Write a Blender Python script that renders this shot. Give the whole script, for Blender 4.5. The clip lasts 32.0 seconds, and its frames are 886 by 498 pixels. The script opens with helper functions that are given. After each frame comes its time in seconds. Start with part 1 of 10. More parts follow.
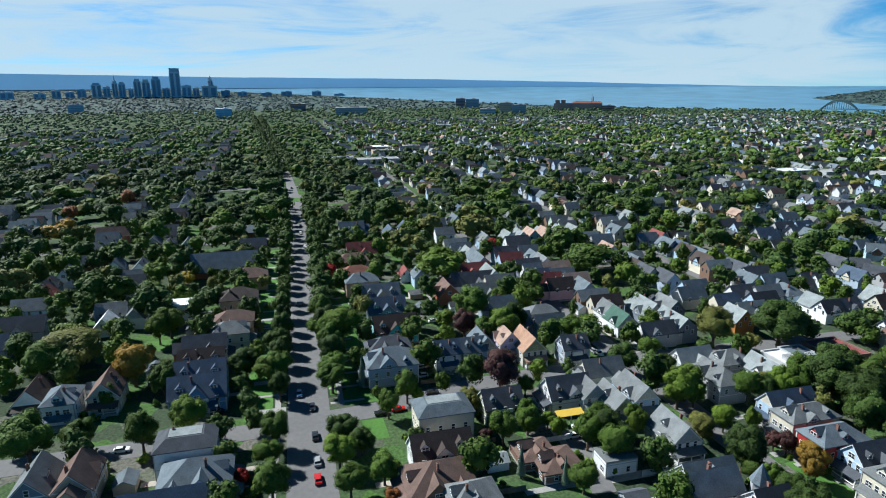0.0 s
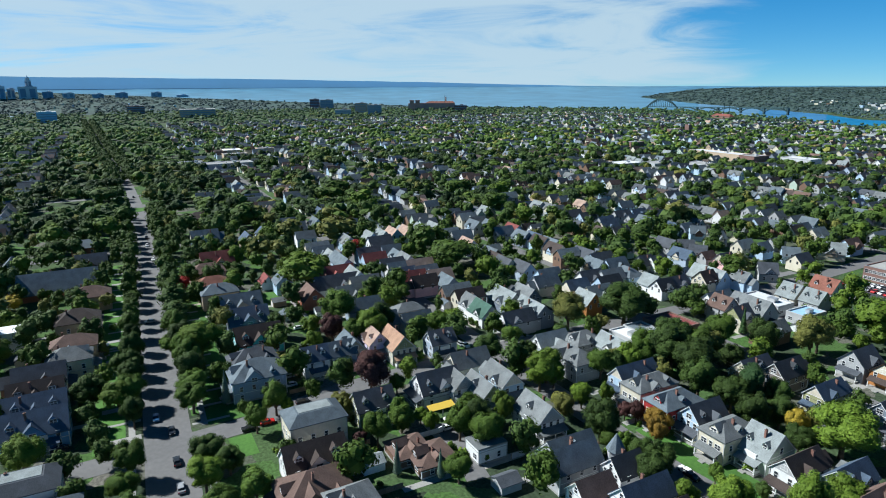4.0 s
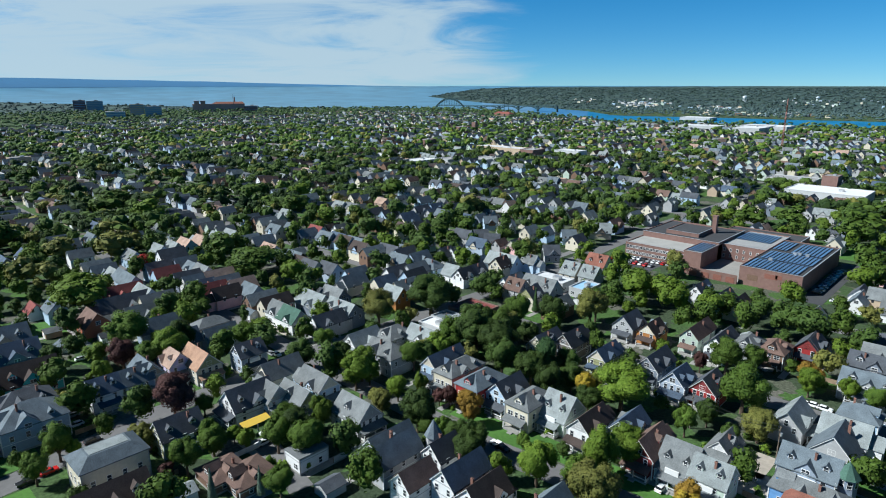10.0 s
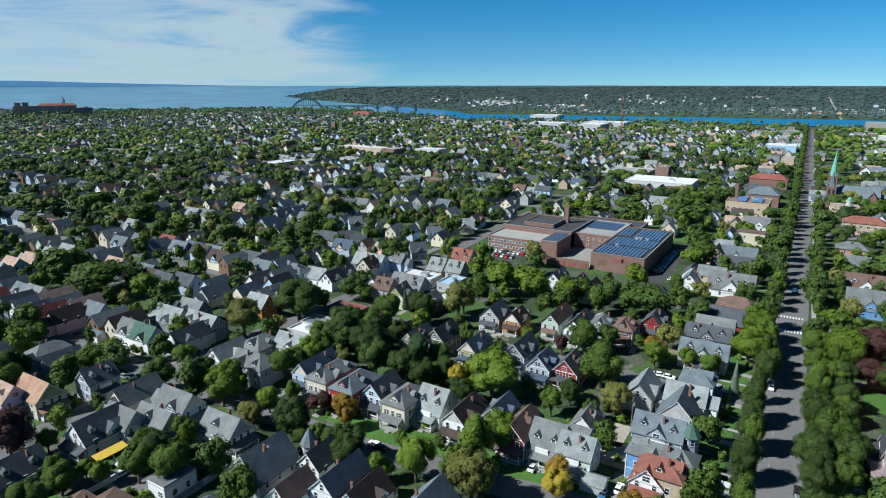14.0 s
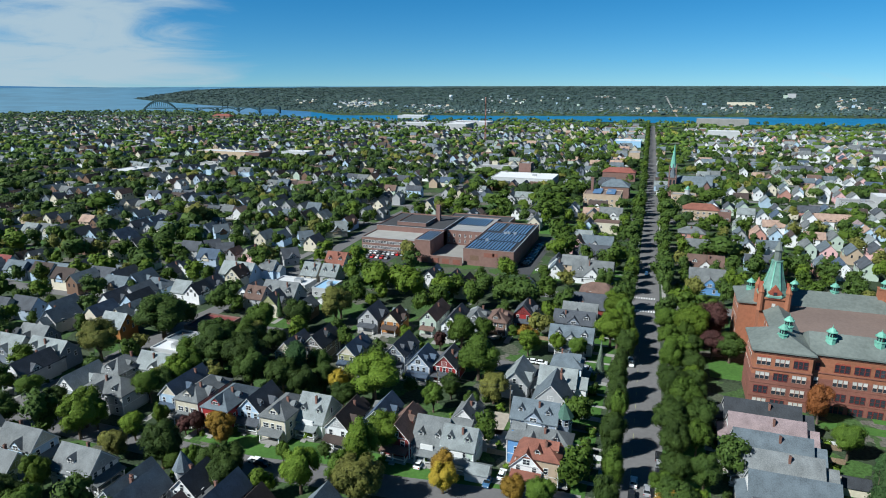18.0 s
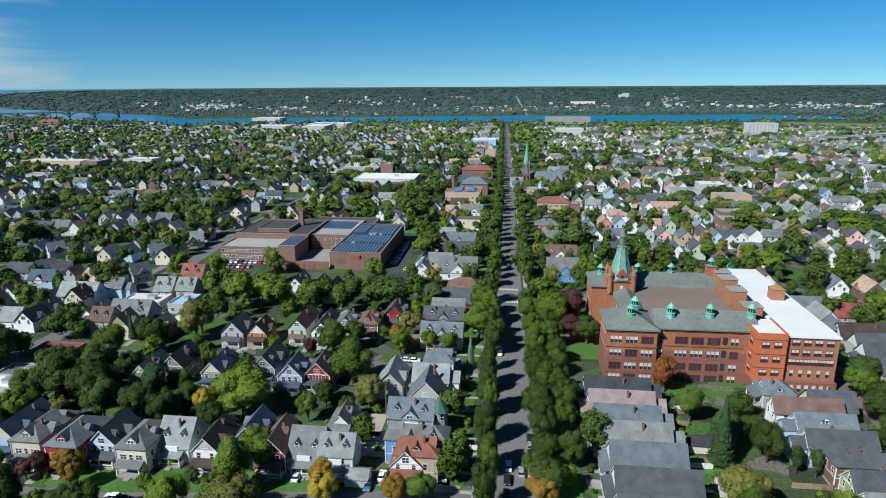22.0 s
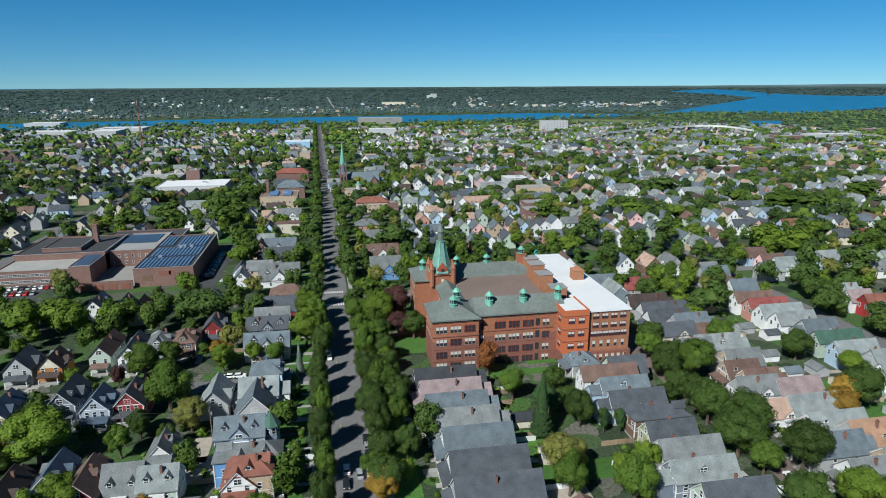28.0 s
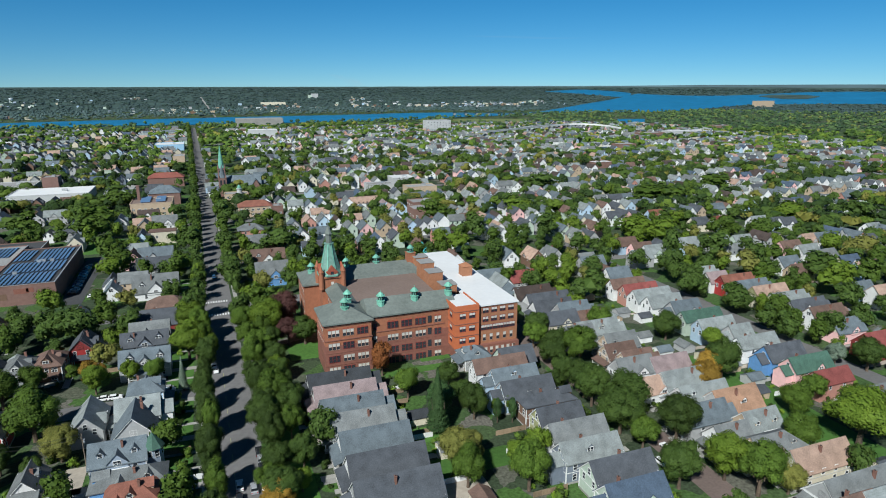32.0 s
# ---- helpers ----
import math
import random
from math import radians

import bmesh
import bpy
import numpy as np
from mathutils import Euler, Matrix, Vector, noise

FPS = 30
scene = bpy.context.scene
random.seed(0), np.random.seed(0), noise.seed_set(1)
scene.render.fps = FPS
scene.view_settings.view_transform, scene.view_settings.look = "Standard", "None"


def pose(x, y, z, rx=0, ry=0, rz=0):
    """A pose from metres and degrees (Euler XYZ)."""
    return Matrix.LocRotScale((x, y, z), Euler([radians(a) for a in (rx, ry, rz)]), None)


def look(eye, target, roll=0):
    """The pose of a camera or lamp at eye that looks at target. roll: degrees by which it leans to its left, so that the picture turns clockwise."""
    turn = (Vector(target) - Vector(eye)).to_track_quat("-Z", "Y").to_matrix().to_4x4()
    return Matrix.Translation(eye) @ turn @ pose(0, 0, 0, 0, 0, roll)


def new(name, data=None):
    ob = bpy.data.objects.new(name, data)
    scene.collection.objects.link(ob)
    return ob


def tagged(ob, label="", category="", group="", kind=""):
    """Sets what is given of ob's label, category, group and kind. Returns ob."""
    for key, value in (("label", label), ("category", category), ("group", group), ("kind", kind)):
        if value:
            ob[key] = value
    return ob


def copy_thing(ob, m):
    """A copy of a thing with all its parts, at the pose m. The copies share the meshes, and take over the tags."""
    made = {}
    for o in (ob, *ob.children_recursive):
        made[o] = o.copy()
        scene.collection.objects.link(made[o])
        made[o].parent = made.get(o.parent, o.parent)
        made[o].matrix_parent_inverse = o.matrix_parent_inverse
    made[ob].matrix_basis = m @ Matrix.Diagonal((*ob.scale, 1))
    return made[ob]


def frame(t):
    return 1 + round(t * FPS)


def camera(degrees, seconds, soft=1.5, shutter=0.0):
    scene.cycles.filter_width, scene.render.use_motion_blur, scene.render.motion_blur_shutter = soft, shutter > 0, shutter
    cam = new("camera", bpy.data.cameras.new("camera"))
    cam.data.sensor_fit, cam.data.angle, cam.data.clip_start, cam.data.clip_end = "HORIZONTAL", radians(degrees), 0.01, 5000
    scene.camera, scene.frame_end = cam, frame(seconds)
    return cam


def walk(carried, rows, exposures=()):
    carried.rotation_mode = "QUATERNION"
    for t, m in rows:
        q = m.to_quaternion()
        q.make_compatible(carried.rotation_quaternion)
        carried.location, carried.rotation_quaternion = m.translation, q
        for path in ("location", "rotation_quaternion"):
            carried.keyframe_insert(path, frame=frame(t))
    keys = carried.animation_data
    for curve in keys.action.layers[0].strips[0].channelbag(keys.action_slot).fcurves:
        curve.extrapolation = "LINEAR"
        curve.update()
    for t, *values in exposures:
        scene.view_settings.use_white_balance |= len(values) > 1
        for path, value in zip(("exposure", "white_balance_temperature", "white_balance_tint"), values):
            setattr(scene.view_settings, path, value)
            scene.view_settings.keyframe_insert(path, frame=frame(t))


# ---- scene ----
cam = camera(70.66, 32.0, soft=1.0)
EYE = (0.0, 0.0, 100.0)
# seconds, tilt, turn to the left from north, lean
PATH = [
    (0, -14.85, 74.96, -0.25),
    (0.5, -14.87, 73.20, -0.34),
    (1, -14.88, 71.56, -0.35),
    (1.5, -14.87, 69.94, -0.35),
    (2, -14.87, 68.39, -0.30),
    (3, -14.88, 65.21, -0.31),
    (3.5, -14.87, 63.64, -0.29),
    (5.5, -14.90, 57.41, -0.21),
    (6, -14.89, 55.91, -0.21),
    (7, -14.91, 52.88, -0.22),
    (8, -14.93, 49.88, -0.18),
    (9, -14.92, 46.82, -0.11),
    (10, -14.94, 43.78, -0.10),
    (11, -14.95, 40.73, -0.10),
    (12, -14.95, 37.65, -0.10),
    (13, -14.97, 34.54, -0.05),
    (14, -14.99, 31.21, -0.08),
    (14.5, -14.99, 29.75, -0.12),
    (16.5, -14.98, 23.78, -0.07),
    (17, -14.96, 22.28, -0.08),
    (18, -14.94, 19.35, -0.13),
    (19, -14.90, 16.25, -0.17),
    (20, -14.91, 13.02, -0.24),
    (21, -14.91, 9.79, -0.27),
    (22, -14.89, 6.76, -0.30),
    (23, -14.89, 3.85, -0.36),
    (24, -14.88, 1.01, -0.34),
    (25, -14.87, -1.73, -0.25),
    (25.5, -14.87, -3.18, -0.24),
    (27.5, -14.87, -8.71, -0.20),
    (28, -14.88, -9.97, -0.18),
    (29, -14.89, -12.44, -0.12),
    (30, -14.86, -15.13, -0.05),
    (31, -14.89, -17.75, 0.03),
    (32, -14.90, -20.44, 0.03)
]
walk(cam, [(t, pose(*EYE, 0, 0, turn) @ pose(0, 0, 0, 90 + tilt) @ pose(0, 0, 0, 0, 0, lean)) for t, tilt, turn, lean in PATH],
     [(0, 0.8, 5650.0, 6.0), (6, 0.7, 5650.0, 6.0), (13, 0.58, 5700.0, 6.0), (22, 0.42, 5750.0, 6.0), (32, 0.28, 5850.0, 6.0)])

# ---------------------------------------------------------------- world and sun
SUN_AZ, SUN_EL = radians(-136), radians(41)   # from north, clockwise
world = bpy.data.worlds.new("sky_world")
scene.world = world
world.use_nodes = True
wt = world.node_tree
wt.nodes.clear()


def wnode(kind, **kw):
    n = wt.nodes.new(kind)
    for k, v in kw.items():
        n.inputs[k].default_value = v
    return n


w_out = wnode("ShaderNodeOutputWorld")
w_bg = wnode("ShaderNodeBackground", Strength=0.034)
sky = wnode("ShaderNodeTexSky")
sky.sky_type, sky.sun_disc = "NISHITA", False
sky.sun_elevation, sky.sun_rotation = SUN_EL, SUN_AZ
sky.altitude, sky.air_density, sky.dust_density, sky.ozone_density = 200, 1.0, 0.0, 5.0
w_co = wnode("ShaderNodeTexCoord")
w_sep = wnode("ShaderNodeSeparateXYZ")
wt.links.new(w_co.outputs["Generated"], w_sep.inputs[0])
# clear dry air: the deep blue comes down close to the horizon
w_up = wnode("ShaderNodeMath")
w_up.operation = "MULTIPLY_ADD"
w_up.inputs[1].default_value, w_up.inputs[2].default_value = 1.25, 0.058
wt.links.new(w_sep.outputs["Z"], w_up.inputs[0])
w_com = wnode("ShaderNodeCombineXYZ")
wt.links.new(w_sep.outputs["X"], w_com.inputs["X"])
wt.links.new(w_sep.outputs["Y"], w_com.inputs["Y"])
wt.links.new(w_up.outputs[0], w_com.inputs["Z"])
w_nrm = wnode("ShaderNodeVectorMath")
w_nrm.operation = "NORMALIZE"
wt.links.new(w_com.outputs[0], w_nrm.inputs[0])
wt.links.new(w_nrm.outputs["Vector"], sky.inputs["Vector"])
# streaked high cloud, thick towards the south-west, none towards the north
w_flat = wnode("ShaderNodeMapping")
w_flat.inputs["Scale"].default_value = (1.0, 1.0, 7.0)
w_flat.inputs["Rotation"].default_value = (0, 0, radians(25))
wt.links.new(w_co.outputs["Generated"], w_flat.inputs[0])
w_noise = wnode("ShaderNodeTexNoise", Scale=3.2, Detail=8.0, Roughness=0.6, Distortion=1.0)
wt.links.new(w_flat.outputs[0], w_noise.inputs["Vector"])
w_dir = wnode("ShaderNodeVectorMath")
w_dir.operation = "DOT_PRODUCT"
w_dir.inputs[1].default_value = (-0.97, -0.26, 0.0)
wt.links.new(w_co.outputs["Generated"], w_dir.inputs[0])
w_bias = wnode("ShaderNodeMapRange")
for k, v in (("From Min", 0.3), ("From Max", 0.54), ("To Min", -0.5), ("To Max", 0.42)):
    w_bias.inputs[k].default_value = v
wt.links.new(w_dir.outputs["Value"], w_bias.inputs["Value"])
w_rough = wnode("ShaderNodeMapRange")   # torn edges
w_rough.clamp = False
for k, v in (("From Min", 0.3), ("From Max", 0.7), ("To Min", 0.14), ("To Max", 0.86)):
    w_rough.inputs[k].default_value = v
wt.links.new(w_noise.outputs["Fac"], w_rough.inputs["Value"])
w_add = wnode("ShaderNodeMath")
wt.links.new(w_rough.outputs[0], w_add.inputs[0])
wt.links.new(w_bias.outputs[0], w_add.inputs[1])
w_cov = wnode("ShaderNodeMapRange")
w_cov.interpolation_type = "SMOOTHSTEP"
for k, v in (("From Min", 0.3), ("From Max", 0.98), ("To Min", 0.0), ("To Max", 0.9)):
    w_cov.inputs[k].default_value = v
wt.links.new(w_add.outputs[0], w_cov.inputs["Value"])
w_mix = wnode("ShaderNodeMix")
w_mix.data_type = "RGBA"
w_mix.inputs["B"].default_value = (10.2, 11.9, 12.3, 1)
w_high = wnode("ShaderNodeMapRange")   # the streaks lie low; overhead the sky is clear
w_high.interpolation_type = "SMOOTHSTEP"
for k, v in (("From Min", 0.3), ("From Max", 0.6), ("To Min", 1.0), ("To Max", 0.1)):
    w_high.inputs[k].default_value = v
w_up = wnode("ShaderNodeSeparateXYZ")
w_gen = wnode("ShaderNodeTexCoord")
wt.links.new(w_gen.outputs["Generated"], w_up.inputs[0])
wt.links.new(w_up.outputs["Z"], w_high.inputs["Value"])
w_clear = wnode("ShaderNodeMath")
w_clear.operation = "MULTIPLY"
wt.links.new(w_cov.outputs[0], w_clear.inputs[0])
wt.links.new(w_high.outputs[0], w_clear.inputs[1])
wt.links.new(w_clear.outputs[0], w_mix.inputs["Factor"])
w_sat = wnode("ShaderNodeHueSaturation", Saturation=1.3, Value=1.0)
w_sat.inputs["Hue"].default_value = 0.49
wt.links.new(sky.outputs[0], w_sat.inputs["Color"])
w_tint = wnode("ShaderNodeVectorMath")   # blue-cyan air
w_tint.operation = "MULTIPLY"
w_tint.inputs[1].default_value = (1.58, 1.86, 1.96)
wt.links.new(w_sat.outputs[0], w_tint.inputs[0])
wt.links.new(w_tint.outputs["Vector"], w_mix.inputs["A"])
w_deep = wnode("ShaderNodeMapRange")   # the clear sky deepens towards the zenith
w_deep.interpolation_type = "SMOOTHSTEP"
for k, v in (("From Min", 0.12), ("From Max", 0.8), ("To Min", 1.0), ("To Max", 0.36)):
    w_deep.inputs[k].default_value = v
wt.links.new(w_sep.outputs["Z"], w_deep.inputs["Value"])
w_dim = wnode("ShaderNodeVectorMath")
w_dim.operation = "SCALE"
wt.links.new(w_mix.outputs["Result"], w_dim.inputs[0])
wt.links.new(w_deep.outputs[0], w_dim.inputs["Scale"])
wt.links.new(w_dim.outputs["Vector"], w_bg.inputs["Color"])
wt.links.new(w_bg.outputs[0], w_out.inputs[0])

sun = new("sun", bpy.data.lights.new("sun", "SUN"))
sun.data.energy, sun.data.angle, sun.data.color = 5.0, radians(0.55), (1.0, 0.94, 0.83)
sun.matrix_world = look((math.sin(SUN_AZ) * math.cos(SUN_EL) * 900, math.cos(SUN_AZ) * math.cos(SUN_EL) * 900, math.sin(SUN_EL) * 900), (0, 0, 0))


# ---------------------------------------------------------------- materials
def material(name, color, rough=0.8, vary=0.25, grain=0.6, broad=0.05, bump=0.0, tint=0.12, metal=0.0, per="OBJECT", second=None, spec=0.3, stripe=0.0):
    """A weathered surface: fine grain and broad stains in world metres, and a shift from piece to piece."""
    m = bpy.data.materials.new(name)
    m.use_nodes = True
    nt = m.node_tree
    b = nt.nodes["Principled BSDF"]
    b.inputs["Roughness"].default_value, b.inputs["Metallic"].default_value = rough, metal
    b.inputs["Specular IOR Level"].default_value = spec
    geo = nt.nodes.new("ShaderNodeNewGeometry")
    fine, wide = nt.nodes.new("ShaderNodeTexNoise"), nt.nodes.new("ShaderNodeTexNoise")
    fine.inputs["Scale"].default_value, fine.inputs["Detail"].default_value = grain, 4
    wide.inputs["Scale"].default_value, wide.inputs["Detail"].default_value = broad, 3
    for n in (fine, wide):
        nt.links.new(geo.outputs["Position"], n.inputs["Vector"])
    add = nt.nodes.new("ShaderNodeMath")
    nt.links.new(fine.outputs["Fac"], add.inputs[0])
    nt.links.new(wide.outputs["Fac"], add.inputs[1])
    val = nt.nodes.new("ShaderNodeMapRange")
    for k, v in (("From Min", 0.65), ("From Max", 1.35), ("To Min", 1 - vary), ("To Max", 1 + vary)):
        val.inputs[k].default_value = v
    nt.links.new(add.outputs[0], val.inputs["Value"])
    hsv = nt.nodes.new("ShaderNodeHueSaturation")
    hsv.inputs["Color"].default_value = (*color, 1)
    value = val.outputs[0]
    if stripe:  # courses of board or brick
        sep = nt.nodes.new("ShaderNodeSeparateXYZ")
        nt.links.new(geo.outputs["Position"], sep.inputs[0])
        saw = nt.nodes.new("ShaderNodeMath")
        saw.operation = "MULTIPLY"
        saw.inputs[1].default_value = 1 / stripe
        nt.links.new(sep.outputs["Z"], saw.inputs[0])
        fr = nt.nodes.new("ShaderNodeMath")
        fr.operation = "FRACT"
        nt.links.new(saw.outputs[0], fr.inputs[0])
        bp = nt.nodes.new("ShaderNodeBump")
        bp.inputs["Strength"].default_value, bp.inputs["Distance"].default_value = 0.5, 0.03
        nt.links.new(fr.outputs[0], bp.inputs["Height"])
        nt.links.new(bp.outputs[0], b.inputs["Normal"])
    if per == "OBJECT":
        rnd = nt.nodes.new("ShaderNodeObjectInfo").outputs["Random"]
    else:
        rnd = geo.outputs["Random Per Island"]
    if second is not None:
        ramp = nt.nodes.new("ShaderNodeValToRGB")
        ramp.color_ramp.interpolation = "CONSTANT" if len(second) > 2 else "LINEAR"
        while len(ramp.color_ramp.elements) < len(second):
            ramp.color_ramp.elements.new(0.5)
        for k, (e, c) in enumerate(zip(ramp.color_ramp.elements, second)):
            e.position, e.color = k / (len(second) if len(second) > 2 else 1), (*c, 1)
        nt.links.new(rnd, ramp.inputs["Fac"])
        nt.links.new(ramp.outputs["Color"], hsv.inputs["Color"])
    shift = nt.nodes.new("ShaderNodeMapRange")
    shift.inputs["To Min"].default_value, shift.inputs["To Max"].default_value = 1 - tint, 1 + tint
    scr = nt.nodes.new("ShaderNodeMath")
    scr.operation = "FRACT"
    mul = nt.nodes.new("ShaderNodeMath")
    mul.operation = "MULTIPLY"
    mul.inputs[1].default_value = 7.31
    nt.links.new(rnd, mul.inputs[0])
    nt.links.new(mul.outputs[0], scr.inputs[0])
    nt.links.new(scr.outputs[0], shift.inputs["Value"])
    both = nt.nodes.new("ShaderNodeMath")
    both.operation = "MULTIPLY"
    nt.links.new(value, both.inputs[0])
    nt.links.new(shift.outputs[0], both.inputs[1])
    nt.links.new(both.outputs[0], hsv.inputs["Value"])
    nt.links.new(hsv.outputs[0], b.inputs["Base Color"])
    if bump:
        bp = nt.nodes.new("ShaderNodeBump")
        bp.inputs["Strength"].default_value, bp.inputs["Distance"].default_value = bump, 0.15
        nt.links.new(fine.outputs["Fac"], bp.inputs["Height"])
        nt.links.new(bp.outputs[0], b.inputs["Normal"])
    return m


ROOFC = dict(charcoal=(.068, .076, .09), black=(.042, .047, .055), slate=(.112, .138, .16), grey=(.145, .157, .162), lightgrey=(.215, .24, .244), navy=(.06, .085, .125),
             brown=(.13, .085, .07), dkbrown=(.055, .042, .038), maroon=(.2, .06, .055), redbrown=(.19, .08, .058), orange=(.3, .185, .125), tan=(.34, .24, .19),
             green=(.055, .11, .085), white=(.78, .79, .8), pinkgrey=(.23, .18, .185), copper=(.22, .52, .42))
WALLC = dict(white=(.68, .69, .7), cream=(.54, .5, .4), tan=(.42, .33, .24), grey=(.36, .37, .38), bluegrey=(.3, .36, .45), paleblue=(.38, .5, .63), blue=(.12, .26, .5),
             slatewall=(.17, .2, .25), charcoalwall=(.08, .08, .09), red=(.3, .03, .03), darkred=(.2, .035, .035), salmon=(.42, .22, .18), lilac=(.55, .5, .68), orangewall=(.36, .16, .05),
             olive=(.3, .31, .16), palegreen=(.4, .48, .41), teal=(.1, .5, .52), pink=(.72, .45, .45), yellow=(.72, .58, .26), brownwall=(.16, .1, .07), brick=(.33, .12, .07), stone=(.16, .14, .13))
ROOF = {k: material(f"{k}_shingles", c, 0.9, 0.36, 3.6, 0.35, 0.35, 0.12, stripe=0.22) for k, c in ROOFC.items()}
WALL = {k: material(f"{k}_siding", c, 0.7, 0.1, 1.2, 0.3, 0, 0.06, stripe=0.16) for k, c in WALLC.items()}
TRIM = material("white_trim", (.66, .67, .67), 0.6, 0.06)
DARKTRIM = material("dark_red_trim", (.16, .03, .03), 0.6, 0.1)
CONCRETE = material("concrete", (.29, .285, .27), 0.9, 0.15, 1.5, 0.12)
ASPHALT = material("street_asphalt", (.15, .148, .15), 0.92, 0.16, 0.7, 0.06)
DARKASPHALT = material("parking_asphalt", (.055, .057, .062), 0.9, 0.2, 0.7, 0.08)
GRAVEL = material("pale_gravel", (.36, .32, .27), 0.95, 0.2, 0.8, 0.1)
PAVER = material("brick_street_paving", (.13, .1, .09), 0.9, 0.2, 1.5, 0.1)
LAWN = material("mown_lawn", (.058, .135, .024), 0.95, 0.3, 0.9, 0.06, 0.4)
def yard_mat():
    """Back gardens: patches of mown grass, rough grass, bare earth and worn paving."""
    m = bpy.data.materials.new("grassy_yards")
    m.use_nodes = True
    nt = m.node_tree
    b = nt.nodes["Principled BSDF"]
    b.inputs["Roughness"].default_value, b.inputs["Specular IOR Level"].default_value = 0.95, 0.1
    geo = nt.nodes.new("ShaderNodeNewGeometry")
    vor = nt.nodes.new("ShaderNodeTexVoronoi")
    vor.inputs["Scale"].default_value = 0.11
    fine, warp = nt.nodes.new("ShaderNodeTexNoise"), nt.nodes.new("ShaderNodeTexNoise")
    fine.inputs["Scale"].default_value, fine.inputs["Detail"].default_value = 1.1, 5
    warp.inputs["Scale"].default_value = 0.2
    nt.links.new(geo.outputs["Position"], fine.inputs["Vector"])
    nt.links.new(geo.outputs["Position"], warp.inputs["Vector"])
    bend = nt.nodes.new("ShaderNodeVectorMath")
    bend.operation = "MULTIPLY_ADD"
    bend.inputs[1].default_value = (7, 7, 0)
    nt.links.new(warp.outputs["Color"], bend.inputs[0])
    nt.links.new(geo.outputs["Position"], bend.inputs[2])
    nt.links.new(bend.outputs[0], vor.inputs["Vector"])
    sep = nt.nodes.new("ShaderNodeSeparateColor")
    nt.links.new(vor.outputs["Color"], sep.inputs[0])
    ramp = nt.nodes.new("ShaderNodeValToRGB")
    e = ramp.color_ramp.elements
    for pos, col in ((0.0, (.036, .052, .03)), (.3, (.05, .07, .04)), (.6, (.062, .125, .03)), (.8, (.06, .078, .046)), (1.0, (.13, .125, .108))):
        q = e[0] if pos == 0 else e[len(e) - 1] if pos == 1 else e.new(pos)
        q.color = (*col, 1)
    nt.links.new(sep.outputs[0], ramp.inputs["Fac"])
    val = nt.nodes.new("ShaderNodeMapRange")
    for k, v in (("From Min", 0.3), ("From Max", 0.7), ("To Min", 0.6), ("To Max", 1.35)):
        val.inputs[k].default_value = v
    nt.links.new(fine.outputs["Fac"], val.inputs["Value"])
    hsv = nt.nodes.new("ShaderNodeHueSaturation")
    nt.links.new(val.outputs[0], hsv.inputs["Value"])
    nt.links.new(ramp.outputs["Color"], hsv.inputs["Color"])
    nt.links.new(hsv.outputs[0], b.inputs["Base Color"])
    return m


GROUND = yard_mat()
# wooded land beyond 2.5 km, distance haze painted in as a blue cast
FARLAND = material("far_hazy_wooded_land", (.045, .078, .068), 0.95, 0.5, 0.03, 0.006)
BRICK = material("red_school_brick", (.29, .12, .068), 0.85, 0.22, 0.9, 0.08, 0, 0.04, stripe=0.22)
BRICKDK = material("brown_school_brick", (.205, .088, .066), 0.85, 0.2, 0.9, 0.08, 0, 0.04, stripe=0.22)
BRICKOR = material("new_orange_brick", (.44, .13, .055), 0.8, 0.1, 0.9, 0.08, 0, 0.03)
BRICKTAN = material("tan_orange_brick", (.31, .145, .08), 0.85, 0.2, 0.9, 0.08, 0, 0.03, stripe=0.22)
BRICKWINE = material("wine_red_brick", (.19, .115, .098), 0.85, 0.18, 0.6, 0.12, 0, 0.03, stripe=0.22)
CHIMNEY = material("chimney_brick", (.19, .1, .078), 0.9, 0.25, 2.5, 0.5)
SLATEROOF = material("green_grey_slate", (.13, .15, .14), 0.75, 0.25, 0.9, 0.12, 0.2)
TARROOF = material("brown_gravel_roof", (.2, .15, .13), 0.95, 0.15, 1.2, 0.06)
MEMBRANE = material("white_roof_membrane", (.64, .65, .66), 0.6, 0.06, 0.5, 0.1)
GREYROOF = material("grey_flat_roof", (.27, .27, .27), 0.9, 0.15, 0.8, 0.06)
SPIREGREEN = material("dark_green_slate", (.13, .235, .2), 0.7, 0.25, 1.2, 0.4)
COPPER = material("green_copper", (.15, .36, .28), 0.6, 0.25, 1.2, 0.4)
METAL = material("dull_metal", (.5, .51, .52), 0.45, 0.1, metal=0.6)
BARK = material("tree_bark", (.1, .075, .055), 0.95, 0.3, 2.0, 0.5)
AWNING = material("yellow_awning", (.62, .43, .06), 0.7, 0.05)
# low hills with the horizon's blue haze painted into their colour
HAZELOW = material("far_low_hill", (.075, .115, .135), 0.95, 0.2, 0.004, 0.002)
# air haze over the far hills, painted in as blue with an added glow
HAZEBLUE = material("far_hill_blue_haze", (.13, .24, .36), 0.95, 0.12, 0.004, 0.002)
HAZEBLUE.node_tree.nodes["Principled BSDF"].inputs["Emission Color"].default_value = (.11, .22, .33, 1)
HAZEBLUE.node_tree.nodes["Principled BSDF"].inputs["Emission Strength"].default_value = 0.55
# tower walls paled and blued to paint in the haze before them
CITY = material("hazed_city_wall", (.16, .22, .3), 0.8, 0.12, 0.02, 0.01, second=((.3, .38, .48), (.5, .55, .6), (.36, .43, .52), (.56, .56, .56), (.4, .48, .57)))
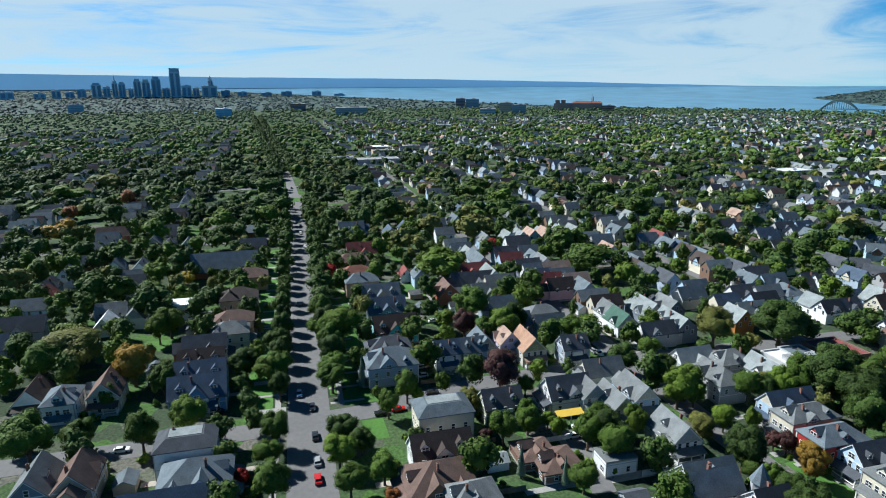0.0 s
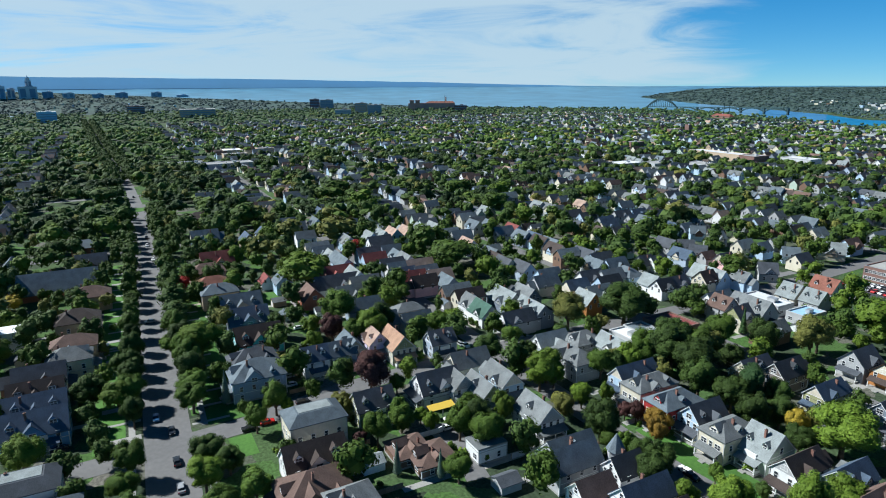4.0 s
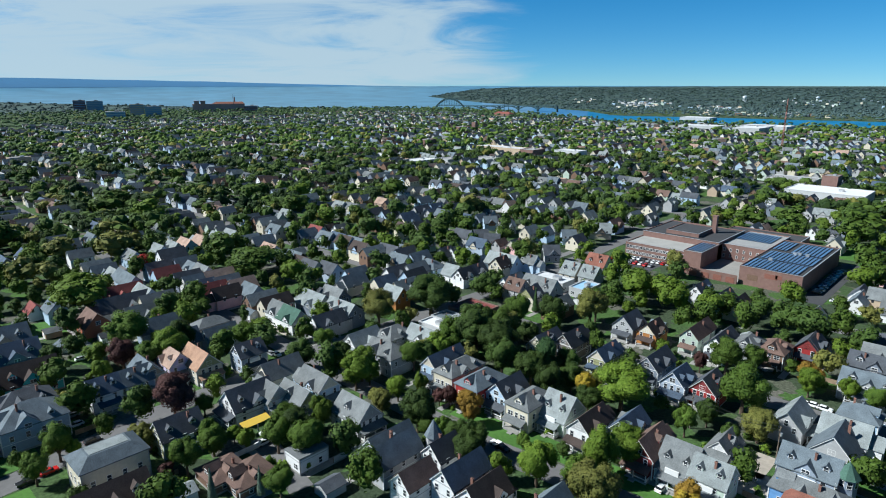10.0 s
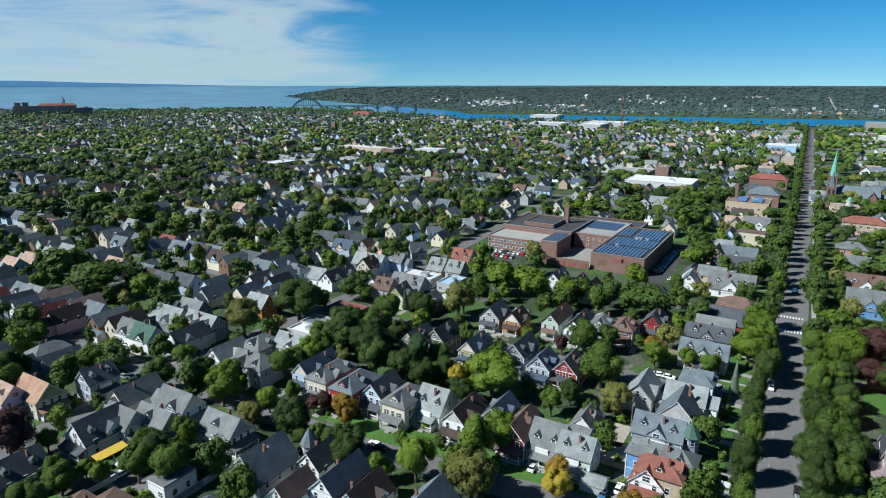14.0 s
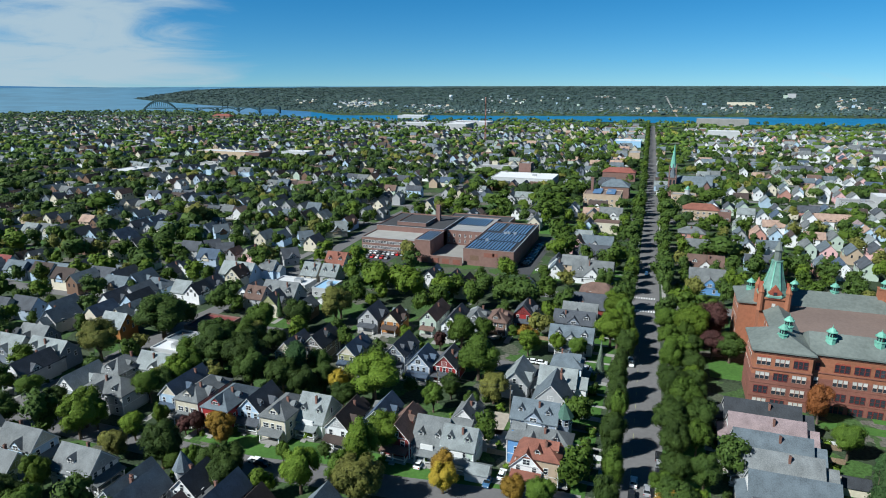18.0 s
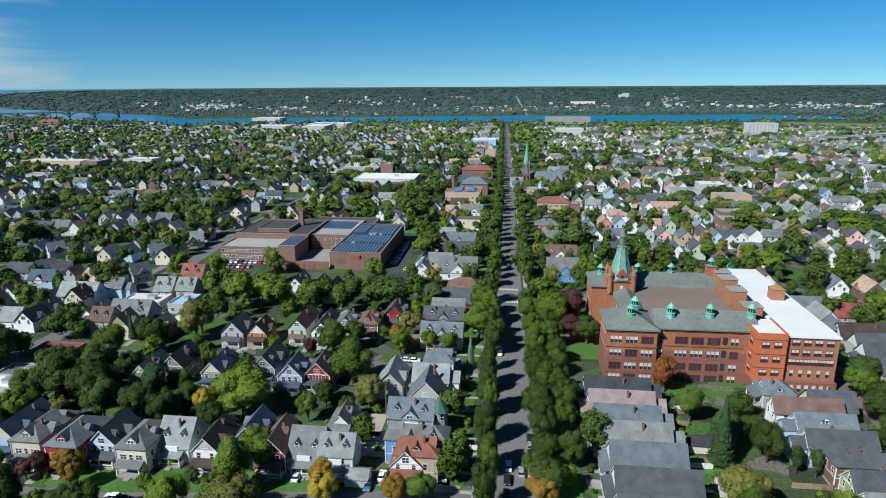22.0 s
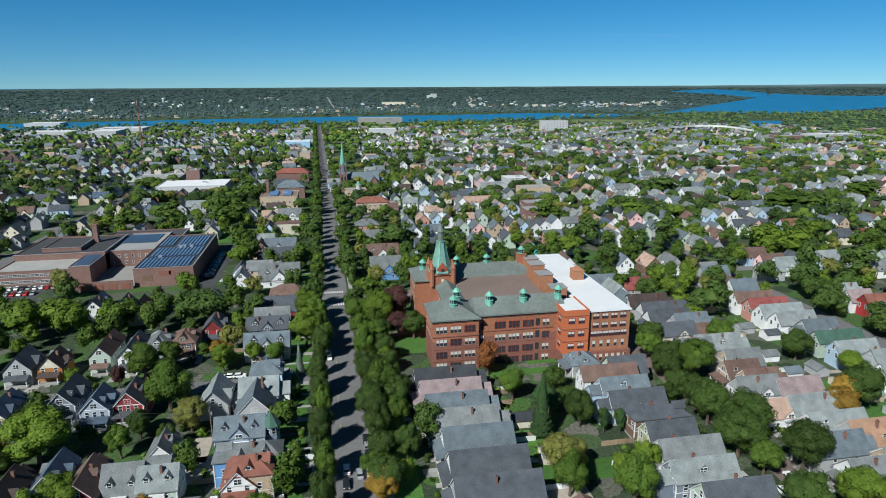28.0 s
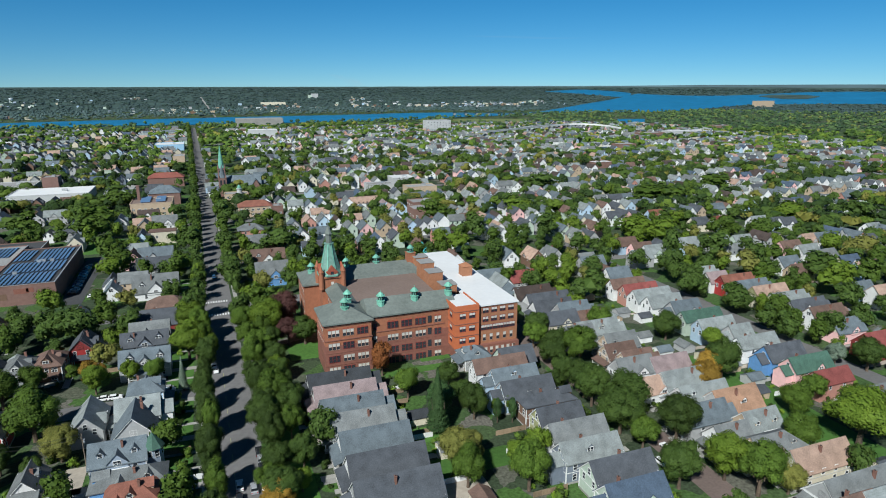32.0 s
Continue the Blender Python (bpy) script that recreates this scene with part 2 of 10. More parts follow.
# red brick paled by haze that is painted into the colour
FARBRICK = material("hazed_far_brick", (.38, .24, .22), 0.85, 0.15, 0.1, 0.03)
REDTILE = material("red_roof_tiles", (.2, .07, .055), 0.8, 0.2, 0.6, 0.1)
WALL_WHITE = material("pale_render_wall", (.42, .43, .44), 0.8, 0.1, 0.3, 0.05)
FACADE_BLUE = material("blue_white_cladding", (.3, .48, .66), 0.5, 0.1, 0.3, 0.05)
# far glass lightened with the same painted haze
CITYGLASS = material("hazed_city_glass", (.2, .27, .36), 0.5, 0.1, 0.02, 0.01)
MEADOW = material("dry_meadow", (.14, .17, .06), 0.95, 0.25, 0.05, 0.01)
STEEL = material("painted_steel", (.03, .065, .07), 0.6, 0.1)
WATERTANK = material("pale_tank", (.6, .66, .7), 0.6, 0.05)


def glassy(name, color, rough):
    m = bpy.data.materials.new(name)
    m.use_nodes = True
    b = m.node_tree.nodes["Principled BSDF"]
    b.inputs["Base Color"].default_value = (*color, 1)
    b.inputs["Roughness"].default_value, b.inputs["Specular IOR Level"].default_value = rough, 0.6
    return m


PANE = glassy("window_glass", (.03, .036, .045), 0.08)
BLIND = material("window_blind", (.5, .49, .46), 0.5, 0.1)
SOLAR = glassy("blue_solar_glass", (.09, .16, .28), 0.3)
CARGLASS = glassy("car_glass", (.015, .018, .02), 0.08)
TYRE = glassy("tyre_rubber", (.02, .02, .02), 0.8)
LAMP_RED = glassy("tail_light", (.35, .01, .01), 0.3)
LAMP_CLEAR = glassy("head_light", (.7, .7, .68), 0.15)


def water_mat(name, color, rough, scale):
    m = bpy.data.materials.new(name)
    m.use_nodes = True
    nt = m.node_tree
    b = nt.nodes["Principled BSDF"]
    geo = nt.nodes.new("ShaderNodeNewGeometry")
    n = nt.nodes.new("ShaderNodeTexNoise")
    n.inputs["Scale"].default_value, n.inputs["Detail"].default_value = scale, 5
    nt.links.new(geo.outputs["Position"], n.inputs["Vector"])
    ramp = nt.nodes.new("ShaderNodeValToRGB")
    ramp.color_ramp.elements[0].position, ramp.color_ramp.elements[1].position = 0.35, 0.7
    ramp.color_ramp.elements[0].color = (*[c * 0.8 for c in color], 1)
    ramp.color_ramp.elements[1].color = (*[c * 1.2 for c in color], 1)
    nt.links.new(n.outputs["Fac"], ramp.inputs["Fac"])
    nt.links.new(ramp.outputs["Color"], b.inputs["Base Color"])
    b.inputs["Roughness"].default_value = rough
    b.inputs["IOR"].default_value = 1.33
    bp = nt.nodes.new("ShaderNodeBump")
    bp.inputs["Strength"].default_value, bp.inputs["Distance"].default_value = 0.4, 0.6
    nt.links.new(n.outputs["Fac"], bp.inputs["Height"])
    nt.links.new(bp.outputs[0], b.inputs["Normal"])
    return m


RIVER = water_mat("river_water", (.022, .155, .3), 0.35, 0.02)
MOUTH = water_mat("river_mouth_water", (.12, .23, .35), 0.42, 0.01)
UPPER = water_mat("upper_river_water", (.065, .18, .335), 0.38, 0.015)
LAKE = water_mat("lake_water", (.09, .21, .31), 0.4, 0.008)


def leaf_mat(name, dark, light, per="OBJECT"):
    """Leaves: colour runs from leaf to leaf and from tree to tree, and a little light comes through."""
    m = bpy.data.materials.new(name)
    m.use_nodes = True
    nt = m.node_tree
    b = nt.nodes["Principled BSDF"]
    b.inputs["Roughness"].default_value, b.inputs["Specular IOR Level"].default_value = 0.7, 0.15
    geo = nt.nodes.new("ShaderNodeNewGeometry")
    ramp = nt.nodes.new("ShaderNodeValToRGB")
    ramp.color_ramp.elements[0].color, ramp.color_ramp.elements[1].color = (*dark, 1), (*light, 1)
    n = nt.nodes.new("ShaderNodeTexNoise")
    n.inputs["Scale"].default_value, n.inputs["Detail"].default_value = (0.35 if per == "OBJECT" else 0.04), 3
    nt.links.new(geo.outputs["Position"], n.inputs["Vector"])
    a = nt.nodes.new("ShaderNodeMath")
    nt.links.new(n.outputs["Fac"], a.inputs[0])
    c = nt.nodes.new("ShaderNodeMath")
    c.operation = "MULTIPLY_ADD"
    c.inputs[1].default_value, c.inputs[2].default_value = 0.45, -0.22
    nt.links.new(geo.outputs["Random Per Island"], c.inputs[0])
    nt.links.new(c.outputs[0], a.inputs[1])
    nt.links.new(a.outputs[0], ramp.inputs["Fac"])
    hsv = nt.nodes.new("ShaderNodeHueSaturation")
    nt.links.new(ramp.outputs["Color"], hsv.inputs["Color"])
    info = nt.nodes.new("ShaderNodeObjectInfo")
    mr = nt.nodes.new("ShaderNodeMapRange")
    mr.inputs["To Min"].default_value, mr.inputs["To Max"].default_value = 0.75, 1.3
    nt.links.new(info.outputs["Random"], mr.inputs["Value"])
    nt.links.new(mr.outputs[0], hsv.inputs["Value"])
    nt.links.new(hsv.outputs[0], b.inputs["Base Color"])
    return m


LEAF = dict(green=leaf_mat("green_leaves", (0.0281, 0.0557, 0.0071), (0.0937, 0.1510, 0.0201)), dark=leaf_mat("dark_green_leaves", (0.0183, 0.0370, 0.0076), (0.0561, 0.0905, 0.0167)),
            lime=leaf_mat("lime_leaves", (0.0473, 0.0881, 0.0066), (0.1260, 0.1826, 0.0211)), olive=leaf_mat("olive_leaves", (0.0679, 0.0799, 0.0168), (0.1919, 0.1919, 0.0462)),
            yellow=leaf_mat("yellow_leaves", (0.1725, 0.1350, 0.0120), (0.3750, 0.2775, 0.0338)), rust=leaf_mat("rust_leaves", (0.1044, 0.0351, 0.0126), (0.2610, 0.1014, 0.0315)),
            red=leaf_mat("red_leaves", (0.1218, 0.0094, 0.0076), (0.3132, 0.0273, 0.0189)), plum=leaf_mat("plum_leaves", (0.0319, 0.0156, 0.0147), (0.087, 0.039, 0.0347)),
            gold=leaf_mat("gold_leaves", (0.1346, 0.0829, 0.0122), (0.3028, 0.1885, 0.0304)), spruce=leaf_mat("blue_spruce_needles", (0.058, 0.091, 0.063), (0.203, 0.26, 0.2)), needle=leaf_mat("dark_needles", (0.0174, 0.0455, 0.0168), (0.058, 0.104, 0.0315)))
# blue-grey haze of the distance is painted into both these wood colours
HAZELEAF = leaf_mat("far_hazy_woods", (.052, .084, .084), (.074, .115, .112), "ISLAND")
FARWOOD = leaf_mat("far_dark_hazy_woods", (.034, .062, .05), (.058, .096, .078), "ISLAND")
MIDLEAF = [leaf_mat("garden_green_leaves", (0.0270, 0.0548, 0.0097), (0.0857, 0.1346, 0.0253), "ISLAND"), leaf_mat("garden_dark_leaves", (0.0127, 0.0297, 0.0078), (0.0428, 0.0735, 0.0181), "ISLAND"),
           leaf_mat("garden_gold_leaves", (.085, .095, .015), (.2, .195, .045), "ISLAND"), leaf_mat("garden_lime_leaves", (0.0429, 0.0810, 0.0076), (0.1143, 0.1654, 0.0227), "ISLAND")]
# extra blue in these leaves paints in a thinner haze
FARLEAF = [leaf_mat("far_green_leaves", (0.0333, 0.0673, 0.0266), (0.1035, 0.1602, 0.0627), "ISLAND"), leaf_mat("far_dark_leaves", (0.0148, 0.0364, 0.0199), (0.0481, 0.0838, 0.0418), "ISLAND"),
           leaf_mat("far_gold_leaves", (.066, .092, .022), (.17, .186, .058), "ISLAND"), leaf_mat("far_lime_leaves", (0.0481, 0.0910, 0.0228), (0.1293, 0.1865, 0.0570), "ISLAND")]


# ---------------------------------------------------------------- mesh helpers
class Build:
    """Gathers boxes, prisms and slabs into one mesh with a material for each face."""

    def __init__(self):
        self.v, self.f, self.m = [], [], []

    def add(self, verts, faces, mat=0):
        o = len(self.v)
        self.v += verts
        self.f += [tuple(i + o for i in f) for f in faces]
        self.m += [mat] * len(faces)
        return self

    def box(self, x0, y0, z0, x1, y1, z1, mat=0):
        return self.add([(x0, y0, z0), (x1, y0, z0), (x1, y1, z0), (x0, y1, z0), (x0, y0, z1), (x1, y0, z1), (x1, y1, z1), (x0, y1, z1)],
                        [(3, 2, 1, 0), (4, 5, 6, 7), (0, 1, 5, 4), (1, 2, 6, 5), (2, 3, 7, 6), (3, 0, 4, 7)], mat)

    def cbox(self, x, y, z0, sx, sy, z1, mat=0):
        return self.box(x - sx / 2, y - sy / 2, z0, x + sx / 2, y + sy / 2, z1, mat)

    def slab(self, a, b, c, d, thick, mat=0):
        """A slab under the quad a b c d (counter-clockwise from above)."""
        low = [(p[0], p[1], p[2] - thick) for p in (a, b, c, d)]
        return self.add([a, b, c, d, *low], [(0, 1, 2, 3), (7, 6, 5, 4), (0, 4, 5, 1), (1, 5, 6, 2), (2, 6, 7, 3), (3, 7, 4, 0)], mat)

    def frustum(self, x, y, z0, r0, z1, r1, n=8, mat=0, turn=0.0):
        ring = [[(x + r * math.cos(turn + 2 * math.pi * k / n), y + r * math.sin(turn + 2 * math.pi * k / n), z) for k in range(n)] for r, z in ((r0, z0), (r1, z1))]
        faces = [(k, (k + 1) % n, n + (k + 1) % n, n + k) for k in range(n)]
        faces += [tuple(range(n - 1, -1, -1)), tuple(range(n, 2 * n))]
        return self.add(ring[0] + ring[1], faces, mat)

    def mesh(self, name, mats):
        me = bpy.data.meshes.new(name)
        me.from_pydata(self.v, [], self.f)
        for m in mats:
            me.materials.append(m)
        me.polygons.foreach_set("material_index", self.m)
        me.update()
        return me


def part(name, shape, mats, parent, label="", at=None):
    """One mesh object under a thing or a part; shape is a Build or a shared mesh."""
    me = shape if isinstance(shape, bpy.types.Mesh) else shape.mesh(name, mats if isinstance(mats, (list, tuple)) else [mats])
    ob = new(name, me)
    ob.parent = parent
    if at is not None:
        ob.matrix_local = at
    if label:
        tagged(ob, label)
    return ob


def thing(name, m, label, category, group="", kind=""):
    ob = new(name)
    ob.matrix_world = m
    return tagged(ob, label, category, group, kind)


def solid(name, shape, mats, label, category, group="", kind=""):
    return tagged(part(name, shape, mats, None), label, category, group, kind)


# ---------------------------------------------------------------- the ground, roads and water
def bowl(az, dist, lift=0.0):
    """A place at an azimuth and distance; the plain lifts gently past 2.5 km, so that all the distance fits."""
    r = dist if dist < 2500 else 2500 + 2300 * (1 - 2500 / dist)
    z = 0 if dist < 2500 else 100 - r * 100 / dist
    a = radians(az)
    return (math.sin(a) * r, math.cos(a) * r, z + lift)


g = Build()
RINGS = [0, 40, 300, 800, 1500, 2200, 2500, 2650, 2800, 3000, 3300, 3700, 4200, 5000, 6000, 8000, 11000, 16500]
for i, (d0, d1) in enumerate(zip(RINGS, RINGS[1:])):
    for k in range(0, 360, 5):
        q = [bowl(k, d0), bowl(k + 5, d0), bowl(k + 5, d1), bowl(k, d1)]
        g.add(q if d0 else [q[0], q[2], q[3]], [(3, 2, 1, 0)] if d0 else [(2, 1, 0)], 0 if d1 <= 2500 else 1)
solid("ground", g, [GROUND, FARLAND], "green yards and wooded plain reaching to the horizon", "ground", kind="structure")


def road(name, pts, width, mat, label, lift=0.05, kind="structure"):
    b = Build()
    n = len(pts)
    side = []
    for i, (x, y) in enumerate(pts):
        (xa, ya), (xb, yb) = pts[max(i - 1, 0)], pts[min(i + 1, n - 1)]
        l = math.hypot(xb - xa, yb - ya)
        nx, ny = -(yb - ya) / l * width / 2, (xb - xa) / l * width / 2
        side.append(((x + nx, y + ny), (x - nx, y - ny)))
    for l0, r0 in side:
        b.v += [(*l0, lift), (*r0, lift), (*r0, -.1), (*l0, -.1)]
    for i in range(n - 1):
        k = 4 * i
        b.f += [(k + 0, k + 1, k + 5, k + 4), (k + 1, k + 2, k + 6, k + 5), (k + 3, k + 0, k + 4, k + 7)]
    b.m = [0] * len(b.f)
    return solid(name, b, mat, label, "road", kind=kind)


ST1 = [(30, 1.5), (-141, 3.5), (-268, 8), (-390, 12), (-540, 15), (-590, 15.5), (-721, 13), (-893, 4), (-1059, -5), (-1934, -40)]
ST2 = [(1.5, -20), (1.5, 136), (-2.6, 340), (-6, 571), (-20, 1177), (-29, 1560)]
road("main_avenue", ST1[:6], 13, ASPHALT, "wide grey asphalt avenue in tree shade")
road("main_avenue_beyond", ST1[5:], 9, ASPHALT, "grey asphalt avenue between tall trees")
road("north_avenue", ST2[:3], 11.5, ASPHALT, "grey asphalt avenue lined with trees", 0.056)
road("north_avenue_beyond", ST2[2:], 10, ASPHALT, "grey asphalt avenue between trees")
road("cross_street", [(-172, -160), (-175, -13), (-178, 25), (-186, 60), (-190, 122), (-185, 250), (-185, 300), (-192, 420), (-186, 700), (-180, 1300)], 9, ASPHALT, "grey asphalt side street", 0.055)
road("middle_street", [(-4, 134), (-56, 127), (-100, 122), (-190, 121), (-420, 121), (-900, 121)], 9, ASPHALT, "grey asphalt side street with parked cars", 0.06)
road("second_street", [(-10, 205), (-100, 205), (-185, 205)], 8.5, ASPHALT, "narrow grey asphalt side street", 0.06)
road("school_cross_street", [(-70, 290), (0, 290), (110, 292), (208, 300), (420, 300)], 10, ASPHALT, "grey asphalt street past a school", 0.065)
road("brick_paved_street", [(116, 40), (114, 104), (115, 128), (113, 162), (114, 286)], 8.5, PAVER, "brick paved street between trees", 0.07)
for k, x in enumerate((208, 305, 402, 500, 600, 700)):
    road("east_street", [(x + 6, 40), (x, 300)] + ([(x - 6, 700), (x - 14, 1250)] if x in (208, 500) else []), 8.5, ASPHALT, "grey asphalt side street", 0.07)
for k, y in enumerate((480, 690, 900, 1120)):
    road("far_cross_street", [(-900, y - 10), (0, y), (800, y + 10)], 9, ASPHALT, "grey asphalt cross street", 0.075)
for y in (385, 585, 795, 1010):
    road("east_cross_street", [(14, y), (400, y + 8), (900, y + 18)], 8, ASPHALT, "grey asphalt cross street", 0.085)
for k, y in enumerate((215, 310, 405)):
    road("west_street", [(-200, y), (-520, y), (-1000, y)], 8.5, ASPHALT, "grey asphalt side street", 0.07)
for k, x in enumerate((-420, -640, -880)):
    road("west_cross_street", [(x, -300), (x, 10), (x - 5, 400), (x - 8, 900)], 9, ASPHALT, "grey asphalt cross street", 0.08)


def strip(name, rows, mat, label, lift=1.2, step=1.0):
    """Water or land between a near and a far edge, given as (azimuth, angle down to the near edge, to the far edge)."""
    b = Build()
    az0, az1 = rows[0][0], rows[-1][0]
    cuts = []
    n = int((az1 - az0) / step) + 1
    for i in range(n + 1):
        a = min(az0 + (az1 - az0) * i / n, az1)
        for (a0, n0, f0), (a1, n1, f1) in zip(rows, rows[1:]):
            if a0 <= a <= a1:
                u = (a - a0) / max(a1 - a0, 1e-6)
                wob = 0.035 * noise.noise((a * 0.9, 3.1, 0))
                cuts.append((a, n0 + (n1 - n0) * u + wob, f0 + (f1 - f0) * u + wob * 0.6))
                break
    for (a0, n0, f0), (a1, n1, f1) in zip(cuts, cuts[1:]):
        for s in range(4):
            e = [n0 + (f0 - n0) * s / 4, n1 + (f1 - n1) * s / 4, n1 + (f1 - n1) * (s + 1) / 4, n0 + (f0 - n0) * (s + 1) / 4]
            d = [100 / math.tan(radians(max(q, 0.35))) for q in e]
            b.add([bowl(a0, d[0], lift), bowl(a1, d[1], lift), bowl(a1, d[2], lift), bowl(a0, d[3], lift)], [(3, 2, 1, 0)])
    return solid(name, b, mat, label, "water" if "island" not in name else "ground", kind="structure")


LAKE_ROWS = [(-112, 0.40, 0.36), (-98, 0.42, 0.36), (-94.4, .55, .35), (-84, 1.1, .35), (-74, 1.6, .35), (-64, 2.0, .35), (-54, 2.15, .35), (-46, 2.25, .35), (-45.1, 2.25, .35)]
RIVER_ROWS = [(-45.1, 2.25, 1.24), (-43.5, 2.3, 1.45), (-40.3, 2.42, 1.78), (-35.7, 2.75, 2.14), (-31, 3.1, 2.5), (-28.7, 3.3, 2.85), (-14.3, 3.36, 2.95), (0, 3.44, 2.9), (11, 3.4, 2.8), (18.2, 3.2, 2.63), (22.3, 3.0, 2.6), (26.1, 2.85, 2.66), (27.5, 2.78, 2.62),
              (29.5, 2.62, 2.42), (31.6, 2.52, 2.04), (33.7, 2.48, 1.66), (36.1, 2.46, 1.24), (36.7, 2.45, .86), (38.6, 2.42, .99), (40.7, 2.33, 1.04), (43.6, 1.99, 1.04), (46.5, 1.66, .93), (49.3, 1.63, .73), (52.4, 1.55, .65), (62, 1.5, .6)]
INLET_ROWS = [(29.4, .77, .74), (32.5, .95, .56), (34.8, 1.16, .68), (36.7, 1.24, .86)]
TIP_ROWS = [(-45.1, 1.24, .35), (-43.5, 1.0, .35), (-41, .62, .35), (-37.5, .45, .35), (-28, .41, .35), (-20, .38, .35), (-16, .36, .35)]
strip("lake_behind_headland", TIP_ROWS, LAKE, "pale blue lake behind a low headland")
strip("lake", LAKE_ROWS, LAKE, "pale blue lake reaching to the horizon")
strip("lake_outlet", RIVER_ROWS[:3], LAKE, "pale blue lake water at the outlet")
strip("river_mouth", RIVER_ROWS[2:4], MOUTH, "grey-blue water where the river leaves the lake")
strip("upper_river", RIVER_ROWS[3:5], UPPER, "blue water of the upper river")
strip("river", RIVER_ROWS[4:], RIVER, "deep blue river with a far wooded bank")
strip("river_inlet", INLET_ROWS, RIVER, "blue channel behind a wooded point")


def edge(az, k):
    """The angle down to the near (k = 1) or far (k = 2) edge of the water at an azimuth."""
    rows = LAKE_ROWS if az < -45.1 else RIVER_ROWS
    return float(np.interp(az, [r[0] for r in rows], [r[k] for r in rows]))


HILLS = [(-116, -.9), (-109, -.84), (-93, -.57), (-79, -.4), (-64, -.09), (-53, .2), (-46, .36), (70, .36)]
LOW = [(-40, .4), (-31, .33), (-14, .4), (-5, .35), (18, .33), (34, .25), (50, .12), (64, .1)]


def skyline_of(rows, q, seed, rough):
    """The height of a far ridge at an azimuth, from its angle below the level of the eye."""
    down = float(np.interp(q, [r[0] for r in rows], [r[1] for r in rows]))
    return 100 - math.tan(radians(down + rough * noise.noise((q * 0.35, seed, 0)))) * math.hypot(*bowl(0, 16400)[:2])


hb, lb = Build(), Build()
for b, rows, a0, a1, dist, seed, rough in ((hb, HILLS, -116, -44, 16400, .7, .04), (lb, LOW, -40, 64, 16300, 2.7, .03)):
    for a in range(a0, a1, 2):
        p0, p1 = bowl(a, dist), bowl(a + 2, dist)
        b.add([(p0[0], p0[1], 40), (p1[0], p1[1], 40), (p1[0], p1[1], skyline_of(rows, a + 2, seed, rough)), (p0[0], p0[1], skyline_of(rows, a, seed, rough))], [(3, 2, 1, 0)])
solid("far_low_hills", lb, HAZELOW, "low wooded hills along the horizon tinted with painted haze", "backdrop", kind="structure")
# backdrop hills: their haze is in the colour and the emission
solid("far_hills", hb, HAZEBLUE, "hills along the horizon in painted blue haze with a faint glow", "backdrop", kind="structure")
# ---------------------------------------------------------------- houses
def window_mesh(w, h, trim, pane, cols=1, upper=None):
    """A window in one piece: a proud frame, two sashes, and panes set back in it."""
    b = Build()
    xs = [-w / 2 - .1, -w / 2]
    for i in range(cols):
        xs += [-w / 2 + w * (i + 1) / cols - (.04 if i < cols - 1 else 0)]
        if i < cols - 1:
            xs += [-w / 2 + w * (i + 1) / cols + .04]
    xs += [w / 2 + .1]
    zs = [-h / 2 - .14, -h / 2, -.035, .035, h / 2, h / 2 + .14]
    nx = len(xs)
    for z in zs:
        b.v += [(x, -.07, z) for x in xs]
    for j in range(5):
        for i in range(nx - 1):
            q = (j * nx + i, j * nx + i + 1, (j + 1) * nx + i + 1, (j + 1) * nx + i)
            if i % 2 == 1 and j in (1, 3):
                o = len(b.v)
                b.v += [(b.v[k][0], -.005, b.v[k][2]) for k in q]
                b.f += [(q[k], q[(k + 1) % 4], o + (k + 1) % 4, o + k) for k in range(4)] + [(o, o + 1, o + 2, o + 3)]
                b.m += [0, 0, 0, 0, 2 if upper and j == 3 else 1]
            else:
                b.f.append(q)
                b.m.append(0)
    o = len(b.v)
    ring = [0, nx - 1, 6 * nx - 1, 5 * nx]
    b.v += [(b.v[k][0], .02, b.v[k][2]) for k in ring]
    b.f += [(ring[(k + 1) % 4], ring[k], o + k, o + (k + 1) % 4) for k in range(4)]
    b.m += [0] * 4
    return b.mesh("window", [trim, pane] + ([upper] if upper else []))


WIN = window_mesh(1.0, 1.65, TRIM, PANE)
WIN_WIDE = window_mesh(1.7, 1.4, TRIM, PANE, 2)
DOORMESH = Build().box(-.55, -.06, 0, .55, 0, 2.15, 0).box(-.45, -.08, .1, .45, 0, 2.05, 1).mesh("door", [TRIM, ROOF["dkbrown"]])
POST = Build().cbox(0, 0, 0, .24, .24, 2.5).cbox(0, 0, 0, .36, .36, .25).cbox(0, 0, 2.3, .34, .34, 2.5).mesh("post", [TRIM])
STACK = Build().cbox(0, 0, -2.2, .85, .65, .9).cbox(0, 0, .9, 1.0, .8, 1.08).cbox(0, 0, 1.08, .35, .35, 1.3, 1).mesh("chimney", [CHIMNEY, ROOF["dkbrown"]])
ROOFWORD = dict(slate="blue-grey slate", dkbrown="dark brown", lightgrey="light grey", pinkgrey="pinkish grey", redbrown="reddish brown", tan="tan brown", copper="green copper")
WALLWORD = dict(bluegrey="blue-grey", paleblue="pale blue", slatewall="slate blue", charcoalwall="charcoal", darkred="dark red", orangewall="orange", palegreen="pale green", brownwall="brown", brick="red brick", stone="dark stone")


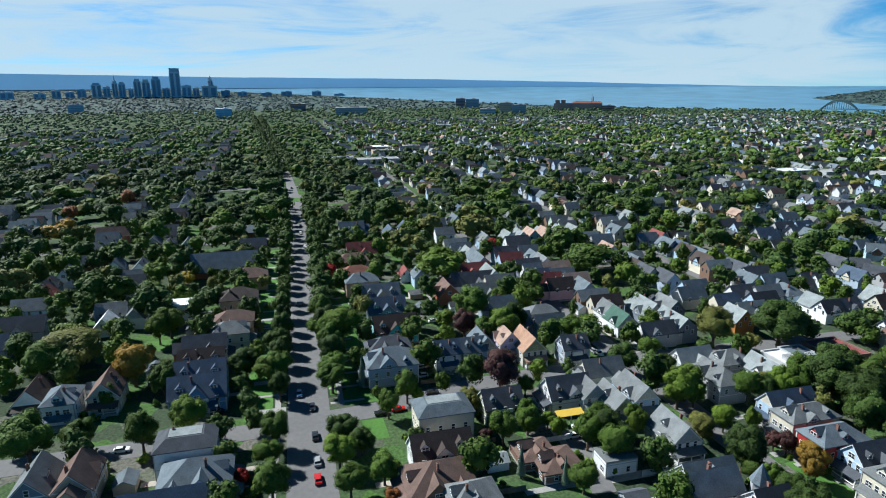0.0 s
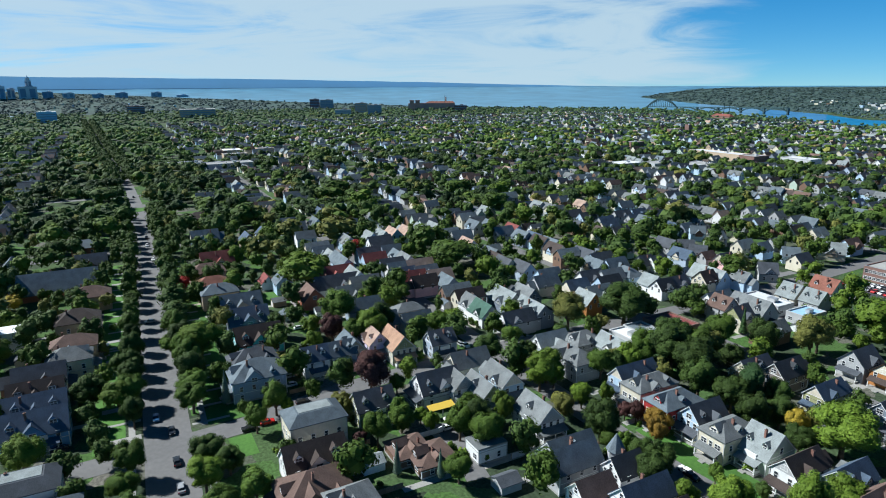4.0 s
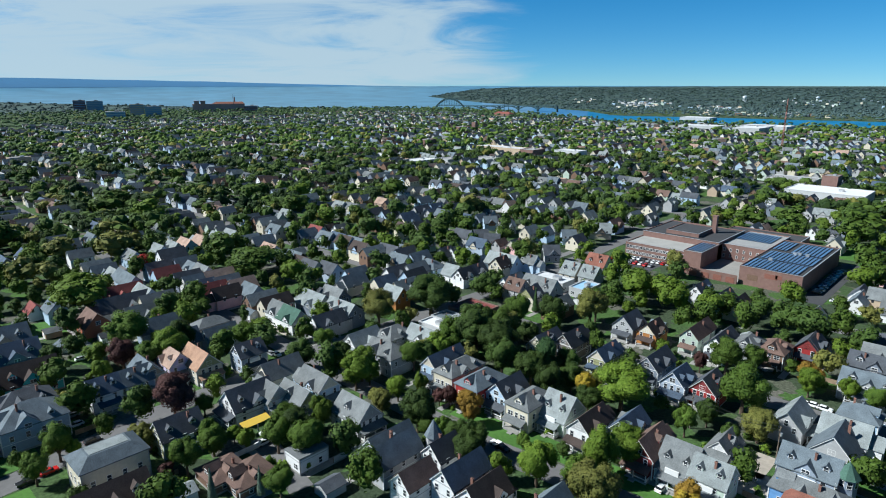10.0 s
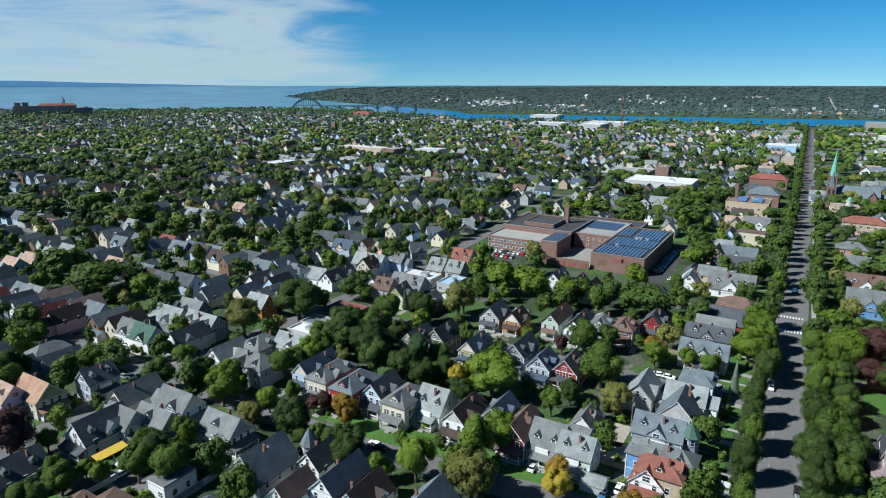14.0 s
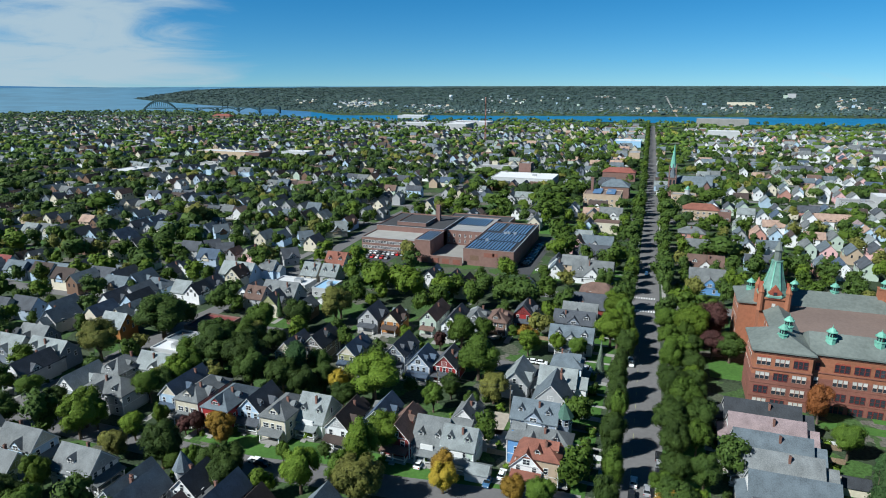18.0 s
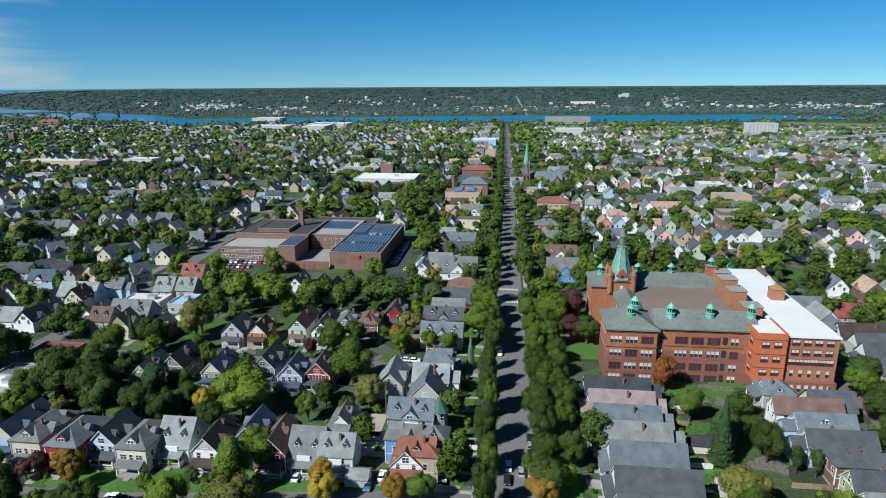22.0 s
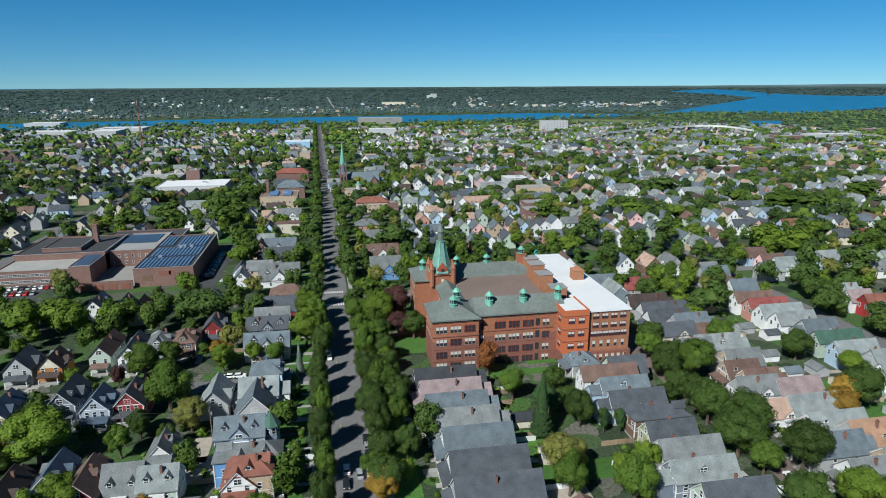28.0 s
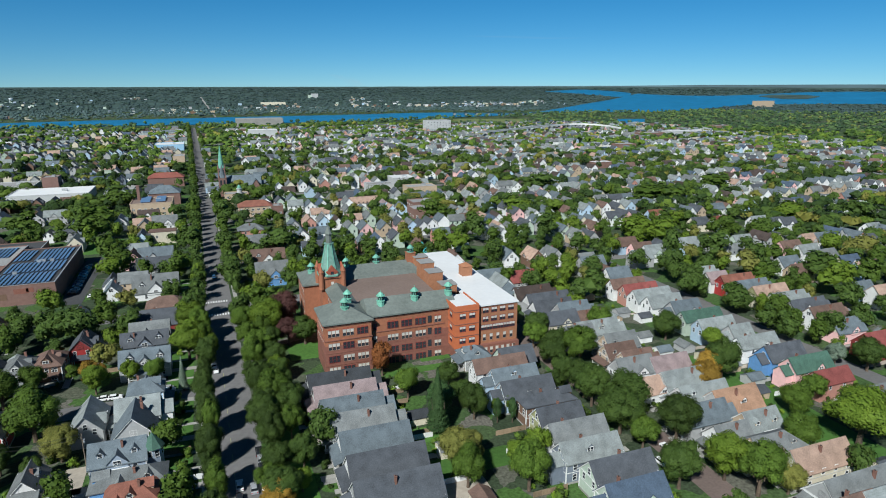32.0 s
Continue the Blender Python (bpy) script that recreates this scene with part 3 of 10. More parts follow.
def gable_roof(b, w, y0, y1, ze, zr, over=0.45, thick=0.22, mat=0):
    k = (zr - ze) / (w / 2)
    xo, zo = w / 2 + over, ze - over * k
    v = []
    for y in (y0, y1):
        for d in (.1, .1 - thick):
            v += [(-xo, y, zo + d), (0, y, zr + d), (xo, y, zo + d)]
    b.add(v, [(0, 1, 7, 6), (1, 2, 8, 7), (4, 3, 9, 10), (5, 4, 10, 11), (3, 4, 1, 0), (4, 5, 2, 1), (6, 7, 10, 9), (7, 8, 11, 10), (3, 0, 6, 9), (2, 5, 11, 8)], mat)


def hip_roof(b, w, l, ze, zr, over=0.5, mat=0, cut=1.0):
    """Four slopes with an eave board; cut < 1 leaves a flat top."""
    xo, yo = w / 2 + over, l / 2 + over
    xi, yi = xo * (1 - cut), yo - xo * cut
    lo = [(-xo, -yo, ze), (xo, -yo, ze), (xo, yo, ze), (-xo, yo, ze)]
    base = [(p[0], p[1], ze - .25) for p in lo]
    hi = [(-xi - .01, -yi, zr), (xi + .01, -yi, zr), (xi + .01, yi, zr), (-xi - .01, yi, zr)]
    b.add(lo + hi, [(0, 1, 5, 4), (1, 2, 6, 5), (2, 3, 7, 6), (3, 0, 4, 7), (4, 5, 6, 7)], mat)
    b.add(base + lo, [(0, 1, 5, 4), (1, 2, 6, 5), (2, 3, 7, 6), (3, 0, 4, 7), (3, 2, 1, 0)], mat)


def dormer(parent, x, y, z, side, roof, wall, w=2.2, h=1.6, deep=2.6):
    """A gabled dormer that looks along local x (side = 1 or -1) or, with side 0, along -y."""
    m = pose(x, y, z, 0, 0, {1: 90, -1: -90, 0: 0}[side])
    b = Build().box(-w / 2, 0, -1.2, w / 2, deep, h)
    b.add([(-w / 2, 0, h), (w / 2, 0, h), (0, 0, h + w * .5)], [(0, 1, 2)])
    d = part("dormer", b, WALL[wall], parent, at=m)
    r = Build()
    gable_roof(r, w, -.25, deep + .6, h, h + w * .5, .22, .14)
    part("roof", r, ROOF[roof], d)
    part("window", WIN_WIDE if w > 2 else WIN, None, d, at=pose(0, -.01, h * .5))


def porch(parent, w, y, roof, wall, deep=2.4, z=2.9, kind=0, few=False):
    """An open front porch on posts in front of the wall at local y."""
    b = Build().box(-w / 2, y - deep, 0, w / 2, y, .6)
    b.box(-.8, y - deep - 1.2, 0, .8, y - deep, .3)
    part("porch_floor", b, CONCRETE, parent)
    r = Build()
    if kind == 1:
        r.box(-w / 2 - .2, y - deep - .2, z + .3, w / 2 + .2, y, z + .55)
    else:
        r.slab((-w / 2 - .25, y - deep - .3, z + .2), (w / 2 + .25, y - deep - .3, z + .2), (w / 2 + .25, y + .05, z + 1.15), (-w / 2 - .25, y + .05, z + 1.15), .2)
    part("porch_roof", r, [ROOF[roof]], parent)
    for s in (-1, 1) if few else (-1, 0, 1):
        part("post", POST, None, parent, at=pose(s * (w / 2 - .25), y - deep + .25, .55))
    if few:
        return
    rail = Build().box(-w / 2 + .1, y - deep + .1, 1.15, w / 2 - .1, y - deep + .2, 1.4).box(-w / 2 + .1, y - deep + .1, .6, -w / 2 + .2, y, 1.4).box(w / 2 - .2, y - deep + .1, .6, w / 2 - .1, y, 1.4)
    part("railing", rail, TRIM, parent)
    part("door", DOORMESH, None, parent, at=pose(-w * .18, y, .6))


def thing_part_side(e, side, w, l):
    """A turned holder for what stands at a house's long side: the side's own wall panel."""
    return part("side_bay", Build().box(-l * .2, -w / 2 - .5, 0, l * .2, -w / 2, 5.2), TRIM, e, at=pose(0, 0, 0, 0, 0, 90 * side))


FARH, FARXY = {}, []   # houses further off, gathered by ring and roof colour
HOMES = []   # x, y, turn, width, length of every house


def house(x, y, rz, w, l, h, roof, wall, style="g", side=1, detail=2):
    """A frame house with its ridge along local y and its front to -y. g: gable front, d: gable ends with dormers and porch on one side,
    r: the same without dormers, h: hipped roof, t: hipped with a pale flat top, f: flat roof."""
    if detail < 1:
        FARH.setdefault((int(math.hypot(x, y) // 400), roof), []).append((x, y, rz, w, l, h))
        FARXY.append((x, y))
        return None
    plain = style == "r"
    style = "g" if plain else style
    word = {"g": "gabled", "d": "dormered", "h": "hipped", "t": "flat-topped", "f": "flat"}[style]
    e = thing("house", pose(x, y, 0, 0, 0, rz), f"{WALLWORD.get(wall, wall)} wooden house with {word} {ROOFWORD.get(roof, roof)} roof", "house", "houses of the quarter")
    HOMES.append((x, y, rz, w, l))
    cz, sz = math.cos(radians(rz)), math.sin(radians(rz))
    east = -(x * cz + y * sz) > 0       # which sides look to the open crossing
    front = x * -sz + y * cz > -l / 2
    near_side = 1 if east else -1
    rise = {"g": w * .52, "d": w * .5, "h": w * .36, "t": w * .2, "f": 0.3}[style]
    rise = min(rise, h - 3.2)
    ze = h - rise
    b = Build().box(-w / 2, -l / 2, 0, w / 2, l / 2, ze)
    if style in "gd":
        for s, f in ((-1, (0, 1, 2)), (1, (2, 1, 0))):
            b.add([(-w / 2, s * l / 2, ze), (w / 2, s * l / 2, ze), (0, s * l / 2, h)], [f])
    part("wall", b, WALL[wall], e)
    odd = (int(abs(x) * 3) + int(abs(y) * 5)) % 4
    if detail > 1:
        part("foundation", Build().box(-w / 2 - .06, -l / 2 - .06, 0, w / 2 + .06, l / 2 + .06, .55), CONCRETE, e)
    r = Build()
    if style in "gd":
        gable_roof(r, w, -l / 2 - .45, l / 2 + .45, ze, h)
    elif style == "f":
        r.box(-w / 2 - .15, -l / 2 - .15, ze, w / 2 + .15, l / 2 + .15, h)
    else:
        hip_roof(r, w, l, ze, h, cut=1.0 if style == "h" else .55)
    part("roof", r, ROOF[roof], e)
    if style == "t":
        part("flat_roof", Build().box(-w * .2, -l / 2 + w * .3, h, w * .2, l / 2 - w * .3, h + .12), ROOF["lightgrey"], e)
    if style != "f" and (odd != 3 or detail > 1 and style == "h"):
        part("chimney", STACK, None, e, at=pose(w * .16 * side, l * (.22 - .13 * odd), h - (.75 if style in "gd" else .4)) @ Matrix.Diagonal((.82, .82, .9, 1)))
    if style in "gd" and detail > 1:   # white boards along the gable edges
        k = rise / (w / 2)
        for s in (-1, 1):
            t = Build()
            yb = s * (l / 2 + .36)
            pts = [(-w / 2 - .45, ze - .45 * k), (0, h), (w / 2 + .45, ze - .45 * k)]
            t.add([(x, yb - .05, z - .1) for x, z in pts] + [(x, yb - .05, z - .42) for x, z in pts] + [(x, yb + .05, z - .1) for x, z in pts] + [(x, yb + .05, z - .42) for x, z in pts],
                  [(0, 3, 4, 1), (1, 4, 5, 2), (7, 10, 9, 6), (8, 11, 10, 7), (0, 1, 7, 6), (1, 2, 8, 7), (3, 9, 10, 4), (4, 10, 11, 5)])
            part("barge_board", t, TRIM, e)
    if detail > 1:   # corner boards, eave board and a belt between the storeys
        t = Build()
        for sx in (-1, 1):
            for sy in (-1, 1):
                t.cbox(sx * w / 2, sy * l / 2, .5, .26, .26, ze)
            t.box(sx * w / 2 - .05, -l / 2, ze - .42, sx * w / 2 + .05, l / 2, ze - .1)
        zb = 3.25 if ze > 5.2 else ze - 1.0
        t.box(-w / 2 - .05, -l / 2 - .05, zb, w / 2 + .05, l / 2 + .05, zb + .17)
        if style in "gd":
            t.box(-w / 2 - .05, -l / 2 - .06, ze - .1, w / 2 + .05, -l / 2, ze + .12).box(-w / 2 - .05, l / 2, ze - .1, w / 2 + .05, l / 2 + .06, ze + .12)
        part("corner_trim", t, TRIM if wall not in ("white", "cream") else WALL["grey"], e)
    z1, z2 = 1.9, 4.75
    two = ze > 5.2
    n = 3 if l > 11 and detail > 1 else 2
    if detail > 1 and l > 15:
        n = 4
    for s in (near_side,):
        for i in range(n):
            yy = (i - (n - 1) / 2) * l / (n + .3)
            m = pose(s * w / 2, yy, 0, 0, 0, 90 * s)
            part("window", WIN, None, e, at=pose(0, 0, z2 if two else z1) @ m)
            if detail > 1 and i != 1 and two:
                part("window", WIN, None, e, at=pose(0, 0, z1) @ m)
    if two:
        for i in (-1, 1):
            if front:
                part("window", WIN if style != "h" else WIN_WIDE, None, e, at=pose(i * w * .26, -l / 2, z2))
            else:
                part("window", WIN, None, e, at=pose(i * w * .26, l / 2, z2, 0, 0, 180))
        if detail > 1 and w > 8 and front:
            part("window", WIN, None, e, at=pose(0, -l / 2, z2))
    if detail > 1 and front:
        part("window", WIN_WIDE, None, e, at=pose(w * .22, -l / 2, z1))
    if style in "gd" and h - ze > 2.4:
        if front:
            part("window", WIN_WIDE, None, e, at=pose(0, -l / 2, ze + 1.2))
        else:
            part("window", WIN, None, e, at=pose(0, l / 2, ze + 1.2, 0, 0, 180))
    if style == "g" and odd < 2 and h > 8.5:   # a lower wing at the back
        ww, hw = w * .68, h - 2.4
        b = Build().box(-ww / 2, l / 2, 0, ww / 2, l / 2 + 3.4, hw - ww * .45)
        b.add([(-ww / 2, l / 2 + 3.4, hw - ww * .45), (ww / 2, l / 2 + 3.4, hw - ww * .45), (0, l / 2 + 3.4, hw)], [(2, 1, 0)])
        wing = part("rear_wing", b, WALL[wall], e)
        r = Build()
        gable_roof(r, ww, l / 2, l / 2 + 3.8, hw - ww * .45, hw, .35, .18)
        part("roof", r, ROOF[roof], wing)
    if style == "g" and detail > 1 and odd in (1, 2) and not plain:
        dormer(e, near_side * w * .34, l * .05, ze + .32 * rise - .15, near_side, roof, wall, 2.2, 1.2)
    if style == "g" and h > 8 and not plain and odd in ((0, 3) if detail > 1 else (0, 2, 3)):   # a cross gable at the side
        dormer(e, near_side * (w / 2 + .35), l * (.08 if odd else -.12), ze - .15, near_side, roof, wall, w * .5, .35, w * .5)
        if detail > 1 and odd == 3:
            dormer(e, near_side * w * .34, -l * .28, ze + .32 * rise - .15, near_side, roof, wall, 1.6, 1.1)
    if style == "g" and front and rise > 3 and odd in (0, 2):   # shingled gable in another colour
        gw = w * .86
        part("gable_shingles", Build().add([(-gw / 2, -l / 2 - .07, ze + .12), (gw / 2, -l / 2 - .07, ze + .12), (0, -l / 2 - .07, ze + rise * .9), (-gw / 2, -l / 2, ze + .12), (gw / 2, -l / 2, ze + .12), (0, -l / 2, ze + rise * .9)], [(0, 1, 2), (0, 2, 5, 3), (2, 1, 4, 5), (1, 0, 3, 4)]), WALL[{"white": "grey", "cream": "olive", "grey": "white", "red": "darkred", "bluegrey": "white"}.get(wall, "cream")], e)
    if detail > 1 and style == "g":
        porch(e, w * .92, -l / 2, roof, wall)
    elif style in "gh" and front and math.hypot(x, y) < 265 and h > 7:
        porch(e, w * .8, -l / 2, roof, wall, few=True)
    if style == "d":
        for i in ((-.27, .27) if l < 13 else (-.3, .3)):
            dormer(e, side * w * .34, i * l, ze + .32 * rise - .15, side, roof, wall, 1.7 if l < 15 else 2.3, 1.2)
        if l > 13:
            dormer(e, side * (w / 2 + .3), 0, ze - .1, side, roof, wall, w * .56, .4, w / 2)
        if detail > 1:
            q = thing_part_side(e, side, w, l)
            porch(q, l * .7, -w / 2, roof, wall)
    if style == "h" and detail > 1:
        dormer(e, 0, -l / 2 + .7, ze + .35, 0, roof, wall, 2.9, 1.35, 3.2)
        if l > 15:   # a broad cross gable down to the wall
            dormer(e, side * (w / 2 + .4), -l * .1, ze - .1, side, roof, wall, w * .46, .35, w * .5)
            dormer(e, side * (w / 2 - .8), l * .27, ze + .5, side, roof, wall, 1.6, 1.0)
        else:
            dormer(e, side * (w / 2 - .8), 0, ze + .5, side, roof, wall, 1.9, 1.0)
    return e


# ---------------------------------------------------------------- trees
GOLD = (1 + 5 ** .5) / 2
ICO = np.array([(-1, GOLD, 0), (1, GOLD, 0), (-1, -GOLD, 0), (1, -GOLD, 0), (0, -1, GOLD), (0, 1, GOLD), (0, -1, -GOLD), (0, 1, -GOLD), (GOLD, 0, -1), (GOLD, 0, 1), (-GOLD, 0, -1), (-GOLD, 0, 1)]) / math.hypot(1, GOLD)
ICOF = np.array([(0, 11, 5), (0, 5, 1), (0, 1, 7), (0, 7, 10), (0, 10, 11), (1, 5, 9), (5, 11, 4), (11, 10, 2), (10, 7, 6), (7, 1, 8), (3, 9, 4), (3, 4, 2), (3, 2, 6), (3, 6, 8), (3, 8, 9), (4, 9, 5), (2, 4, 11), (6, 2, 10), (8, 6, 7), (9, 8, 1)])
ICOTOP = ICOF[ICO[ICOF].mean(1)[:, 2] > -.3]   # without the faces that look down


def lump_faces(centres, radii, rng, rough=.16, open_below=False):
    """Uneven masses of foliage: loose triangles (n, 3, 3) of one many-sided lump at each centre; radii (n, 3)."""
    shape = ICO[None] * (1 + rough * rng.normal(size=(len(centres), 12, 1)))
    turn = rng.uniform(0, 6.28, len(centres))
    c, s_ = np.cos(turn)[:, None], np.sin(turn)[:, None]
    shape = np.stack([shape[..., 0] * c - shape[..., 1] * s_, shape[..., 0] * s_ + shape[..., 1] * c, shape[..., 2]], -1)
    v = centres[:, None] + shape * radii[:, None]
    return v[:, ICOTOP if open_below else ICOF].reshape(-1, 3, 3)


def leaf_faces(centres, normals, sizes, rng):
    """Loose three-cornered leaf clumps, one at each centre, turned at random about its normal."""
    u = np.cross(normals, rng.normal(size=centres.shape))
    u /= np.linalg.norm(u, axis=1, keepdims=True) + 1e-9
    v = np.cross(normals, u)
    v /= np.linalg.norm(v, axis=1, keepdims=True) + 1e-9
    s = sizes[:, None] * 1.25
    return np.stack([centres - u * s - v * s * .5, centres + u * s - v * s * .6, centres + v * s * .95], 1)


def face_mesh(name, faces, mats, which=None):
    n = len(faces)
    me = bpy.data.meshes.new(name)
    me.vertices.add(n * 3)
    me.vertices.foreach_set("co", faces.astype(np.float32).ravel())
    me.loops.add(n * 3)
    me.loops.foreach_set("vertex_index", np.arange(n * 3, dtype=np.int32))
    me.polygons.add(n)
    me.polygons.foreach_set("loop_start", np.arange(0, n * 3, 3, dtype=np.int32))
    for m in mats:
        me.materials.append(m)
    if which is not None:
        me.polygons.foreach_set("material_index", which.astype(np.int32))
    me.update(calc_edges=True)
    return me


def crown_faces(rng, kind, count, size, lumps):
    """All the faces of one crown, 5 m in radius and 12 m high at rest: masses of foliage under a coat of leaves."""
    if kind == "cone":
        z = 1.2 + 10.8 * rng.random(count) ** 1.3
        layer = .72 + .28 * np.abs(((z * 1.1) % 1.0) - .1)
        r = (12.2 - z) / 11 * 3.4 * layer * (.55 + .45 * rng.random(count) ** .5)
        a = rng.random(count) * 2 * np.pi
        c = np.stack([r * np.cos(a), r * np.sin(a), z], 1)
        n = np.stack([np.cos(a), np.sin(a), .5 + 0 * a], 1) + rng.normal(size=(count, 3)) * .3
        zc = np.linspace(2.0, 10.6, 9)
        rc = (12.2 - zc) / 11 * 2.2
        core = lump_faces(np.stack([0 * zc, 0 * zc, zc], 1), np.stack([rc, rc, .9 + 0 * rc], 1), rng, .1)
        return np.concatenate([core, leaf_faces(c, n / np.linalg.norm(n, axis=1, keepdims=True), size * (.6 + .8 * rng.random(count)), rng)])
    d = rng.normal(size=(lumps, 3))
    d[:, 2] = d[:, 2] * .9 + .15
    d /= np.linalg.norm(d, axis=1, keepdims=True)
    top = np.array([3.6, 3.6, 3.7]) if kind == "wide" else np.array([2.9, 2.9, 4.5])
    mid = np.array([0, 0, 6.9 if kind == "wide" else 6.7])
    cen = mid + d * top * (.5 + .52 * rng.random((lumps, 1)) ** .7)
    cen[:, 2] = np.maximum(cen[:, 2], 3.0)
    rad = (.75 + .95 * rng.random(lumps)) * (44 / lumps) ** .33
    core = lump_faces(cen, np.stack([rad, rad, rad * .9], 1) * .8, rng, .12, True)
    heart = lump_faces(mid[None] - np.array([[0, 0, .4]]), top[None] * .7, rng, .08, True)
    pick = rng.choice(lumps, count, p=rad ** 2 / np.sum(rad ** 2))
    n = rng.normal(size=(count, 3))
    n[:, 2] += .3
    n /= np.linalg.norm(n, axis=1, keepdims=True)
    c = cen[pick] + n * rad[pick][:, None] * (.84 + .3 * rng.random((count, 1)))
    n = n * .85 + (c - mid) / 6 + rng.normal(size=(count, 3)) * .3
    return np.concatenate([core, heart, leaf_faces(c, n / np.linalg.norm(n, axis=1, keepdims=True), size * (.55 + .9 * rng.random(count)), rng)])


CROWNS = {}
GATHER = []   # trees further off: x, y, radius, height, colour, kind, seed
TRUNK = Build().frustum(0, 0, 0, .42, 3.2, .28, 7).frustum(0, 0, 3.2, .28, 7.5, .1, 6)
for ang in range(4):
    q = radians(ang * 90 + 20)
    for k in range(3):
        TRUNK.frustum(math.cos(q) * (.5 + .75 * k), math.sin(q) * (.5 + .75 * k), 3.0 + 1.0 * k, .17 - .04 * k, 4.2 + 1.0 * k, .13 - .04 * k, 5)
TRUNKMESH = TRUNK.mesh("trunk", [BARK])
TREEWORD = dict(green="leafy green", dark="dark green", lime="bright lime-green", olive="olive-green thinning", yellow="bright yellow autumn", rust="rust-brown autumn", red="red-leaved", plum="dark plum-leaved",
                gold="golden autumn", spruce="pale blue-green spruce", needle="dark green conifer")


NEAR = 262.0


def tree(x, y, r, h, color="green", kind="wide", seed=0):
    """A broad, tall or conical tree; r and h give its crown's radius and its height."""
    r, h = r * 1.1, h * 1.05
    if math.hypot(x, y) > NEAR:
        GATHER.append((x, y, r, h, color, kind, seed))
        return None
    key = (kind, color, seed % 3)
    if key not in CROWNS:
        rng = np.random.default_rng(11 + seed % 3 + 7 * len(kind) + sum(map(ord, color)))
        count = {"wide": 14500, "tall": 13000, "cone": 7500}[kind]
        base = thing("tree", pose(0, 0, -60), f"{TREEWORD[color]} {'conifer' if kind == 'cone' else 'tree'} with a thick uneven crown", "tree", "trees of the quarter")
        part("trunk", TRUNKMESH, None, base)
        part("crown", face_mesh("crown", crown_faces(rng, kind, count, .125, 46), [LEAF[color]]), None, base)
        CROWNS[key] = base
        base.matrix_world = pose(x, y, -.1, 0, 0, seed * 47) @ Matrix.Diagonal((r / 5, r / 5, h / 12, 1))
        return base
    base = CROWNS[key]
    keep = base.scale.copy()
    base.scale = (1, 1, 1)
    t = copy_thing(base, pose(x, y, -.1, 0, 0, seed * 47) @ Matrix.Diagonal((r / 5, r / 5, h / 12, 1)))
    base.scale = keep
    return t
# ---------------------------------------------------------------- the brick school
SURROUND = material("red_terracotta", (.27, .075, .045), 0.8, 0.2, 1.5, 0.2)
# the old wings stand on a terrace, a little above the street
OLD = Matrix.Translation((0, 0, 2.8)) @ Matrix.Diagonal((.972, .972, .972, 1))


def old_part(name, shape, mats, parent, label="", at=None):
    return part(name, shape, mats, parent, label, OLD @ at if at is not None else OLD)


def arched_row(parent, x0, x1, y, z, n, mesh, turn=0, arch=False, make=part):
    """n windows evenly along a wall from x0 to x1 (or along y when turned), in arched or straight surrounds."""
    b = Build()
    for i in range(n):
        u = x0 + (x1 - x0) * (i + .5) / n
        m = pose(u, y, z) if turn == 0 else pose(y, u, z, 0, 0, turn)
        make("window", mesh, None, parent, at=m)
        prof = [(-.68, -1.42), (.68, -1.42), (.68, 1.3)] + ([(.68 * math.cos(k * math.pi / 6), 1.3 + .72 * math.sin(k * math.pi / 6)) for k in range(1, 6)] if arch else []) + [(-.68, 1.3)]
        k = len(prof)
        b.add([tuple(m @ Vector((px, d, pz))) for d in (-.003, .045) for px, pz in prof], [tuple(range(k)), tuple(range(2 * k - 1, k - 1, -1))] + [((i2 + 1) % k, i2, k + i2, k + (i2 + 1) % k) for i2 in range(k)])
    if make is old_part:
        make("window_surround", b, SURROUND, parent)


WINFRAME = material("weathered_window_frame", (.3, .2, .16), 0.7, 0.15)
SCHOOLWIN = window_mesh(1.15, 2.4, WINFRAME, PANE, 1, BLIND)
SCHOOLWIN2 = window_mesh(1.15, 2.4, DARKTRIM, PANE)
SCHOOLWIDE = window_mesh(2.3, 1.9, DARKTRIM, PANE, 2, BLIND)


def cupola(parent, x, y, z, r=1.3, h=4.2):
    """An eight-sided green copper ventilator with a dome and finial."""
    b = Build().frustum(x, y, z - 1.5, r * 1.15, z + .5, r * 1.15, 8).frustum(x, y, z + .5, r * 1.3, z + .7, r * 1.3, 8)
    b.frustum(x, y, z + .7, r * .78, z + h * .58, r * .78, 8)
    b.frustum(x, y, z + h * .58, r * 1.3, z + h * .64, r * 1.3, 8)
    b.frustum(x, y, z + h * .64, r * 1.1, z + h * .82, r * .75, 8).frustum(x, y, z + h * .82, r * .75, z + h * .95, r * .15, 8).frustum(x, y, z + h * .95, .1, z + h * 1.15, .05, 6)
    c = old_part("cupola", b, COPPER, parent, "green copper cupola with dome")
    for k in range(8):
        part("louvre", Build().cbox(0, -r * .76, z + 1.0, r * .36, .12, z + h * .52), PANE, c, at=pose(x, y, 0, 0, 0, 45 * k + 22.5))


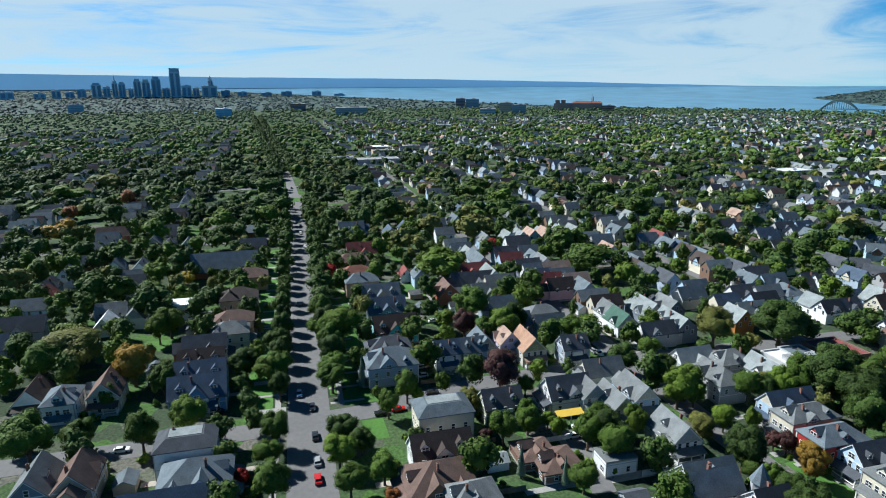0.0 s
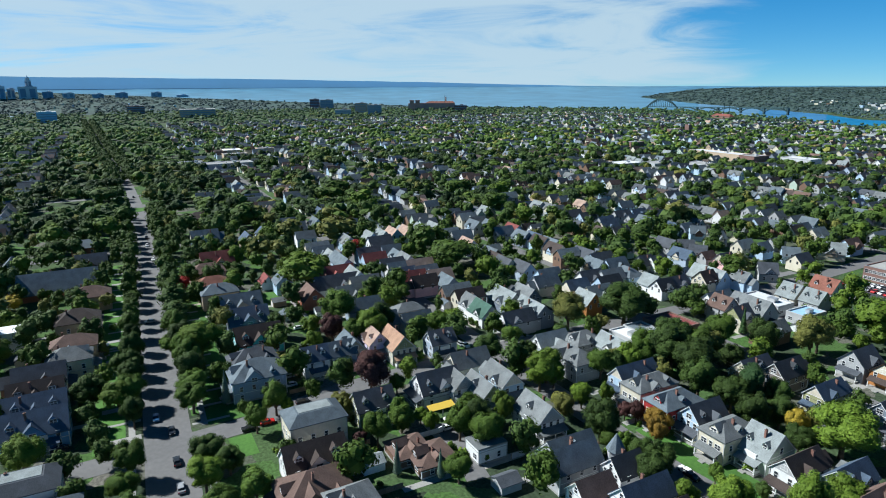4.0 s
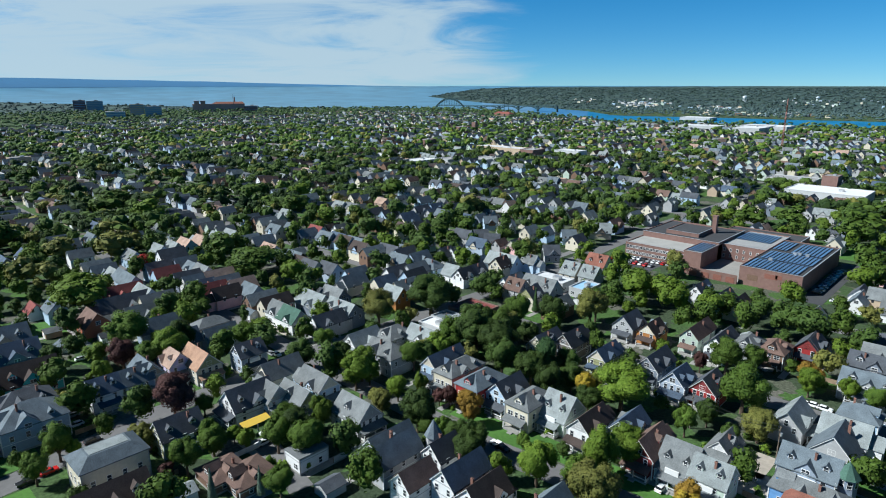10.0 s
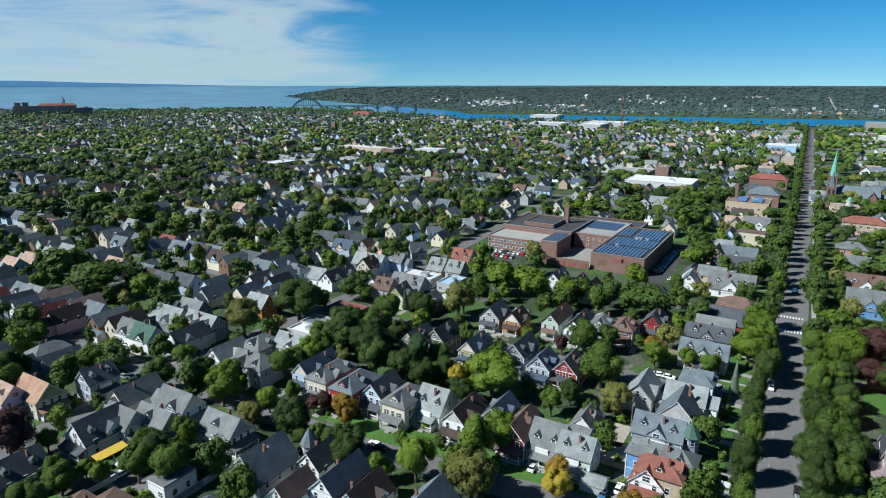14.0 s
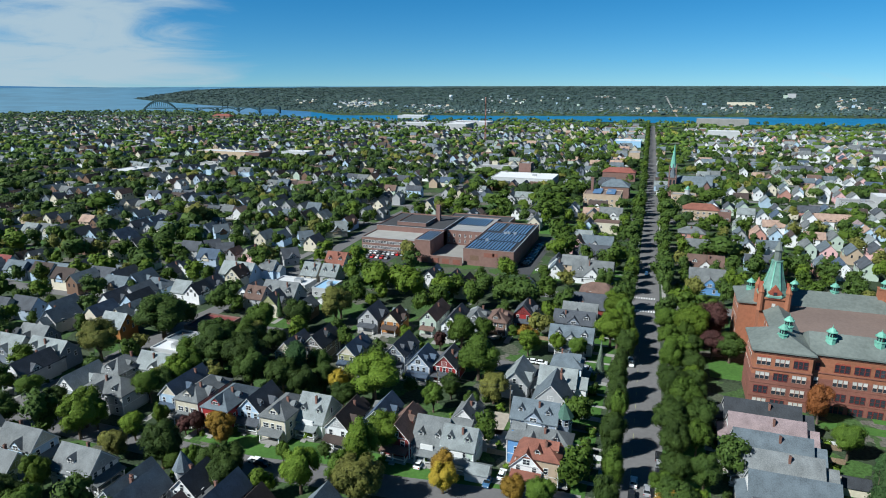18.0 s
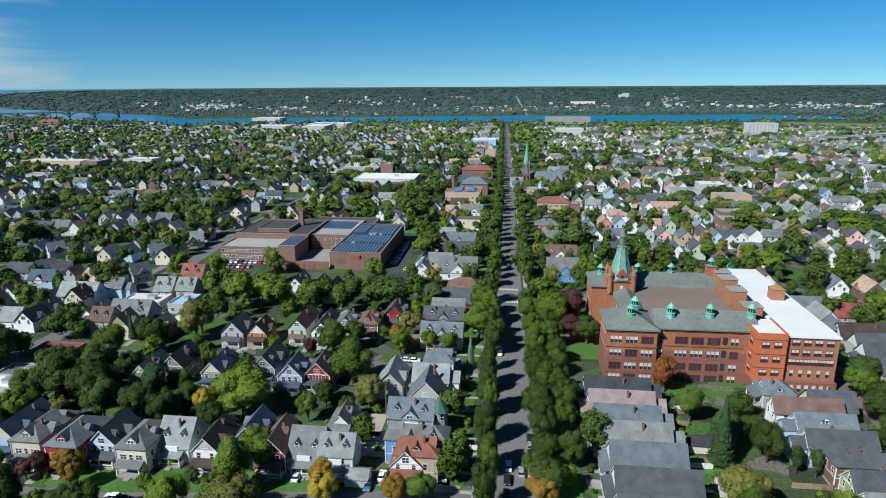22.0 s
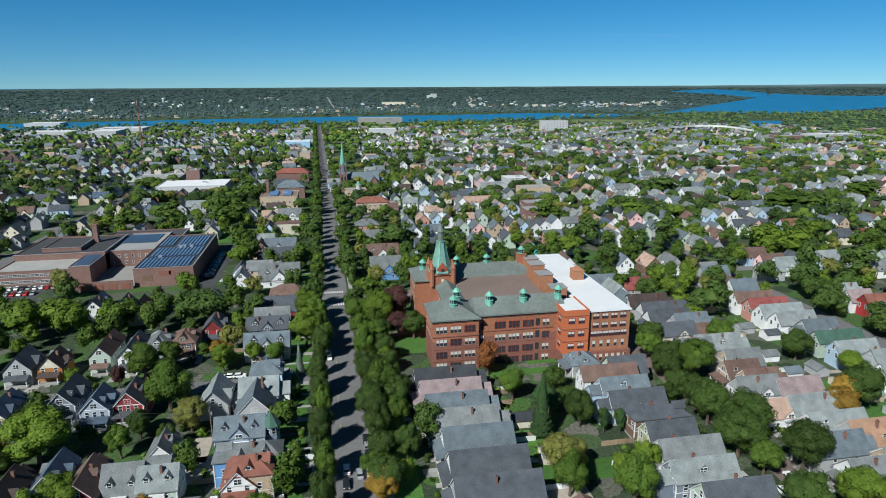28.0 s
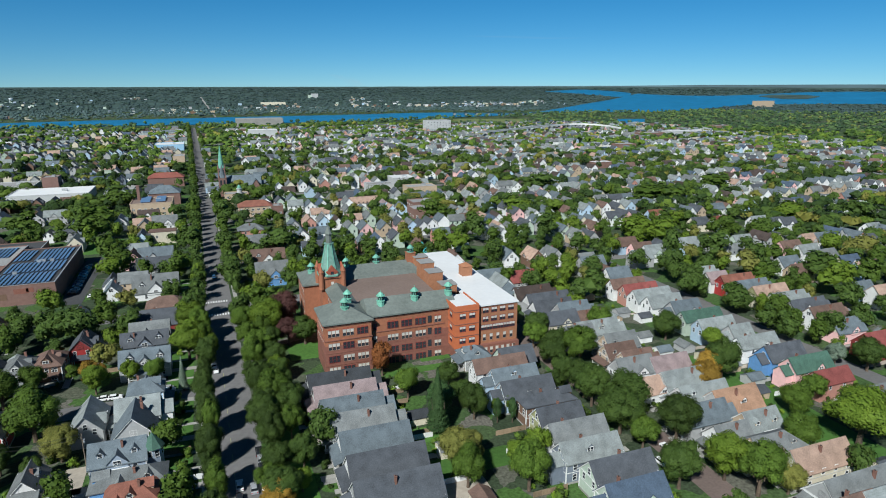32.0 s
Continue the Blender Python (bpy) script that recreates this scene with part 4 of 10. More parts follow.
school = thing("school_building", pose(0, 0, 0), "large red brick school with slate roofs and green copper cupolas", "school")
EAVE = 16.5
old_part("wall", Build().box(33, 209, 8.4, 50, 226, EAVE).box(50, 211.5, 8.4, 82, 226, EAVE), BRICK, school, "red brick upper wall")
old_part("base_wall", Build().box(32.85, 208.85, -2.9, 50.15, 226, 8.4).box(50, 211.35, -2.9, 82, 226, 8.4), BRICKDK, school, "brown brick base storey")
old_part("wall", Build().box(41, 226, -2.9, 47, 258, EAVE).box(33, 257, -2.9, 88, 276, EAVE), BRICK, school)
part("stair_tower", Build().box(78.8, 199, 4.6, 88.5, 214, 20.6).box(78.8, 199, 20.6, 88.5, 199.4, 21.2).box(78.8, 199.4, 20.6, 79.2, 214, 21.2).box(88.1, 199.4, 20.6, 88.5, 214, 21.2), BRICKOR, school, "bright orange brick stair tower")
part("base_wall", Build().box(79.3, 198.8, 0, 105.2, 277, 4.6), BRICKDK, school)
part("annex_wall", Build().box(88.5, 200.5, 4.6, 105, 277, 19.6), BRICKTAN, school, "tan orange brick annex")
part("annex_roof", Build().box(88, 200, 19.6, 105.4, 277.4, 20.1).box(80, 199.5, 20.6, 88, 213.5, 20.75), MEMBRANE, school, "white membrane roof")
for yy, xx, zz in ((219.5, 80.5, 23.6), (234, 80, 24.6), (246, 80.5, 25.4), (257, 81.5, 24.8)):
    p = part("roof_block", Build().cbox(xx + 3, yy, 14, 6, 6, zz), BRICKTAN, school)
    part("roof_cap", Build().cbox(xx + 3, yy, zz, 6.4, 6.4, zz + .3), GREYROOF, p)
part("roof_block", Build().cbox(99, 238, 20, 4.5, 4.5, 24.2).add([(96.5, 235.5, 24.2), (101.5, 235.5, 24.2), (101.5, 240.5, 24.2), (96.5, 240.5, 24.2), (99, 238, 25.8)], [(0, 1, 4), (1, 2, 4), (2, 3, 4), (3, 0, 4)]), BRICKTAN, school)
old_part("courtyard_roof", Build().box(46, 226, 12, 82, 258, 17.2), TARROOF, school, "brown gravel flat roof")


def roof_block(x0, y0, x1, y1, ze, zr, inset, label=""):
    """A hipped slate roof with its ridge along x or y, whichever is longer."""
    o = .8
    x0, y0, x1, y1 = x0 - o, y0 - o, x1 + o, y1 + o
    w = min(x1 - x0, y1 - y0) / 2
    if x1 - x0 > y1 - y0:
        r0, r1 = (x0 + inset, (y0 + y1) / 2, zr), (x1 - inset, (y0 + y1) / 2, zr)
        v = [(x0, y0, ze), (x1, y0, ze), (x1, y1, ze), (x0, y1, ze), r0, r1]
        f = [(0, 1, 5, 4), (1, 2, 5), (2, 3, 4, 5), (3, 0, 4)]
    else:
        r0, r1 = ((x0 + x1) / 2, y0 + inset, zr), ((x0 + x1) / 2, y1 - inset, zr)
        v = [(x0, y0, ze), (x1, y0, ze), (x1, y1, ze), (x0, y1, ze), r0, r1]
        f = [(0, 1, 4), (1, 2, 5, 4), (2, 3, 5), (3, 0, 4, 5)]
    b = Build().add(v, f).box(x0, y0, ze - .5, x1, y1, ze - .02)
    return old_part("roof", b, SLATEROOF, school, label)


roof_block(50, 211.5, 84, 227, EAVE + .5, 21.3, .5, "green-grey slate roof")
roof_block(33, 209, 50, 227, EAVE + .5, 21.6, 8)
roof_block(41, 227, 49, 258, EAVE + .3, 19.4, .5)
roof_block(33, 257, 88, 276, EAVE + .45, 21, 8)
for cx, cy, cz in ((41.5, 214.5, 20.3), (44, 221, 21), (55.5, 216, 20.4), (69, 216.5, 20.6), (83, 217, 21), (37.5, 266, 20.0), (53, 266.5, 20.6), (67, 267, 20.8), (83, 266, 24)):
    cupola(school, cx, cy, cz)
old_part("chimney", Build().cbox(83, 266, 16, 4, 3, 24.2).cbox(83, 266, 24.2, 4.4, 3.4, 24.6), BRICK, school)
tower = old_part("tower", Build().cbox(43.5, 253, -2.9, 8.8, 8.8, 21.5).cbox(43.5, 253, 21.5, 9.8, 9.8, 22.2), BRICK, school, "square brick bell tower")
for sx in (-1, 1):
    for sy in (-1, 1):
        part("turret", Build().frustum(43.5 + sx * 4.6, 253 + sy * 4.6, 17, 1.0, 24.2, 1.0, 8).frustum(43.5 + sx * 4.6, 253 + sy * 4.6, 24.2, 1.25, 24.5, 1.25, 8).frustum(43.5 + sx * 4.6, 253 + sy * 4.6, 24.5, 1.1, 27.2, .1, 8), BRICK, tower)
for q in range(4):
    turn = pose(43.5, 253, 0, 0, 0, 90 * q)
    part("tower_window", SCHOOLWIN, None, tower, at=turn @ pose(0, -4.42, 18.6))
    gable = Build().box(-2.2, -5.0, 21.6, 2.2, -2.4, 24.0)
    gable.add([(-2.5, -5.05, 24), (2.5, -5.05, 24), (0, -5.05, 27.0), (-2.5, -1.6, 24), (2.5, -1.6, 24), (0, -1.6, 27.0)], [(0, 1, 2), (5, 4, 3), (0, 2, 5, 3), (1, 4, 5, 2), (0, 3, 4, 1)])
    part("gable", gable, SURROUND, tower, "red terracotta gable", at=turn)
    part("tower_window", SCHOOLWIN2, None, tower, at=turn @ pose(0, -5.08, 23.2))
spire_rings = ((22.2, 5.7), (22.8, 5.7), (24.6, 4.5), (28, 3.4), (32, 2.4), (35.2, 1.75))
sp = Build()
for (z0, r0), (z1, r1) in zip(spire_rings, spire_rings[1:]):
    sp.frustum(43.5, 253, z0, r0, z1, r1, 8, 0, math.pi / 8)
part("spire", sp.frustum(43.5, 253, 35.2, 2.1, 35.6, 2.1, 8), SPIREGREEN, tower, "tall flared green slate spire")
rib = Build()
for k in range(8):
    a = math.pi / 8 + k * math.pi / 4
    for (z0, r0), (z1, r1) in zip(spire_rings[1:], spire_rings[2:]):
        pts = [(43.5 + (r + .1) * math.cos(a + d), 253 + (r + .1) * math.sin(a + d), z) for z, r in ((z0, r0), (z1, r1)) for d in (-.22 / r, .22 / r)]
        rib.slab(pts[0], pts[1], pts[3], pts[2], .12)
part("ribs", rib, COPPER, tower, "pale copper ribs of the spire")
lan = Build()
lan.frustum(43.5, 253, 35.6, 1.25, 39.4, 1.25, 8).frustum(43.5, 253, 39.4, 1.75, 39.7, 1.75, 8).frustum(43.5, 253, 39.7, 1.5, 42.4, .5, 8).frustum(43.5, 253, 42.4, .28, 45.4, .05, 6)
part("lantern", lan, SLATEROOF, tower)
for zz in (13.0, 8.1, 3.2, -1.2):
    for k in range(3):
        arched_row(school, 34.0 + 5.3 * k, 38.2 + 5.3 * k, 208.95 if zz > 9.8 else 208.8, zz, 3, SCHOOLWIN if (k + int(zz)) % 3 else SCHOOLWIN2, 0, zz > 10, old_part)
    for u0, n in ((51.2, 1), (56.6, 3), (62, 3), (67.5, 3), (75.2, 2)):
        arched_row(school, u0, u0 + 1.45 * n, 211.42 if zz > 9.8 else 211.3, zz - .5, n, SCHOOLWIN if (n + int(zz)) % 2 else SCHOOLWIN2, 0, zz > 10, old_part)
    old_part("slit_window", Build().box(72.6, 211.2, zz - 1.4, 74.0, 211.6, zz + 1.2), PANE, school)
    if zz > 0:
        arched_row(school, 212, 224, 32.93, zz, 5, SCHOOLWIN, -90, zz > 10, old_part)
        arched_row(school, 258.5, 275, 32.93, zz, 5, SCHOOLWIN, -90, zz > 10, old_part)
        arched_row(school, 229, 247, 40.93, zz, 5, SCHOOLWIN, -90, zz > 10, old_part)
for zz in (7.5, 12.2, 17.2):
    arched_row(school, 80, 87.5, 198.95, zz, 2, SCHOOLWIDE)
    arched_row(school, 200, 211, 78.75, zz, 2, SCHOOLWIDE, -90)
    part("stone_band", Build().box(78.65, 198.85, zz + 1.7, 88.6, 199, zz + 1.95).box(78.65, 199, zz + 1.7, 78.8, 211, zz + 1.95), BRICKDK, school)
for zz, n in ((7.0, 5), (11, 6), (14.3, 4), (17.8, 4)):
    arched_row(school, 90, 104, 200.45, zz, n, SCHOOLWIN if n % 2 else SCHOOLWIDE)
arched_row(school, 81, 104, 198.75, 2.4, 10, SCHOOLWIN)
for zz in (7.5, 12, 16.6):
    arched_row(school, 204, 275, 105.05, zz, 16, SCHOOLWIN, 90)
for zz in (.8, 5.6, 10.4, 15.9):
    old_part("stone_band", Build().box(32.75, 208.72, zz - .15, 50.3, 209, zz + .15).box(50.3, 211.25, zz - .15, 79.4, 211.5, zz + .15).box(32.72, 209, zz - .15, 33, 226, zz + .15), BRICKDK, school)

# ---------------------------------------------------------------- the brick school with solar panels
solar = thing("solar_school_building", pose(0, 0, 0), "low wine-red brick school with blue solar panels on flat roofs", "school")


def flat_block(x0, y0, x1, y1, h, roofmat, wallmat=BRICKWINE, cap=METAL):
    w = part("wall", Build().box(x0, y0, 0, x1, y1, h), wallmat, solar)
    part("roof", Build().box(x0 + .4, y0 + .4, h, x1 - .4, y1 - .4, h + .05), roofmat, w)
    rim = Build()
    rim.box(x0 - .05, y0 - .05, h, x1 + .05, y0 + .4, h + .5).box(x0 - .05, y1 - .4, h, x1 + .05, y1 + .05, h + .5)
    rim.box(x0 - .05, y0 + .4, h, x0 + .4, y1 - .4, h + .5).box(x1 - .4, y0 + .4, h, x1 + .05, y1 - .4, h + .5)
    part("parapet", rim, wallmat, w)
    part("coping", Build().box(x0 - .1, y0 - .1, h + .5, x1 + .1, y0 + .45, h + .6).box(x1 - .45, y0 + .45, h + .5, x1 + .1, y1 + .1, h + .6), cap, w)
    return w


blockA = flat_block(-102, 325, -73, 398, 9.3, DARKASPHALT)
flat_block(-136, 336, -126, 366, 9.0, GREYROOF)
flat_block(-172, 338, -136, 360, 7.4, CONCRETE)
flat_block(-172, 360, -126, 402, 10.2, DARKASPHALT)
flat_block(-160, 366, -140, 392, 12.0, DARKASPHALT)
flat_block(-126, 366, -102, 410, 9.0, GREYROOF)
flat_block(-140, 402, -95, 425, 7.5, DARKASPHALT)
wl = part("courtyard_wall", Build().box(-136, 322.5, 0, -102, 323.1, 4.6).box(-136, 322.5, 0, -135.4, 336, 4.6), BRICKWINE, solar)
for k in range(5):
    u = -133 + 6.4 * k
    part("arch_panel", Build().box(u, 322.35, .4, u + 4.2, 322.5, 3.2), BRICKDK, wl)
for k, (u, z, w2, h2) in enumerate(((-98, 3, 5, 3), (-90, 5.5, 6, 2.4), (-81, 2, 4, 4), (-85, 6, 3, 2))):
    part("brick_patch", Build().box(u, 324.93, z, u + w2, 325, z + h2), BRICKDK if k % 2 else WALL['brownwall'], blockA)
part("courtyard_floor", Build().box(-126, 323.1, 0, -102, 366, .12), CONCRETE, solar)
part("smokestack", Build().cbox(-138.5, 386, 8, 2.6, 2.6, 20.5).cbox(-138.5, 386, 20.5, 3, 3, 21), BRICKWINE, solar)
for k in range(17):
    part("window", window_mesh(1.5, 1.8, METAL, PANE) if k == 0 else WIN_WIDE, None, solar, at=pose(-170.5 + 2.05 * k, 337.97, 5.4))
    part("window", WIN_WIDE, None, solar, at=pose(-170.5 + 2.05 * k, 337.97, 2.0))
for k in range(6):
    for zz in (2.6, 6.2):
        part("window", WIN, None, solar, at=pose(-126 + 3.6 * k + 1.5, 365.97, zz))
PANEL = Build().slab((-.75, 0, .25), (.75, 0, .62), (.75, 3.0, .62), (-.75, 3.0, .25), .05, 0).box(-.6, 1.4, 0, -.5, 1.5, .25, 1).box(.5, 1.4, 0, .6, 1.5, .55, 1).mesh("solar_panel", [SOLAR, METAL])


def panel_rows(x0, x1, y0, y1, z, gap=2.3, joined=False):
    """Rows of tilted solar panels; the rows run along y."""
    if joined:
        b = Build()
        for i in range(int((x1 - x0) / gap)):
            for j in range(int((y1 - y0) / 3.12)):
                u, v = x0 + gap * (i + .5), y0 + 3.12 * j
                b.slab((u - .75, v, z + .25), (u + .75, v, z + .62), (u + .75, v + 3, z + .62), (u - .75, v + 3, z + .25), .05)
        tagged(part("solar_panels", b, SOLAR, solar), kind="stuff")
        return
    for i in range(int((x1 - x0) / gap)):
        for j in range(int((y1 - y0) / 3.12)):
            part("solar_panel", PANEL, None, solar, at=pose(x0 + gap * (i + .5), y0 + 3.12 * j, z))


panel_rows(-101, -75, 327, 345.8, 9.35, 1.95)
panel_rows(-100, -74.5, 348, 366.8, 9.35, 1.95)
panel_rows(-91, -74.5, 369, 394, 9.35, 1.95)
panel_rows(-101, -93, 372, 394, 9.35, 1.95, True)
panel_rows(-125, -104, 384, 406, 9.05, 1.95, True)
panel_rows(-135.3, -127, 339, 364, 9.05, 1.95)
for u, v in ((-94, 346.5), (-88, 367), (-86, 368), (-82, 367.5)):
    part("roof_vent", Build().cbox(u, v, 9.3, 1.8, 1.3, 10.5).cbox(u, v, 10.5, 2, 1.5, 10.7), METAL, solar)

# ---------------------------------------------------------------- houses, one by one
house(-195.9, -28.5, 180, 11, 17, 11, "navy", "blue", "d", -1, 2)
house(-207.2, -28.7, 180, 10, 16, 11, "navy", "slatewall", "d", -1, 2)
house(-217.2, -29.3, 180, 9, 15, 11, "dkbrown", "brownwall", "d", -1, 2)
house(-230.1, -29.3, 180, 9, 15, 11, "charcoal", "brownwall", "g", 1, 2)
house(-242.0, -21.3, 180, 10, 14, 11, "grey", "cream", "h", 1, 2)
house(-254.6, -20.3, 180, 10, 15, 11, "brown", "tan", "h", 1, 1)
house(-282.1, -19.6, 180, 12, 16, 12, "dkbrown", "tan", "h", -1, 1)
house(-317.0, -15.4, 180, 11, 16, 11, "brown", "tan", "h", 1, 1)
house(-347.5, -29.5, 180, 16, 34, 12, "slate", "brick", "g", 1, 1)
house(-380.5, -15.7, 180, 10, 15, 11, "charcoal", "brick", "g", 1, 1)
house(-418.7, -19.3, 180, 11, 15, 11, "slate", "brick", "h", 1, 1)
house(-279.9, -44.0, 180, 9, 12, 8, "white", "white", "f", 1, 1)
house(-204.6, -56.9, 90, 9, 12, 10.5, "brown", "cream", "g", 1, 2)
house(-199.4, -68.2, 90, 9, 12, 10.5, "slate", "white", "h", 1, 2)
house(-208.4, -79.0, 90, 9, 12, 9, "dkbrown", "grey", "g", 1, 2)
house(-155.1, -61.9, -90, 9, 13, 10.5, "grey", "slatewall", "g", 1, 2)
house(-155.1, -52.6, -90, 9, 13, 10.5, "brown", "tan", "g", 1, 2)
house(-161.7, -27.9, 180, 11, 15, 10.5, "charcoal", "white", "t", 1, 2)
house(-147.4, -24.3, 180, 14, 17, 11, "slate", "bluegrey", "h", -1, 2)
house(-136.8, -29.3, 180, 12, 20, 10.5, "navy", "slatewall", "g", 1, 2)
house(-358.3, -86.0, 90, 9, 12, 10, "slate", "grey", "g", 1, 1)
house(-351.0, -72.3, 90, 9, 12, 10, "slate", "bluegrey", "g", 1, 1)
house(-347.0, -106.9, 90, 9, 12, 10, "charcoal", "white", "g", 1, 1)
house(-330.7, -110.9, 90, 9, 13, 9, "charcoal", "grey", "g", 1, 1)
house(-316.3, -107.8, 90, 9, 12, 9, "maroon", "charcoalwall", "g", 1, 1)
house(-275.9, -103.3, 180, 10, 16, 9, "charcoal", "grey", "g", 1, 1)
house(-256.6, -109.0, 180, 9, 14, 9, "navy", "slatewall", "g", 1, 1)
house(-458.2, -158.9, 90, 9, 12, 10, "navy", "slatewall", "g", 1, 1)
house(-412.2, -104.9, 90, 10, 14, 10, "slate", "grey", "g", 1, 1)
house(-395.3, -64.9, 90, 8, 12, 10, "slate", "white", "g", 1, 1)
house(-400.9, -54.6, 90, 8, 12, 9, "slate", "white", "g", 1, 1)
house(-442.3, -104.9, 180, 10, 20, 10, "brown", "brick", "g", 1, 1)
house(-527.1, -156.7, 90, 8, 12, 9, "navy", "blue", "g", 1, 1)
house(-276.9, -61.6, 90, 8, 10, 9, "grey", "white", "g", 1, 1)
house(-271.6, -72.2, 90, 8, 11, 8, "white", "white", "g", 1, 1)
house(-159.7, 42.4, 0, 11, 16, 11, "slate", "cream", "t", 1, 2)
house(-143.8, 37.6, 0, 10, 16, 10.5, "dkbrown", "white", "d", 1, 2)
house(-131.2, 33.8, 0, 14, 17, 10.5, "brown", "brownwall", "h", 1, 2)
house(-120.8, 39.5, 0, 10, 12, 10.5, "grey", "grey", "h", 1, 2)
house(-198.8, 34.2, 0, 13, 17, 12, "slate", "bluegrey", "h", 1, 2)
house(-210.3, 35.6, 0, 11, 16, 11, "charcoal", "brownwall", "h", 1, 2)
house(-231.6, 41.9, 0, 11, 17, 11, "dkbrown", "teal", "d", 1, 2)
house(-253.6, 42.4, 0, 11, 16, 11, "navy", "slatewall", "d", 1, 1)
house(-273.0, 43.2, 0, 11, 17, 11, "slate", "tan", "d", 1, 1)
house(-292.5, 37.1, 0, 10, 16, 11, "slate", "tan", "h", 1, 1)
house(-305.8, 36.5, 0, 10, 16, 11, "redbrown", "tan", "h", 1, 1)
house(-330.6, 37.1, 0, 11, 17, 11, "brown", "tan", "h", 1, 1)
house(-353.1, 45.5, 0, 11, 17, 11, "maroon", "tan", "g", 1, 1)
house(-406.7, 46.4, 0, 11, 16, 12, "slate", "paleblue", "g", 1, 1)
house(-473.4, 51.3, 0, 11, 16, 11, "dkbrown", "brownwall", "h", 1, 1)
house(-560.3, 68.5, 0, 11, 16, 11, "slate", "bluegrey", "g", 1, 1)
house(-202.7, 55.5, 0, 8, 9, 10.5, "navy", "white", "d", 1, 2)
house(-202.6, 65.4, 0, 8, 9, 10.5, "slate", "bluegrey", "d", 1, 2)
house(-206.0, 70.2, 90, 8, 12, 10.5, "slate", "tan", "g", 1, 2)
house(-208.6, 80.4, 90, 8, 13, 10.5, "tan", "lilac", "g", 1, 2)
house(-194.8, 101.8, 0, 8, 10, 10.5, "charcoal", "bluegrey", "d", 1, 2)
house(-163.6, 62.0, 0, 9, 12, 10, "charcoal", "olive", "d", 1, 2)
house(-165.1, 84.8, 0, 10, 14, 10.5, "charcoal", "white", "g", 1, 2)
house(-157.3, 105.1, 90, 8, 13, 10.5, "grey", "paleblue", "g", 1, 2)
house(-155.1, 96.2, 90, 8, 13, 9.5, "grey", "cream", "g", 1, 2)
house(-163.1, 91.0, 90, 8, 12, 10, "grey", "white", "g", 1, 2)
house(-139.6, 62.9, 0, 10, 10, 5.5, "brown", "brownwall", "h", 1, 2)
house(-133.5, 66.8, 0, 11, 11, 5.5, "brown", "brownwall", "h", 1, 2)
house(-129.9, 82.1, 0, 7, 9, 5, "grey", "white", "f", 1, 2)
house(-67.3, 103.2, 180, 10, 14, 10.5, "slate", "grey", "g", 1, 2)
house(-115.6, 99.3, 0, 9, 14, 9, "slate", "white", "g", 1, 2)
house(-129.2, 142.5, 0, 8.5, 16, 11, "grey", "cream", "h", 1, 2)
house(-118.0, 140.9, 0, 9, 15, 11, "slate", "red", "h", 1, 2)
house(-99.3, 141.9, 0, 8.5, 14, 10.5, "grey", "cream", "h", 1, 2)
house(-71.5, 150.6, 0, 7, 12, 10, "navy", "slatewall", "g", 1, 2)
house(-49.5, 163.6, 0, 7, 10, 7, "grey", "grey", "g", 1, 2)
house(-84.6, 194.8, 0, 8, 14, 10.5, "charcoal", "slatewall", "g", 1, 2)
house(-122.3, 183.3, 0, 8, 13, 10.5, "charcoal", "tan", "g", 1, 2)
house(-116.0, 191.5, 0, 8, 13, 10.5, "black", "stone", "g", 1, 2)
house(-171.1, 151.1, 0, 10, 13, 9, "grey", "grey", "h", 1, 2)
house(-66.6, 233.0, 0, 9, 13, 10, "grey", "grey", "h", 1, 2)
house(-58.6, 236.6, 0, 9, 12, 9.5, "brown", "brownwall", "h", 1, 2)
house(-50.0, 248.5, 0, 8, 11, 10, "charcoal", "red", "g", 1, 1)
house(-176.1, 232.2, 0, 9, 14, 10, "slate", "white", "g", 1, 1)
house(-23.8, 143.3, 90, 8.5, 11, 11, "redbrown", "tan", "h", -1, 2)
house(-26.4, 143.2, 0, 8, 9, 9.5, "redbrown", "white", "g", 1, 2)
house(-28.6, 243.9, 90, 8, 16, 10, "charcoal", "slatewall", "d", -1, 1)
house(-27.3, 226.8, 90, 8.5, 16, 10, "slate", "grey", "d", -1, 2)
house(-27.8, 255.8, 90, 8, 14, 9.5, "grey", "white", "g", 1, 1)
house(-27.6, 268.1, 90, 10, 18, 10, "charcoal", "darkred", "g", 1, 1)
house(-23.5, 288.2, 90, 10, 16, 9, "brown", "white", "h", 1, 1)
house(-29.4, 318.6, 90, 14, 20, 11, "grey", "white", "d", -1, 1)
house(-31.9, 355.5, 90, 11, 18, 10, "charcoal", "grey", "g", 1, 1)
house(-33.2, 378.5, 90, 10, 18, 10, "slate", "grey", "g", 1, 1)
house(-32.3, 431.7, 90, 10, 16, 8, "brown", "cream", "f", 1, 1)
house(-33.1, 472.2, 90, 10, 16, 10, "grey", "white", "g", 1, 1)
house(-50.5, 334.5, 0, 8, 10, 8, "charcoal", "white", "g", 1, 1)
house(-49.5, 249.3, 0, 8, 11, 10, "charcoal", "red", "g", 1, 1)
house(26.1, 352.6, -90, 11, 18, 10, "brown", "white", "d", 1, 1)
house(25.1, 320.0, -90, 13, 16, 11.5, "grey", "blue", "g", 1, 1)
house(26.0, 389.1, -90, 10, 18, 10, "grey", "salmon", "g", 1, 1)
house(21.4, 423.7, -90, 10, 16, 10, "grey", "salmon", "h", 1, 1)
